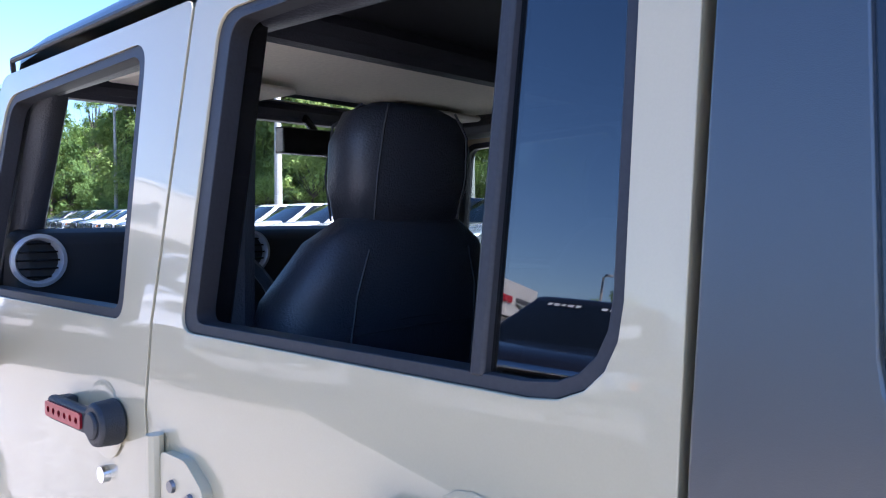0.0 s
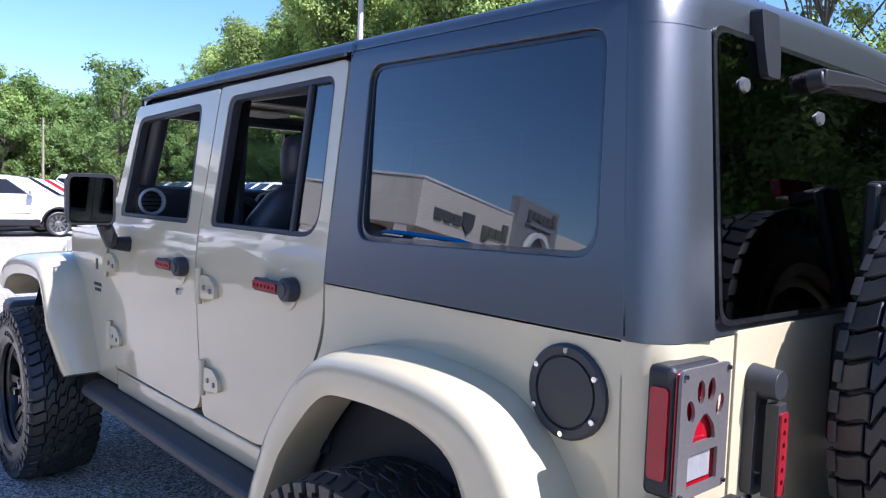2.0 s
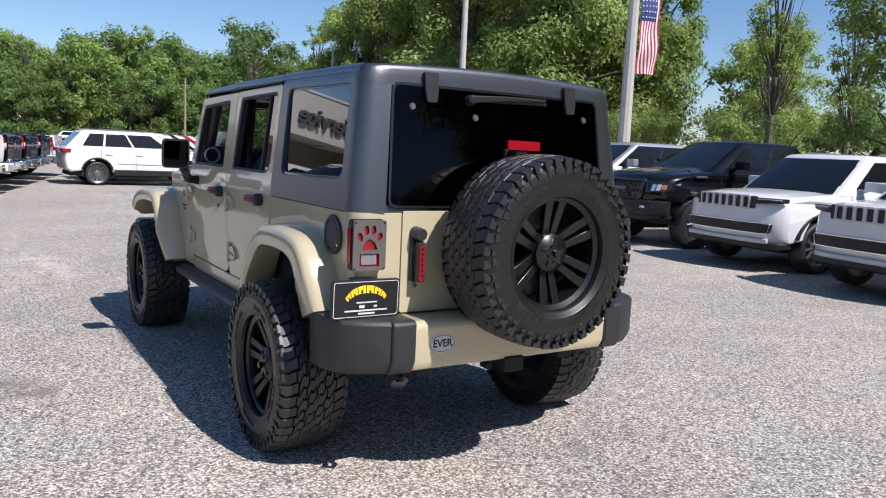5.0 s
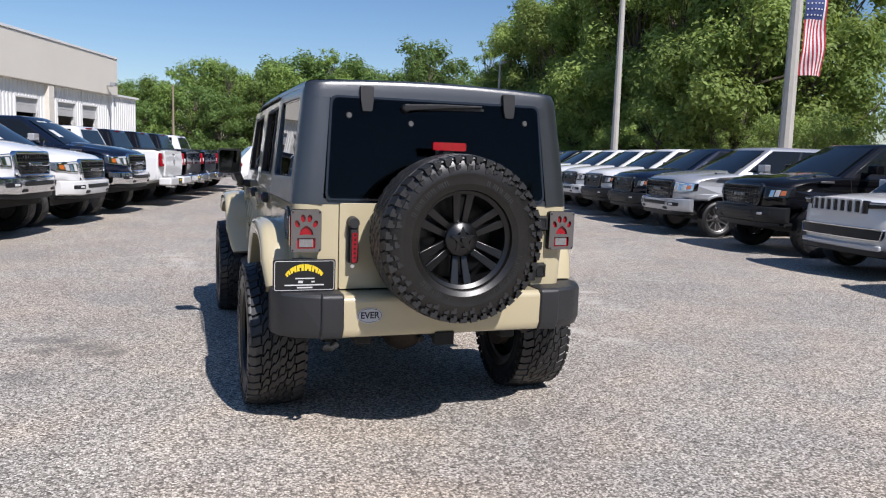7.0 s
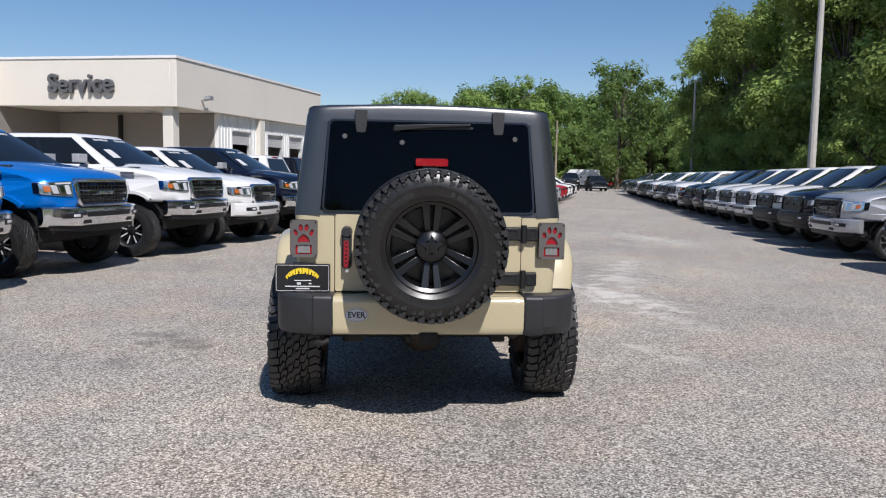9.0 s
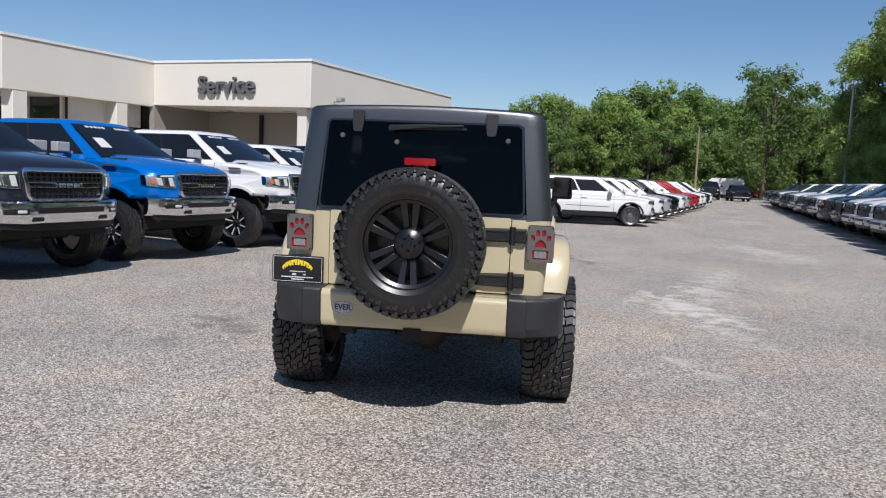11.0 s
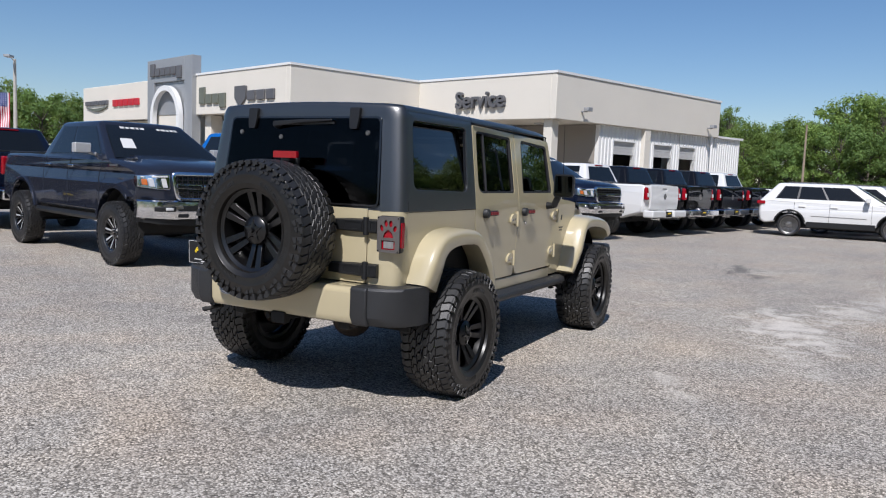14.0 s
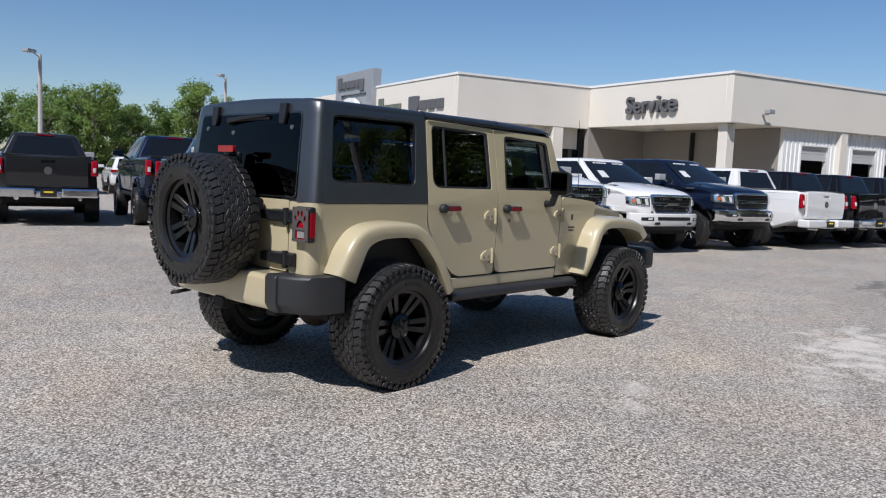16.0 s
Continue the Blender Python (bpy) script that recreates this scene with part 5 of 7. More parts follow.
        for k in range(7):
            bm = bmesh.new()
            y = (k - 3) * 0.142
            sheet(bm, rrect(y - 0.070, y + 0.070, zg - gh - 0.01, zg + gh + 0.01, 0.025), [rrect(y - 0.047, y + 0.047, zg - gh + 0.012, zg + gh - 0.012, 0.02)], put=lambda a, b: (base - bulge(nose, abs(a) / w) + 0.028, a, b), thick=0.03, axis=0)
            part("grille_slot", bm, SATIN if big else GLOSSBLACK, grille)
        for s in (-1, 1):
            bm = bmesh.new()
            strip(bm, nose, w, base, s * 0.60, s * 0.97, zg - 0.02, zg + 0.075, 0.012, 0.08, 8, lambda k, a, b: (a + 0.03 * k, b))
            hl = part("headlight", bm, GLOSSBLACK, t, bevel=0.012)
            bm = bmesh.new()
            strip(bm, nose, w, base, s * 0.62, s * 0.93, zg + 0.045, zg + 0.062, 0.02, 0.03, 6)
            part("lens", bm, WHITELENS, hl)
            bm = bmesh.new()
            xr = -4.2 if big else -3.9
            box(bm, xr, xr + 0.25, 0.55 if s > 0 else -0.955, 0.955 if s > 0 else -0.55, 1.0, 1.11)
            part("tail_light", bm, REDLENS, t, bevel=0.02)
        bm = bmesh.new()
        strip(bm, nose, w, base, -0.80, 0.80, 0.59, 0.74 if big else 0.68, 0.012, taper=lambda k, a, b: (a, b - 0.03 * abs(2 * k - 1) ** 4))
        it = part("bumper_intake", bm, PLASTIC, t, bevel=0.01)
        bm = bmesh.new()
        bead(bm, lambda y, z, o: (base - bulge(nose, abs(y) / w) + o, y, z), dense(rounded([(-0.80, 0.585), (0.80, 0.585), (0.83, 0.735 if big else 0.67), (-0.83, 0.735 if big else 0.67)], 0.03, 3)), 0.010, 0.024, 0.04)
        part("intake_frame", bm, CHROME if big else GLOSSBLACK, it)
        bm = bmesh.new()
        strip(bm, nose, w, base, -0.80, 0.80, low + 0.02, low + 0.09, 0.02, n=12)
        part("bumper_lip", bm, SATIN, t, bevel=0.015)
        bm = bmesh.new()
        strip(bm, nose, w, base, -0.92, 0.92, low - 0.06, low + 0.03, 0.0, 0.3, n=12)
        part("lower_bumper", bm, PLASTIC, t, bevel=0.015)
        for s in (-1, 1):
            bm = bmesh.new()
            sheet(bm, [(-archr - 0.05, low - 0.08), (-archr - 0.05, low + 0.10), (-wb + archr + 0.05, low + 0.10), (-wb + archr + 0.05, low - 0.08)], (), lambda a, b, s=s: (a, s * (w - 0.01), b), 0.08)
            part("sill_trim", bm, PLASTIC, t, bevel=0.012)
            bm = bmesh.new()
            pipe(bm, [(-1.45, s * wtop * 0.88, roof - 0.03), (-1.55, s * wtop * 0.88, roof + 0.03), (-3.0, s * wtop * 0.88, roof + 0.03), (-3.1, s * wtop * 0.88, roof - 0.03)], 0.015, 6)
            part("roof_rail", bm, STEEL, t)
            bm = bmesh.new()
            sheet(bm, [(-0.75, 0.66), (-0.75, 0.675), (-2.3, 0.69), (-2.3, 0.675)], (), lambda a, b, s=s: (a, s * (w + 0.004), b), 0.02)
            part("door_moulding", bm, STEEL, t)
    # arch trims, mirrors, handles, wheels
    for cx in (0, -wb):
        bm = bmesh.new()
        loft(bm, [[(a, y, b) for a, b in arch(cx, archr - 0.008, az, -4, 12)] for y in (-w * 0.93, w * 0.93)], closed=False)
        part("arch_liner", bm, UNDER, t)
        for s in (-1, 1):
            bm = bmesh.new()
            a0 = 13 if cx else foot + 4
            o, q = arch(cx, archr + (0.055 if lift > 0.1 else 0.04), az, a0, 12, 167), arch(cx, archr - 0.012, az, a0, 12, 167)
            sheet(bm, o + q[::-1], (), put=lambda a, b, s=s: (a, s * (w * (1 - 0.05 * max(0, min(1, (a - 0.1) / 0.75)) ** 2) + (0.03 if lift > 0.1 else 0.006)), b), thick=0.10)
            part("wheel_arch_trim", bm, body if pickup else PLASTIC, t, bevel=0.015)
            wheel(t, cx, s * (w - (0.15 if not lift else 0.07)), R, R, 0.30 if lift else 0.26, 0.25 if lift else 0.27, style, s, joined=not near)
    for s in (-1, 1):
        bm = bmesh.new()
        mx = cab0[0] - 0.52
        box(bm, mx - 0.07, mx + 0.07, s * (w - 0.01) if s > 0 else -w - 0.23, w + 0.23 if s > 0 else s * (w - 0.01), belt + 0.05, belt + 0.20)
        tube(bm, (mx, s * (w - 0.12), belt + 0.03), (mx, s * (w + 0.06), belt + 0.09), 0.035, 0.03, 6)
        part("wing_mirror", bm, SATIN if trim == "chrome" and pickup else body, t, bevel=0.045, segs=3)
        for f in doors[:2]:
            hx = cab0[0] + (cab0[1] - cab0[0]) * f[1] * 0.97
            bm = bmesh.new()
            box(bm, hx - 0.06, hx + 0.14, s * w * 0.972 - 0.03, s * w * 0.972 + 0.03, belt - 0.17, belt - 0.13)
            part("door_handle", bm, body if trim != "chrome" else CHROME, t, bevel=0.012)
        for hx in (cab0[0] + (cab0[1] - cab0[0]) * doors[0][0] * 0.9, cab0[0] + (cab0[1] - cab0[0]) * (doors[0][1] + doors[1][0]) / 2, cab0[0] + (cab0[1] - cab0[0]) * (doors[1][1] + 0.03)):
            bm = bmesh.new()
            sheet(bm, [(hx - 0.004, low + 0.08), (hx + 0.004, low + 0.08), (hx + 0.004, belt - 0.02), (hx - 0.004, belt - 0.02)], (), lambda a, b, s=s: (a, s * w * (1.0015 - 0.058 * max(0, min(1, (b - belt + 0.30) / 0.25))), b), 0.006, cuts=(belt - 0.3, belt - 0.05))
            part("door_gap", bm, PLASTIC, t)
    bm = bmesh.new()
    box(bm, -wb - 0.75, 0.55, -w + 0.22, w - 0.22, low - 0.12, low + 0.30)
    tube(bm, (0, -w + 0.2, R), (0, w - 0.2, R), 0.05, 0.05, 8)
    tube(bm, (-wb, -w + 0.2, R), (-wb, w - 0.2, R), 0.06, 0.06, 8)
    part("underbody", bm, UNDER, t)
    if lift:
        for s in (-1, 1):
            bm = bmesh.new()
            tube(bm, (-wb + 0.62, s * (w - 0.04), low - 0.10), (-0.62, s * (w - 0.04), low - 0.10), 0.05, 0.05, 10)
            part("side_step", bm, PLASTIC, t)
    return t


PLACED = {}


def park(kind, color, x, y, yaw, label, group, **kw):
    """Parks a vehicle with its front axle at (x, y)."""
    key = (kind, color, label, tuple(sorted(kw.items())))
    m = pose(x, y, ground_z(x, y), 0, 0, yaw)
    if key in PLACED:
        return copy_thing(PLACED[key], m)
    t = PLACED[key] = vehicle(kind, color, label, group, **kw)
    t.matrix_basis = m
    return t


ROW = "trucks parked by the building"
for k, (c, lb, kw) in enumerate((("grey", "lifted dark grey crew-cab pickup with chrome bumper", dict(lift=0.18, R=0.47, sticker=True)),
                                 ("blue", "lifted bright blue crew-cab pickup with chrome bumper", dict(lift=0.18, R=0.46, sticker=True)),
                                 ("white", "lifted white crew-cab pickup with chrome bumper", dict(lift=0.20, R=0.46, sticker=True)),
                                 ("white", "white crew-cab pickup with white bumper", dict(lift=0.06, R=0.42, trim="body", sticker=True)),
                                 ("navy", "lifted navy crew-cab pickup with chrome bumper", dict(lift=0.16, R=0.46, sticker=True)))):
    x, y = ((-3.87, -5.92), (-6.62, -5.32), (-9.42, -4.44), (-12.0, -3.8), (-14.65, -3.1))[k]
    park("pickup", c, x, y, 75, lb, ROW, **kw)
# those beyond stand with their tails to the aisle
for k, (c, lb) in enumerate((("white", "white pickup parked tail to the aisle"), ("black", "black pickup parked tail to the aisle"), ("black", "black pickup parked tail to the aisle"), ("black", "black pickup parked tail to the aisle"), ("white", "white pickup parked tail to the aisle"))):
    x, y = ((-16.4, -1.7), (-18.8, -1.15), (-21.4, -0.55), (-24.0, 0.05), (-26.6, 0.7))[k]
    park("pickup", c, x - 2.18, y - 4.6, 255, lb, ROW, lift=0.05, R=0.42, trim="body" if c == "white" else "chrome")
for k, (c, lb) in enumerate((("dark", "charcoal pickup with its tailgate to the lot"), ("navy", "lifted navy pickup with black bumper"))):
    x, y = ((-3.25, -14.4), (-5.8, -12.8))[k]
    park("pickup", c, x - 0.3 * 3.75, y - 0.954 * 3.75, 252, lb, "second row of trucks", lift=(0.12, 0.2)[k], R=(0.42, 0.45)[k], trim=("chrome", "body")[k])
for k, (c, lb) in enumerate((("black", "black pickup in the second row"), ("white", "white pickup in the second row"), ("dark", "charcoal pickup in the second row"))):
    park("pickup", c, (-0.8, 2.0, 4.8)[k] - 1.1, (-15.2, -16.0, -16.8)[k] - 3.57, 252, lb, "second row of trucks", lift=0.08, R=0.42)
# SUVs side-on at the end of the aisle
for k, c in enumerate(("white", "white", "silver", "black", "white", "silver", "red", "red", "white", "white", "dark", "white")):
    park("suv", c, -23.15 - 2.6 * k, 4.36 + 0.80 * k, 92, c + " SUV parked across the end of the aisle", "SUVs at the far side", R=0.37, style="road", trim="body", near=k < 2)
# north row
NROW = "vehicles in the north row"
park("big_suv", "white", -1.15, 7.95, 262, "large white SUV with slotted chrome grille", NROW, R=0.40, style="road", trim="body")
park("big_suv", "white", -3.75, 8.62, 262, "large white SUV with slotted chrome grille", NROW, R=0.40, style="road", trim="body")
park("pickup", "black", -6.60, 9.30, 262, "lifted black pickup with black bumper", NROW, lift=0.04, R=0.45, trim="black")
park("pickup", "silver", -9.7, 9.69, 262, "silver pickup with black grille", NROW, R=0.40, trim="body", style="road")
order = ["navy", "white", "white", "white", "white", "black", "navy", "black", "white", "silver", "white", "navy", "white", "silver", "navy", "black", "white", "dark", "silver", "white", "navy", "silver"]
for k, c in enumerate(order):
    x = -12.2 - 2.5 * k
    park("pickup" if k % 4 != 3 or k < 4 else "suv", c, x, 10.32 - (x + 12.2) * 0.235, 262, c + " vehicle nose-out in the north row", NROW, R=0.40, style="road", trim="black" if k in (0, 1, 6, 9, 13) else "body", near=False)
for x, y, c, kind, yaw in ((-79, 20.3, "dark", "pickup", -12), (-77, 22.9, "grey", "suv", -6), (-103, 31.3, "red", "suv", 75), (-104, 34.0, "red", "suv", 75), (-99, 17.5, "navy", "suv", 60), (-98, 14.5, "red", "suv", 60), (-97, 11.8, "white", "suv", 60)):
    park(kind, c, x, y, yaw, {"dark": "charcoal", "grey": "dark grey"}.get(c, c) + " vehicle far down the aisle", "far vehicles", R=0.37, style="road", trim="body", near=False)
for k, (x, y, c) in enumerate(((-13.5, -33, "white"), (-10.8, -33.5, "white"), (-8.0, -34, "silver"), (-17, -34, "white"), (-4, -35, "dark"), (0, -36, "white"))):
    park("suv", c, x, y, 252, c + " SUV parked beyond the trucks", "far vehicles", R=0.37, style="road", trim="body")


def van(x, y, yaw, label):
    """A white high-roofed van: body, screen, side windows, grille, lamps and wheels."""
    t = thing("van", label, "van", "far vehicles")
    bm = bmesh.new()
    side = [(0.95, 0.45), (1.0, 0.95), (0.85, 1.12), (0.35, 1.35), (-0.35, 2.35), (-0.6, 2.55), (-4.5, 2.6), (-4.6, 2.45), (-4.65, 0.5)]
    loft(bm, [[(a + (0.03 if abs(yy) > 0.9 else 0) * (1 if a < -2 else -3), yy * (1 - 0.05 * max(0, b - 1.3)), b - (0.05 if abs(yy) > 0.9 and b > 2.3 else 0)) for a, b in side] for yy in (-1.0, -0.93, 0.93, 1.0)], caps=True)
    part("body", bm, PAINTS["white"], t, bevel=0.03)
    bm = bmesh.new()
    loft(bm, [[(0.31, yy, 1.42), (-0.31, yy * 0.93, 2.30), (-0.34, yy * 0.93, 2.27), (0.28, yy, 1.40)] for yy in (-0.86, 0, 0.86)], caps=True)
    part("windscreen", bm, DARKGLASS, t)
    for s in (-1, 1):
        bm = bmesh.new()
        sheet(bm, [(0.05, 1.40), (-0.75, 1.40), (-0.75, 2.1), (-0.35, 2.1)], (), lambda a, b, s=s: (a, s * (1.012 - 0.05 * max(0, b - 1.3)), b), 0.03)
        part("side_window", bm, DARKGLASS, t)
        bm = bmesh.new()
        box(bm, 0.88, 1.0, s * 0.78 - 0.14, s * 0.78 + 0.14, 0.92, 1.10)
        part("headlight", bm, WHITELENS, t, bevel=0.02)
        bm = bmesh.new()
        box(bm, -0.1, 0.05, s * 1.12 - 0.1, s * 1.12 + 0.1, 1.4, 1.7)
        part("wing_mirror", bm, PLASTIC, t, bevel=0.02)
        for wx in (0.0, -3.6):
            wheel(t, wx, s * 0.86, 0.36, 0.36, 0.24, 0.22, "road", s)
    bm = bmesh.new()
    box(bm, 0.95, 1.02, -0.5, 0.5, 0.75, 1.02)
    part("grille", bm, PLASTIC, t, bevel=0.02)
    t.matrix_basis = pose(x, y, ground_z(x, y), 0, 0, yaw)
    return t


van(-100, 27.7, -14, "white high-roofed van parked far down the aisle")
van(-96, 23.6, -100, "white box van parked far down the aisle")


# ---- the tan four-door off-road SUV: nose towards -x, rear axle at x = 0, left side at negative y ----
jeep = thing("off_road_suv", "tan lifted four-door off-road SUV with black hardtop", "car")
SIDE = [(0.50, 0.760), (0.62, 0.769), (0.80, 0.783), (1.05, 0.800), (1.26, 0.809), (1.38, 0.798), (1.86, 0.742), (1.90, 0.728), (1.95, 0.70)]
LEAN = [(0.78, 0.684), (1.27, 0.684), (1.91, 0.606)]
CUTS = (0.62, 0.80, 0.92, 1.05, 1.16, 1.26, 1.38)


def seam_x(z):
    """Where the hardtop's side meets its rear corner."""
    return 0.604 - 0.126 * (z - 1.262)


def skin(s, off=0.0):
    return lambda a, b: (a, s * (lerp(SIDE, b) + off), b)


def side_part(name, s, outer, holes, mat, thick=0.035, off=0.0, parent=None, label="", bevel=0.006, cuts=CUTS):
    bm = bmesh.new()
    sheet(bm, outer, holes, skin(s, off), thick, cuts)
    return part(name, bm, mat, parent or jeep, label, bevel=bevel)


REAR_DOOR = rounded([(-1.167, 0.70), (-0.70, 0.70), (-0.50, 0.90), (-0.358, 1.12), (-0.366, 1.866), (-1.125, 1.850), (-1.165, 1.38)], [0.03, 0.10, 0.12, 0.12, 0.03, 0.02, 0.01])
REAR_HOLE = rounded([(-1.087, 1.375), (-0.412, 1.375), (-0.420, 1.828), (-1.058, 1.815)], [0.03, 0.09, 0.045, 0.04])
REAR_SEAL = rounded([(-1.056, 1.389), (-0.424, 1.389), (-0.432, 1.812), (-1.030, 1.799)], [0.02, 0.08, 0.035, 0.03])
FRONT_DOOR = rounded([(-2.055, 0.705), (-1.174, 0.70), (-1.172, 1.38), (-1.132, 1.848), (-1.905, 1.832), (-2.035, 1.40), (-2.055, 1.30)], [0.03, 0.11, 0.01, 0.02, 0.03, 0.05, 0.03])
FRONT_HOLE = rounded([(-1.955, 1.375), (-1.262, 1.375), (-1.265, 1.808), (-1.865, 1.785)], [0.03, 0.03, 0.045, 0.05])
FRONT_SEAL = rounded([(-1.920, 1.390), (-1.286, 1.390), (-1.289, 1.790), (-1.848, 1.768)], [0.02, 0.02, 0.03, 0.04])


def handle(s, x, z, parent):
    """A black pull with a drilled red grip and a round push button."""
    y = s * 0.808
    bm = bmesh.new()
    seg = 20
    rings = []
    for r, d in ((0.062, 0.0006), (0.056, 0.0018), (0.042, 0.001), (0.0, 0.0006)):
        rings.append([(x + 0.03 + max(r, 1e-4) * math.cos(k * math.tau / seg), y + s * d, z - 0.005 + max(r, 1e-4) * math.sin(k * math.tau / seg)) for k in range(seg)])
    loft(bm, rings)
    part("handle_recess", bm, TAN, parent)
    bm = bmesh.new()
    box(bm, x - 0.095, x + 0.072, y + s * 0.022, y + s * 0.040, z - 0.019, z + 0.020)
    box(bm, x - 0.095, x - 0.065, y, y + s * 0.04, z - 0.018, z + 0.018)
    tube(bm, (x + 0.075, y, z), (x + 0.075, y + s * 0.040, z), 0.036, 0.033, 20)
    h = part("door_handle", bm, GREYPLASTIC, parent, "black pull handle with red grip", bevel=0.006)
    bm = bmesh.new()
    holes = [rounded([(x - 0.080 + 0.0215 * k + 0.0055 * math.cos(q * math.tau / 8), z + 0.0055 * math.sin(q * math.tau / 8)) for q in range(8)], 0) for k in range(6)]
    sheet(bm, rrect(x - 0.093, x + 0.042, z - 0.012, z + 0.013, 0.007), holes, lambda a, b: (a, y + s * 0.044, b), 0.005)
    part("handle_grip", bm, REDPAINT, h, "red anodised drilled grip")
    bm = bmesh.new()
    tube(bm, (x + 0.075, y + s * 0.038, z), (x + 0.075, y + s * 0.045, z), 0.022, 0.020, 20)
    part("push_button", bm, GREYPLASTIC, h, bevel=0.003)


def hinge(s, x, z, parent):
    """A cast body-coloured strap hinge with two bolts."""
    y = lerp(SIDE, z)
    bm = bmesh.new()
    sheet(bm, rounded([(x - 0.045, z - 0.042), (x + 0.065, z - 0.030), (x + 0.065, z + 0.010), (x + 0.02, z + 0.042), (x - 0.045, z + 0.042)], 0.012, 3), (), lambda a, b: (a, s * (y + 0.016), b), 0.016)
    tube(bm, (x - 0.062, s * (y + 0.014), z - 0.062), (x - 0.062, s * (y + 0.014), z + 0.062), 0.013, 0.013, 10)
    box(bm, x - 0.09, x - 0.05, s * y - 0.012, s * (y + 0.012) , z - 0.045, z + 0.045)
    h = part("door_hinge", bm, TAN, parent, bevel=0.004)
    for dx, dz in ((-0.012, 0.0), (0.035, -0.008)):
        bm = bmesh.new()
        tube(bm, (x + dx, s * (y + 0.015), z + dz), (x + dx, s * (y + 0.021), z + dz), 0.0095, 0.008, 10)
        part("bolt", bm, STEEL, h)


def swept_flare(name, s, path, y_in, y_out, mat=TAN, drop=0.085, taper=((0.0, 1.0), (1.0, 1.0))):
    """A wheel-arch flare: a rounded shelf swept along the arch."""
    pts = [Vector(p) for p in path]
    fine = []
    for k in range(len(pts) - 1):
        p0, p1, p2, p3 = pts[max(0, k - 1)], pts[k], pts[k + 1], pts[min(len(pts) - 1, k + 2)]
        for q in range(7):
            t = q / 7
            fine.append(0.5 * ((2 * p1) + (p2 - p0) * t + (2 * p0 - 5 * p1 + 4 * p2 - p3) * t * t + (3 * p1 - p0 - 3 * p2 + p3) * t ** 3))
    fine.append(pts[-1])
    w = y_out - y_in
    sec = [(0.028, y_in - 0.01), (0.026, y_in + w * 0.4), (0.020, y_in + w * 0.74), (0.011, y_in + w * 0.90), (-0.001, y_in + w * 0.97), (-0.016, y_out - 0.001), (-0.035, y_out), (-drop * 0.8, y_out - 0.004), (-drop, y_out - 0.012), (-drop, y_out - 0.03), (-drop * 0.8, y_in - 0.01)]
    rings = []
    m = len(fine)
    for k, p in enumerate(fine):
        d = (fine[min(m - 1, k + 1)] - fine[max(0, k - 1)]).normalized()
        nrm = Vector((-d.y, d.x))
        if nrm.dot(p - Vector((sum(q.x for q in fine) / m, 0.45))) < 0:
            nrm = -nrm
        ease = 1 - 0.16 * (max(0, 2 * k / (m - 1) - 1.75) / 0.25 if k > m / 2 else max(0, 0.25 - 2 * k / (m - 1)) / 0.25)
        deep = lerp(taper, k / (m - 1))
        rings.append([(p.x + nrm.x * n, s * (y_in + (y - y_in) * (ease if y > y_in else 1)), p.y + nrm.y * n) for n, y in ((n * (deep if n < -0.04 else 1), y) for n, y in sec)])
    bm = bmesh.new()
    loft(bm, rings, closed=True, caps=True)
    return part(name, bm, mat, jeep, sharp=50)


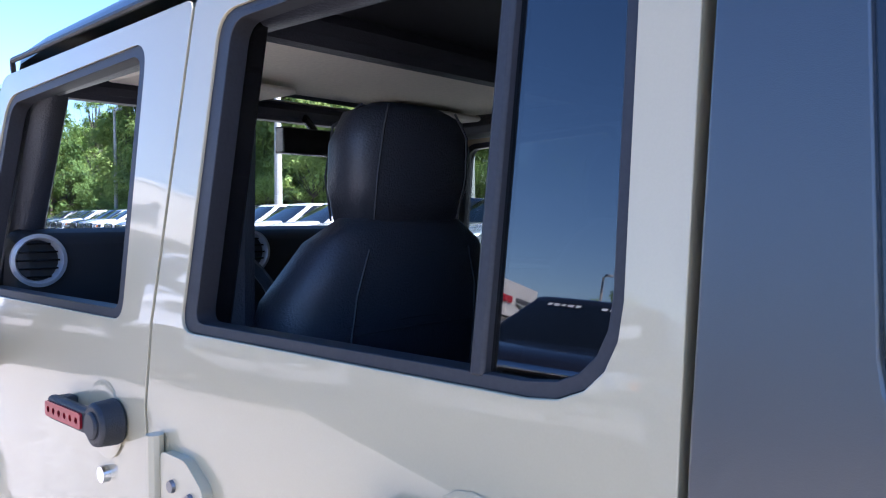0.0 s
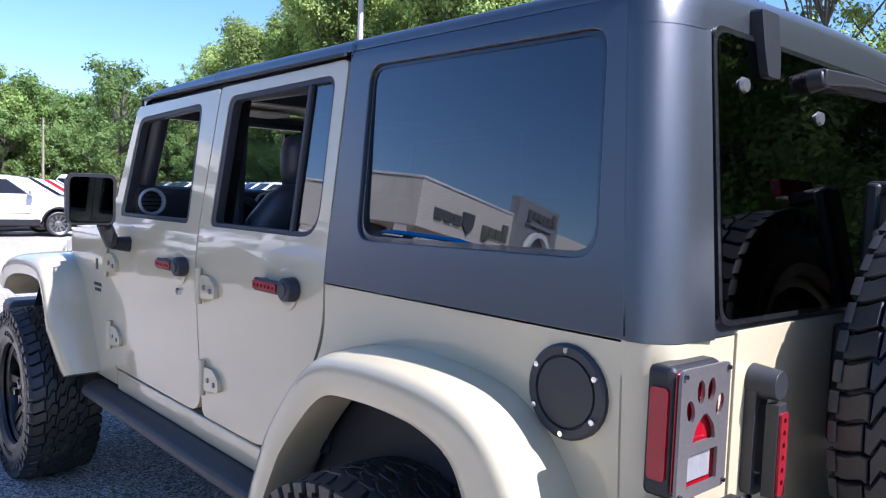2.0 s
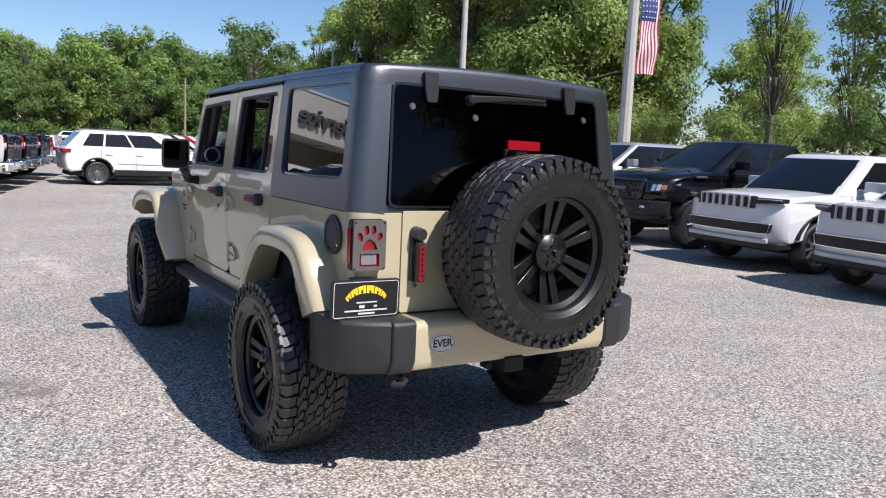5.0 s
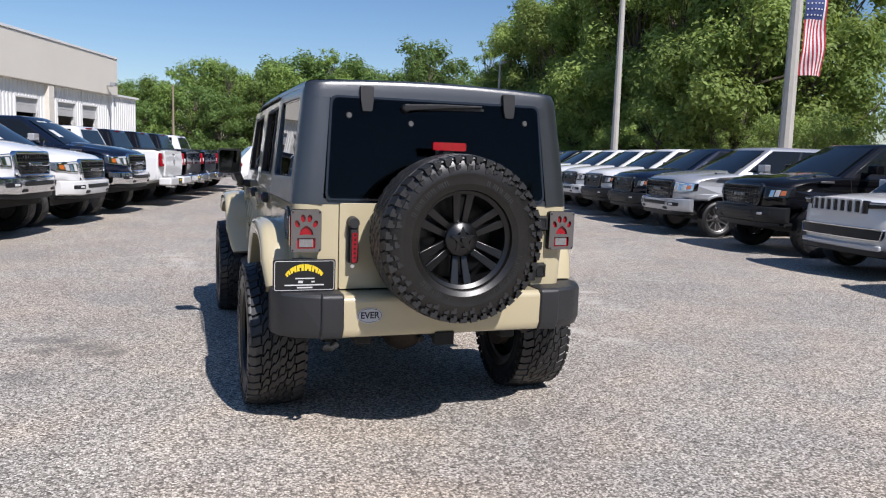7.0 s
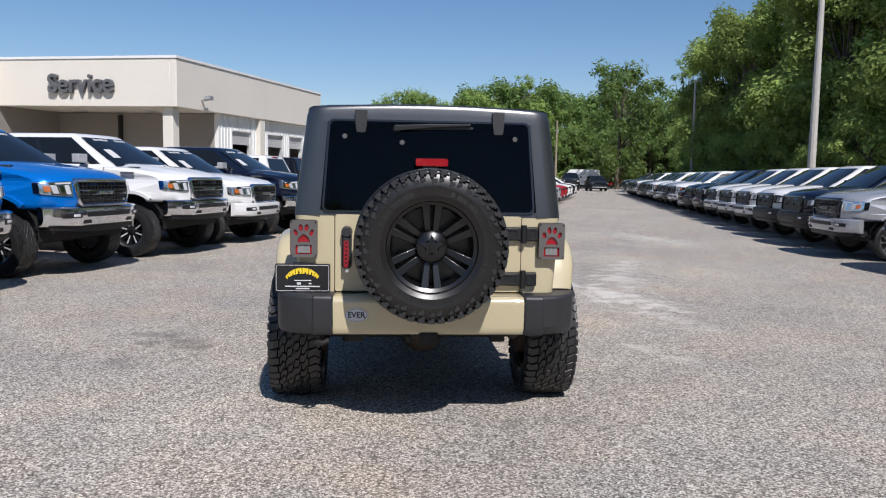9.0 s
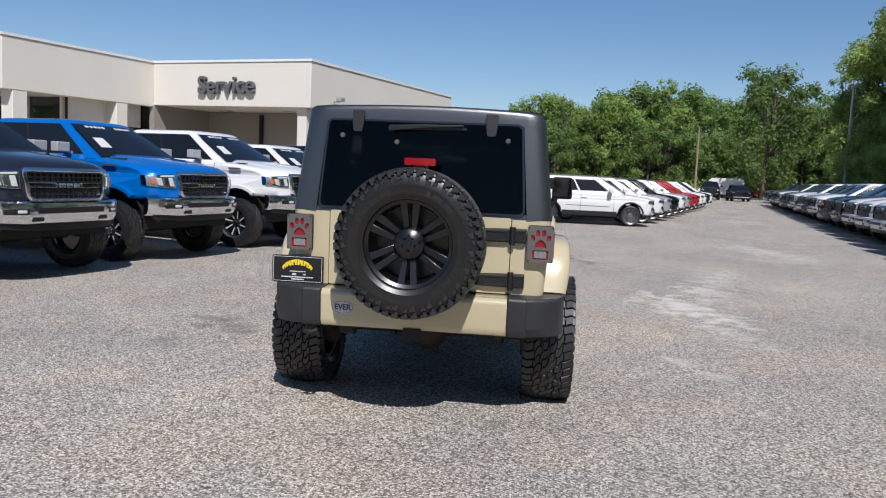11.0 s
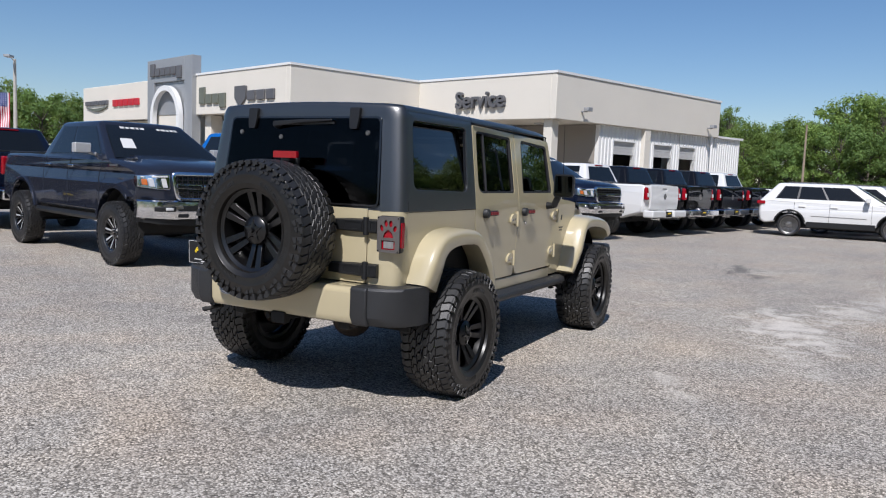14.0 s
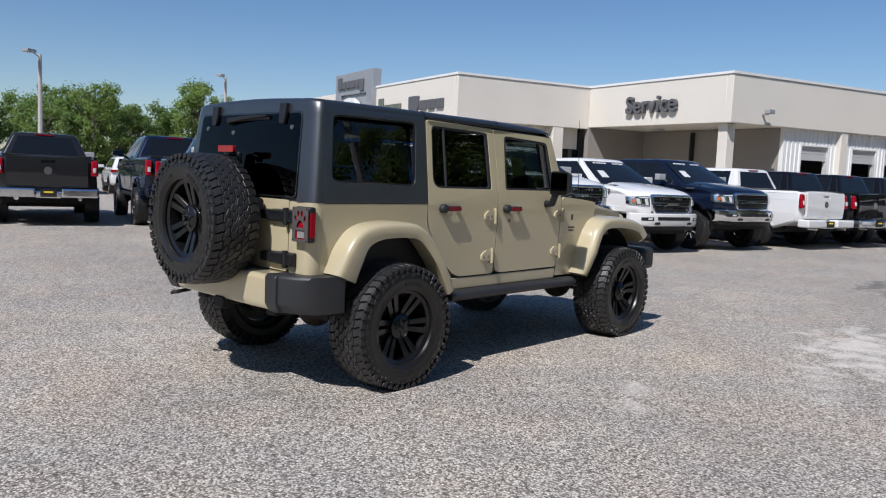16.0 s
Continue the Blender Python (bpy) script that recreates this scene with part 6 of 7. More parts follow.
for s in (-1, 1):
    left = s < 0
    # doors
    rd = side_part("rear_door", s, REAR_DOOR, [REAR_HOLE], TAN, label="tan rear door, window rolled down" if left else "tan rear door, window up", cuts=CUTS + (1.7,))
    side_part("window_seal", s, REAR_HOLE, [REAR_SEAL], SEAL, 0.03, -0.004, rd, "black rubber window seal", 0.004, ())
    bm = bmesh.new()
    sheet(bm, [(-0.569, 1.385), (-0.552, 1.385), (-0.545, 1.81), (-0.562, 1.81)], (), skin(s, -0.002), 0.03)
    part("window_divider", bm, SEAL, rd, bevel=0.004)
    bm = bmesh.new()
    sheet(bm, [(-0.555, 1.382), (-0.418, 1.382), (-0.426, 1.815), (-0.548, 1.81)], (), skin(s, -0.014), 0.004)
    part("quarter_glass", bm, BRIGHTPRIVACY if left else DIMPRIVACY, rd, "dark tinted fixed pane")
    fd = side_part("front_door", s, FRONT_DOOR, [FRONT_HOLE], TAN, label="tan front door, window rolled down" if left else "tan front door, window up", cuts=CUTS + (1.7,))
    side_part("window_seal", s, FRONT_HOLE, [FRONT_SEAL], SEAL, 0.03, -0.004, fd, "black rubber window seal", 0.004, ())
    if not left:
        bm = bmesh.new()
        sheet(bm, [(-1.055, 1.40), (-0.575, 1.40), (-0.567, 1.80), (-1.035, 1.79)], (), skin(s, -0.016), 0.004)
        part("door_glass", bm, DIMPRIVACY, rd, "dark tinted pane")
        bm = bmesh.new()
        sheet(bm, [(-1.92, 1.40), (-1.288, 1.40), (-1.29, 1.785), (-1.848, 1.765)], (), skin(s, -0.016), 0.004)
        # this pane's sheen is lowered too, to hold its reflection down
        part("door_glass", bm, glass("light tinted glass", (0.45, 0.50, 0.49), 0.0, 0.05), fd)
    for d, x0, x1 in ((rd, -1.15, -0.40), (fd, -2.0, -1.21)):
        bm = bmesh.new()
        box(bm, x0, x1, s * 0.70, s * 0.765, 0.76, 1.36)
        part("door_card", bm, DASH, d, bevel=0.02)
    handle(s, -0.582, 1.226, rd)
    handle(s, -1.334, 1.222, fd)
    for z in (1.168, 0.848):
        hinge(s, -1.06, z, rd)
        hinge(s, -2.01, z, fd)
    bm = bmesh.new()
    tube(bm, (-1.31, s * 0.80, 1.128), (-1.31, s * 0.815, 1.128), 0.014, 0.013, 14)
    part("lock", bm, CHROME, fd, "chrome door lock")
    # rear quarter of the tub
    quarter = rounded([(-0.352, 1.258), (0.60, 1.258), (0.60, 0.80), (0.50, 0.80), (0.47, 0.98), (0.36, 1.075), (-0.10, 1.075), (-0.28, 1.0), (-0.50, 0.66), (-0.62, 0.62), (-0.690, 0.685), (-0.488, 0.895), (-0.352, 1.115)], [0.0, 0, 0, 0, 0.05, 0.08, 0.08, 0.08, 0, 0, 0.10, 0.12, 0.12])
    side_part("quarter_panel", s, quarter, [], TAN, 0.03)
    sill = [(-2.06, 0.69), (-2.06, 0.60), (-0.60, 0.60), (-0.66, 0.69)]
    side_part("sill", s, sill, [], TAN, 0.05, -0.004)
    # tan jamb in the seal's dark colour, for the shade in the door gaps
    side_part("shaded_door_aperture", s, [(-2.06, 0.66), (-0.45, 0.66), (-0.34, 1.1), (-0.34, 1.36), (-2.06, 1.36)], [rounded([(-1.95, 0.8), (-1.3, 0.8), (-1.3, 1.34), (-1.95, 1.34)], 0.05), rounded([(-1.1, 0.8), (-0.72, 0.8), (-0.5, 1.1), (-0.5, 1.34), (-1.1, 1.34)], 0.05)], SEAL, 0.02, -0.04, bevel=0)
    # B pillar between the doors, and the rain channel
    side_part("pillar", s, [(-1.23, 1.30), (-1.10, 1.30), (-1.06, 1.86), (-1.20, 1.86)], [], GLOSSBLACK, 0.04, -0.045, bevel=0.004, cuts=())
    # front quarter, cowl side
    side_part("cowl_side", s, rounded([(-2.07, 0.62), (-2.07, 1.30), (-2.12, 1.325), (-2.46, 1.30), (-2.62, 1.28), (-2.62, 1.10), (-2.44, 0.98), (-2.34, 0.62)], [0, 0.02, 0.02, 0, 0, 0, 0.08, 0]), [], TAN, 0.03, -0.006)
    bm = bmesh.new()
    loft(bm, [[(-2.55, s * 0.775, z) for z in (0.95, 1.15, 1.28)], [(-2.8, s * 0.70, z) for z in (0.95, 1.13, 1.25)], [(-3.43, s * 0.60, z) for z in (0.95, 1.08, 1.17)]], closed=False)
    part("bonnet_side", bm, TAN, jeep)
    # flares
    swept_flare("rear_flare", s, [(0.535, 0.803), (0.463, 0.97), (0.368, 1.072), (0.22, 1.113), (-0.02, 1.117), (-0.205, 1.075), (-0.385, 0.89), (-0.545, 0.63)], 0.795, 0.950, taper=((0.0, 1.7), (0.25, 1.35), (0.45, 1.0), (0.8, 0.9), (1.0, 0.7)))
    swept_flare("front_flare", s, [(-2.315, 0.63), (-2.40, 0.88), (-2.50, 1.06), (-2.66, 1.128), (-3.0, 1.12), (-3.25, 1.07), (-3.37, 0.98), (-3.40, 0.91)], 0.60, 0.965)
    bm = bmesh.new()
    loft(bm, [[(0.53 * math.cos(math.pi * k / 14), s * y, 0.50 + 0.575 * math.sin(math.pi * k / 14)) for k in range(15)] for y in (0.40, 0.80)], closed=False)
    part("wheel_well", bm, UNDER, jeep)
    bm = bmesh.new()
    loft(bm, [[(-2.9 + 0.50 * math.cos(math.pi * k / 14), s * y, 0.50 + 0.55 * math.sin(math.pi * k / 14)) for k in range(15)] for y in (0.40, 0.80)], closed=False)
    part("wheel_well", bm, UNDER, jeep)
    # rock rail
    bm = bmesh.new()
    vs = loft(bm, [[(x, s * y, z) for y, z in ((0.74, 0.60), (0.80, 0.60), (0.845, 0.575), (0.85, 0.545), (0.82, 0.52), (0.74, 0.52))] for x in (-0.62, -2.30)], caps=True)
    part("rock_rail", bm, GREYPLASTIC, jeep, "black rock rail under the doors", bevel=0.01)
    # hardtop side with its window
    top_side = [(-0.352, 1.262), (seam_x(1.262), 1.262), (seam_x(1.883), 1.883), (-0.352, 1.883)]
    win = rounded([(-0.228, 1.384), (0.526, 1.398), (0.488, 1.830), (-0.258, 1.834)], [0.06, 0.06, 0.045, 0.045])
    hs = side_part("hardtop_side", s, top_side, [win], VINYL, 0.03, 0.003, bevel=0.012, cuts=(1.38, 1.62, 1.86))
    wi = rounded([(-0.216, 1.396), (0.513, 1.409), (0.477, 1.819), (-0.246, 1.823)], [0.055, 0.055, 0.04, 0.04])
    side_part("window_seal", s, win, [wi], GLOSSBLACK, 0.012, -0.006, hs, "", 0, (1.62,))
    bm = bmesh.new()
    tip = (1.4, 0.046) if s > 0 else (1.83, -0.008)           # each side's pane is tilted on purpose to steer what it reflects
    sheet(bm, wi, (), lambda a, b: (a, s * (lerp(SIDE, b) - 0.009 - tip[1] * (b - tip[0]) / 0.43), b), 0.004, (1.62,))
    part("side_glass", bm, BRIGHTPRIVACY if left else DIMPRIVACY, hs, "dark tinted hardtop window")
    # hardtop rear corner, turned from the side to the tailgate
    rings = []
    for z in (1.262, 1.30, 1.5, 1.7, 1.828):
        xr, ys = lerp(LEAN, z), lerp(SIDE, z) + 0.003
        rx = 0.062
        ring = [(seam_x(z), s * ys, z)]
        for k in range(7):
            a = math.pi / 2 * k / 6
            ring.append((xr - rx + rx * math.sin(a), s * (ys - 0.12 + 0.12 * math.cos(a)), z))
        yi = 0.653 - 0.078 * (z - 1.306)
        ring.append((xr + 0.004, s * yi, z))
        ring.append((xr - 0.03, s * (yi - 0.004), z))
        ring.append((xr - 0.06, s * (yi + 0.03), z))
        rings.append(ring)
    bm = bmesh.new()
    loft(bm, rings, closed=False)
    part("hardtop_corner", bm, VINYL, jeep, sharp=50)
    bm = bmesh.new()
    box(bm, -0.002, 0.0015, s * 0.80, s * 0.806, 1.27, 1.885)
    for v in bm.verts:
        v.co.x += seam_x(v.co.z)
        v.co.y = s * (lerp(SIDE, v.co.z) + (0.0 if abs(v.co.y) < 0.803 else 0.0042))
    part("hardtop_seam", bm, GLOSSBLACK, jeep)
    # rear corner of the tub
    rings = []
    for z in (0.80, 0.9, 1.05, 1.2, 1.262):
        ys = lerp(SIDE, z)
        ring = [(0.595, s * ys, z)]
        for k in range(6):
            a = math.pi / 2 * k / 5
            ring.append((0.680 - 0.065 + 0.065 * math.sin(a), s * (ys - 0.065 + 0.065 * math.cos(a)), z))
        ring += [(0.680, s * 0.569, z), (0.65, s * 0.567, z)]
        rings.append(ring)
    bm = bmesh.new()
    loft(bm, rings, closed=False)
    part("rear_corner_panel", bm, TAN, jeep, sharp=50)
    # tail light with a cut-out guard
    tl_y = 0.747
    bm = bmesh.new()
    box(bm, 0.66, 0.712, s * tl_y - 0.078, s * tl_y + 0.078, 1.012, 1.236)
    tl = part("tail_light", bm, PLASTIC, jeep, "square tail light behind a steel paw-print guard", bevel=0.012)
    bm = bmesh.new()
    box(bm, 0.66, 0.7165, s * tl_y - 0.07, s * tl_y + 0.07, 1.020, 1.228)
    part("lens", bm, REDLENS, tl, bevel=0.008)
    bm = bmesh.new()
    ys = s * (tl_y + 0.079)
    sheet(bm, rrect(0.672, 0.706, 1.044, 1.200, 0.008), (), lambda a, b: (a, ys + s * 0.004, b), 0.01)
    part("side_marker", bm, REDLENS, tl, "red side marker")

    def oval(cx, cz, rx, rz, tilt=0, n=14):
        return [(cx + rx * math.cos(q * math.tau / n) * math.cos(tilt) - rz * math.sin(q * math.tau / n) * math.sin(tilt), cz + rx * math.cos(q * math.tau / n) * math.sin(tilt) + rz * math.sin(q * math.tau / n) * math.cos(tilt)) for q in range(n)]
    cy = s * tl_y
    paw = [oval(cy - 0.047, 1.162, 0.012, 0.020, 0.35), oval(cy - 0.017, 1.191, 0.0125, 0.021, 0.1), oval(cy + 0.017, 1.191, 0.0125, 0.021, -0.1), oval(cy + 0.047, 1.162, 0.012, 0.020, -0.35),
           rounded([(cy - 0.038, 1.102), (cy - 0.018, 1.106), (cy + 0.018, 1.106), (cy + 0.038, 1.102), (cy + 0.03, 1.132), (cy, 1.157), (cy - 0.03, 1.132)], 0.014, 3)]
    bm = bmesh.new()
    sheet(bm, rrect(cy - 0.079, cy + 0.079, 1.014, 1.234, 0.015), paw + [rrect(cy - 0.048, cy + 0.048, 1.032, 1.088, 0.004)], lambda a, b: (0.728, a, b), 0.006, axis=0)
    part("lamp_guard", bm, GUNMETAL, tl, "dark steel guard with paw print")
    bm = bmesh.new()
    loft(bm, [[(0.7205 + 0.002 * (k % 2), cy - 0.036 + 0.004 * k, z) for k in range(19)] for z in (1.040, 1.084)], closed=False)
    part("reversing_lamp", bm, LAMPGREY, tl)
    for dy in (-0.070, 0.070):
        for dz in (1.024, 1.224):
            bm = bmesh.new()
            tube(bm, (0.728, cy + dy, dz), (0.733, cy + dy, dz), 0.005, 0.004, 8)
            part("screw", bm, GLOSSBLACK, tl)
    # mirror
    bm = bmesh.new()
    my = s * 0.975
    sheet(bm, rrect(my - 0.092, my + 0.092, 1.345, 1.545, 0.03), (), lambda a, b: (-1.755, a, b), -0.075, axis=0)
    for v in bm.verts:
        if v.co.x < -1.79:
            v.co.y = my + (v.co.y - my) * 0.86
            v.co.z = 1.445 + (v.co.z - 1.445) * 0.86
    mi = part("door_mirror", bm, PLASTIC, jeep, "black square door mirror", bevel=0.012, segs=3)
    # glass colour is darkened to hold a dark reflection
    bm = bmesh.new()
    sheet(bm, rrect(my - 0.079, my + 0.079, 1.360, 1.530, 0.02), (), lambda a, b: (-1.752, a, b), 0.004, axis=0)
    part("darkened_mirror_glass", bm, material("mirror", (0.05, 0.055, 0.06), 0.03, metal=1, vary=0.0), mi)
    bm = bmesh.new()
    tube(bm, (-1.80, s * 0.915, 1.352), (-1.81, s * 0.875, 1.262), 0.030, 0.030, 10)
    tube(bm, (-1.81, s * 0.885, 1.270), (-1.82, s * 0.79, 1.262), 0.024, 0.034, 12)
    part("mirror_arm", bm, PLASTIC, mi, bevel=0.004)
    # side badges as plain bars, a marker lamp
    for bx0, bx1, bz0, bz1 in ((-2.30, -2.20, 1.045, 1.06), (-2.29, -2.21, 1.02, 1.034), (-2.262, -2.236, 1.12, 1.17)):
        bm = bmesh.new()
        sheet(bm, [(bx0, bz0), (bx1, bz0), (bx1, bz1), (bx0, bz1)], (), skin(s, -0.004), 0.004)
        part("badge", bm, GREYPLASTIC, jeep)
    for wx in (0.0, -2.946):
        wheel(jeep, wx, s * 0.845, 0.425, 0.437, 0.330, 0.252, "split", s, True)

# fuel filler on the left side
bm = bmesh.new()
fx, fz, fy = 0.482, 1.146, lerp(SIDE, 1.15)
seg = 28
loft(bm, [[(fx + r * math.cos(k * math.tau / seg), -(fy + d), fz + r * math.sin(k * math.tau / seg)) for k in range(seg)] for r, d in ((0.091, -0.004), (0.091, 0.010), (0.086, 0.014), (0.071, 0.014), (0.069, 0.008), (0.067, 0.008), (0.065, 0.013), (0.0005, 0.016))])
fuel = part("fuel_filler", bm, GREYPLASTIC, jeep, "round black fuel filler ring and flap")
for k in range(6):
    a = k * math.tau / 6 + 0.5
    bm = bmesh.new()
    tube(bm, (fx + 0.079 * math.cos(a), -(fy + 0.012), fz + 0.079 * math.sin(a)), (fx + 0.079 * math.cos(a), -(fy + 0.019), fz + 0.079 * math.sin(a)), 0.0065, 0.0055, 10)
    part("bolt", bm, CHROME, fuel)

# roof, bonnet, screen
bm = bmesh.new()
rings = []
for x, dz, k in ((-1.925, -0.055, 0.95), (-1.915, -0.028, 0.965), (-1.88, -0.012, 0.975), (-1.75, -0.002, 0.98), (-1.2, 0.012, 0.99), (-0.36, 0.013, 1.0), (0.35, 0.012, 1.0), (0.555, 0.010, 1.0)):
    half = [(0.737, 1.871), (0.736, 1.886), (0.727, 1.899), (0.705, 1.909), (0.60, 1.918), (0.30, 1.928), (0, 1.932)]
    ring = [(x, -y * k, z + dz) for y, z in half] + [(x, y * k, z + dz) for y, z in half[-2::-1]]
    rings.append(ring)
loft(bm, rings, closed=False)
roof = part("hardtop_roof", bm, VINYL, jeep, "black hardtop roof panels", sharp=60)
for x in (-1.185, -0.352):
    bm = bmesh.new()
    rings = []
    for xx in (x - 0.004, x + 0.004):
        rings.append([(xx, -0.742, 1.862), (xx, -0.741, 1.898), (xx, -0.727, 1.918), (xx, -0.692, 1.934), (xx, 0, 1.951), (xx, 0.692, 1.934), (xx, 0.727, 1.918), (xx, 0.741, 1.898), (xx, 0.742, 1.862)])
    loft(bm, rings, closed=False)
    part("roof_seam", bm, GLOSSBLACK, roof)
for s in (-1, 1):
    bm = bmesh.new()
    pipe(bm, [(-1.93, s * 0.715, 1.83), (-1.90, s * 0.728, 1.868), (-1.2, s * 0.752, 1.868), (-0.37, s * 0.752, 1.876)], 0.006, 8)
    part("drip_rail", bm, PLASTIC, jeep)
bm = bmesh.new()
box(bm, -1.82, -1.225, -0.62, 0.62, 1.866, 1.882)
part("headliner", bm, LINER, jeep, "cream cloth headliner", bevel=0.005)
bm = bmesh.new()
box(bm, -1.20, 0.45, -0.68, 0.68, 1.878, 1.893)
part("roof_lining", bm, DASH, jeep, "black inner roof skin")
bm = bmesh.new()
loft(bm, [[(-2.10, -0.77, 1.31), (-2.10, 0, 1.335), (-2.10, 0.77, 1.31)], [(-2.3, -0.765, 1.30), (-2.3, 0, 1.34), (-2.3, 0.765, 1.30)], [(-2.60, -0.74, 1.27), (-2.6, -0.4, 1.315), (-2.60, 0.74, 1.27)][:1] + [(-2.6, 0, 1.325), (-2.6, 0.74, 1.27)], [(-3.1, -0.655, 1.22), (-3.1, 0, 1.275), (-3.1, 0.655, 1.22)], [(-3.4, -0.60, 1.165), (-3.4, 0, 1.22), (-3.4, 0.60, 1.165)], [(-3.46, -0.59, 1.10), (-3.46, 0, 1.14), (-3.46, 0.59, 1.10)]], closed=False)
part("bonnet", bm, TAN, jeep, "tan bonnet")
bm = bmesh.new()
sheet(bm, rounded([(-0.62, 0.72), (0.62, 0.72), (0.60, 1.15), (-0.60, 1.15)], 0.05), [rrect(-0.3 + 0.1 * k - 0.03, -0.3 + 0.1 * k + 0.03, 0.82, 1.06, 0.025) for k in range(7)], lambda a, b: (-3.46, a, b), -0.05, axis=0)
part("front_grille", bm, TAN, jeep, bevel=0.006)
bm = bmesh.new()
box(bm, -3.72, -3.5, -0.88, 0.88, 0.60, 0.82)
part("front_bumper", bm, GREYPLASTIC, jeep, bevel=0.04)


def screen_at(f, t, inset=0.0):
    z = 1.33 + (1.865 - 1.33) * t
    hw = 0.765 + (0.705 - 0.765) * t
    return (-2.12 + 0.20 * t + inset, f * hw, z)


bm = bmesh.new()
sheet(bm, rounded([(-1, 0), (1, 0), (1, 1), (-1, 1)], 0.06), [rounded([(-0.92, 0.1), (0.92, 0.1), (0.92, 0.9), (-0.92, 0.9)], 0.06)], lambda a, b: screen_at(a, b), -0.05, axis=0)
part("windscreen_frame", bm, TAN, jeep, bevel=0.008)
bm = bmesh.new()
sheet(bm, [(-0.93, 0.09), (0.93, 0.09), (0.93, 0.91), (-0.93, 0.91)], (), lambda a, b: screen_at(a, b, 0.02), -0.005, axis=0)
part("windscreen", bm, CLEAR, jeep).visible_shadow = False
cage = [([(-1.16, -0.66, 1.852), (-1.16, 0.66, 1.852)], 0.036), ([(-1.86, -0.66, 1.82), (-1.86, 0.66, 1.82)], 0.028)]
for s in (-1, 1):
    cage.append(([(-2.02, s * 0.70, 1.36), (-1.86, s * 0.665, 1.83), (-1.2, s * 0.66, 1.85), (-0.3, s * 0.64, 1.85), (0.3, s * 0.62, 1.82), (0.45, s * 0.62, 1.3)], 0.042))
    cage.append(([(-1.18, s * 0.66, 1.85), (-1.15, s * 0.69, 1.5), (-1.15, s * 0.70, 0.75)], 0.048))
for pts, r in cage:
    bm = bmesh.new()
    pipe(bm, pts, r, 10)
    part("roll_cage_tube", bm, LEATHER, jeep, "padded black roll cage tube")

# ---- rear of the car ----


def rear(off=0.0):
    return lambda a, b: (lerp(LEAN, b) + off, a, b)


bm = bmesh.new()
sheet(bm, rounded([(-0.564, 0.805), (0.564, 0.805), (0.564, 1.270), (-0.564, 1.270)], 0.012, 3), (), rear(), 0.06, axis=0)
part("tailgate", bm, TAN, jeep, "tan side-hinged tailgate", bevel=0.008)
bm = bmesh.new()
sheet(bm, rounded([(-0.632, 1.296), (0.632, 1.296), (0.598, 1.830), (-0.598, 1.830)], 0.035), (), rear(0.010), 0.006, axis=0, cuts=(1.5, 1.7))
rg = part("rear_glass", bm, LIFTGLASS, jeep, "dark tinted liftglass")
bm = bmesh.new()
sheet(bm, rounded([(-0.645, 1.284), (0.645, 1.284), (0.610, 1.842), (-0.610, 1.842)], 0.04), [rounded([(-0.622, 1.316), (0.622, 1.316), (0.590, 1.820), (-0.590, 1.820)], 0.03)], rear(0.008), 0.012, axis=0)
part("glass_border", bm, GLOSSBLACK, rg)
bm = bmesh.new()
band = []
for z, d, c in ((1.826, 0.0, 0), (1.860, 0.0, 0.3), (1.888, 0.001, 0.8), (1.901, 0.004, 1), (1.910, 0.011, 1), (1.914, 0.025, 1), (1.906, 0.10, 1)):
    xr, ys = lerp(LEAN, z) + 0.001 - d, lerp(SIDE, min(z, 1.885)) + 0.003 - d
    rx = 0.062
    half = [(min(seam_x(z), xr - rx - 0.004), ys)] + [(xr - rx + rx * math.sin(math.pi / 2 * k / 6), ys - 0.12 + 0.12 * math.cos(math.pi / 2 * k / 6)) for k in range(7)] + [(xr, 0.45), (xr, 0.22), (xr, 0.0)]
    half = [(min(a, xr), b, z + 0.026 * c * max(0, 1 - (b / 0.72) ** 2)) for a, b in half]
    band.append([(a, -b, h) for a, b, h in half] + [(a, b, h) for a, b, h in half[-2::-1]])
loft(bm, band, closed=False)
sheet(bm, [(-0.66, 1.264), (0.66, 1.264), (0.655, 1.294), (-0.655, 1.294)], (), rear(-0.004), 0.05, axis=0)
part("hardtop_header", bm, VINYL, jeep, sharp=40)
for y in (-0.415, 0.415):
    bm = bmesh.new()
    sheet(bm, rounded([(y - 0.026, 1.762), (y + 0.026, 1.762), (y + 0.034, 1.812), (y + 0.037, 1.896), (y - 0.037, 1.896), (y - 0.034, 1.812)], 0.008, 3), (), rear(0.028), 0.028, axis=0)
    box(bm, 0.56, 0.625, y - 0.032, y + 0.032, 1.868, 1.897)
    part("glass_hinge", bm, PLASTIC, jeep, "black liftglass hinge", bevel=0.006)
for y, z in ((-0.512, 1.737), (-0.168, 1.706), (0.518, 1.737)):
    bm = bmesh.new()
    x = lerp(LEAN, z)
    tube(bm, (x + 0.008, y, z), (x + 0.018, y, z), 0.017, 0.013, 14)
    part("glass_button", bm, STEEL, rg, "round glass fixing")
bm = bmesh.new()
x = lerp(LEAN, 1.79)
tube(bm, (x, -0.20, 1.783), (x + 0.045, -0.20, 1.790), 0.028, 0.022, 12)
loft(bm, [[(xx, y, z + h) for h in (-w, w)] + [(xx + 0.02, y, z + h) for h in (w, -w)] for xx, y, z, w in ((x + 0.03, -0.215, 1.790, 0.018), (x + 0.03, 0.0, 1.807, 0.012), (x + 0.018, 0.245, 1.816, 0.006))], caps=True)
wp = part("rear_wiper", bm, PLASTIC, jeep, "black rear wiper", bevel=0.004)
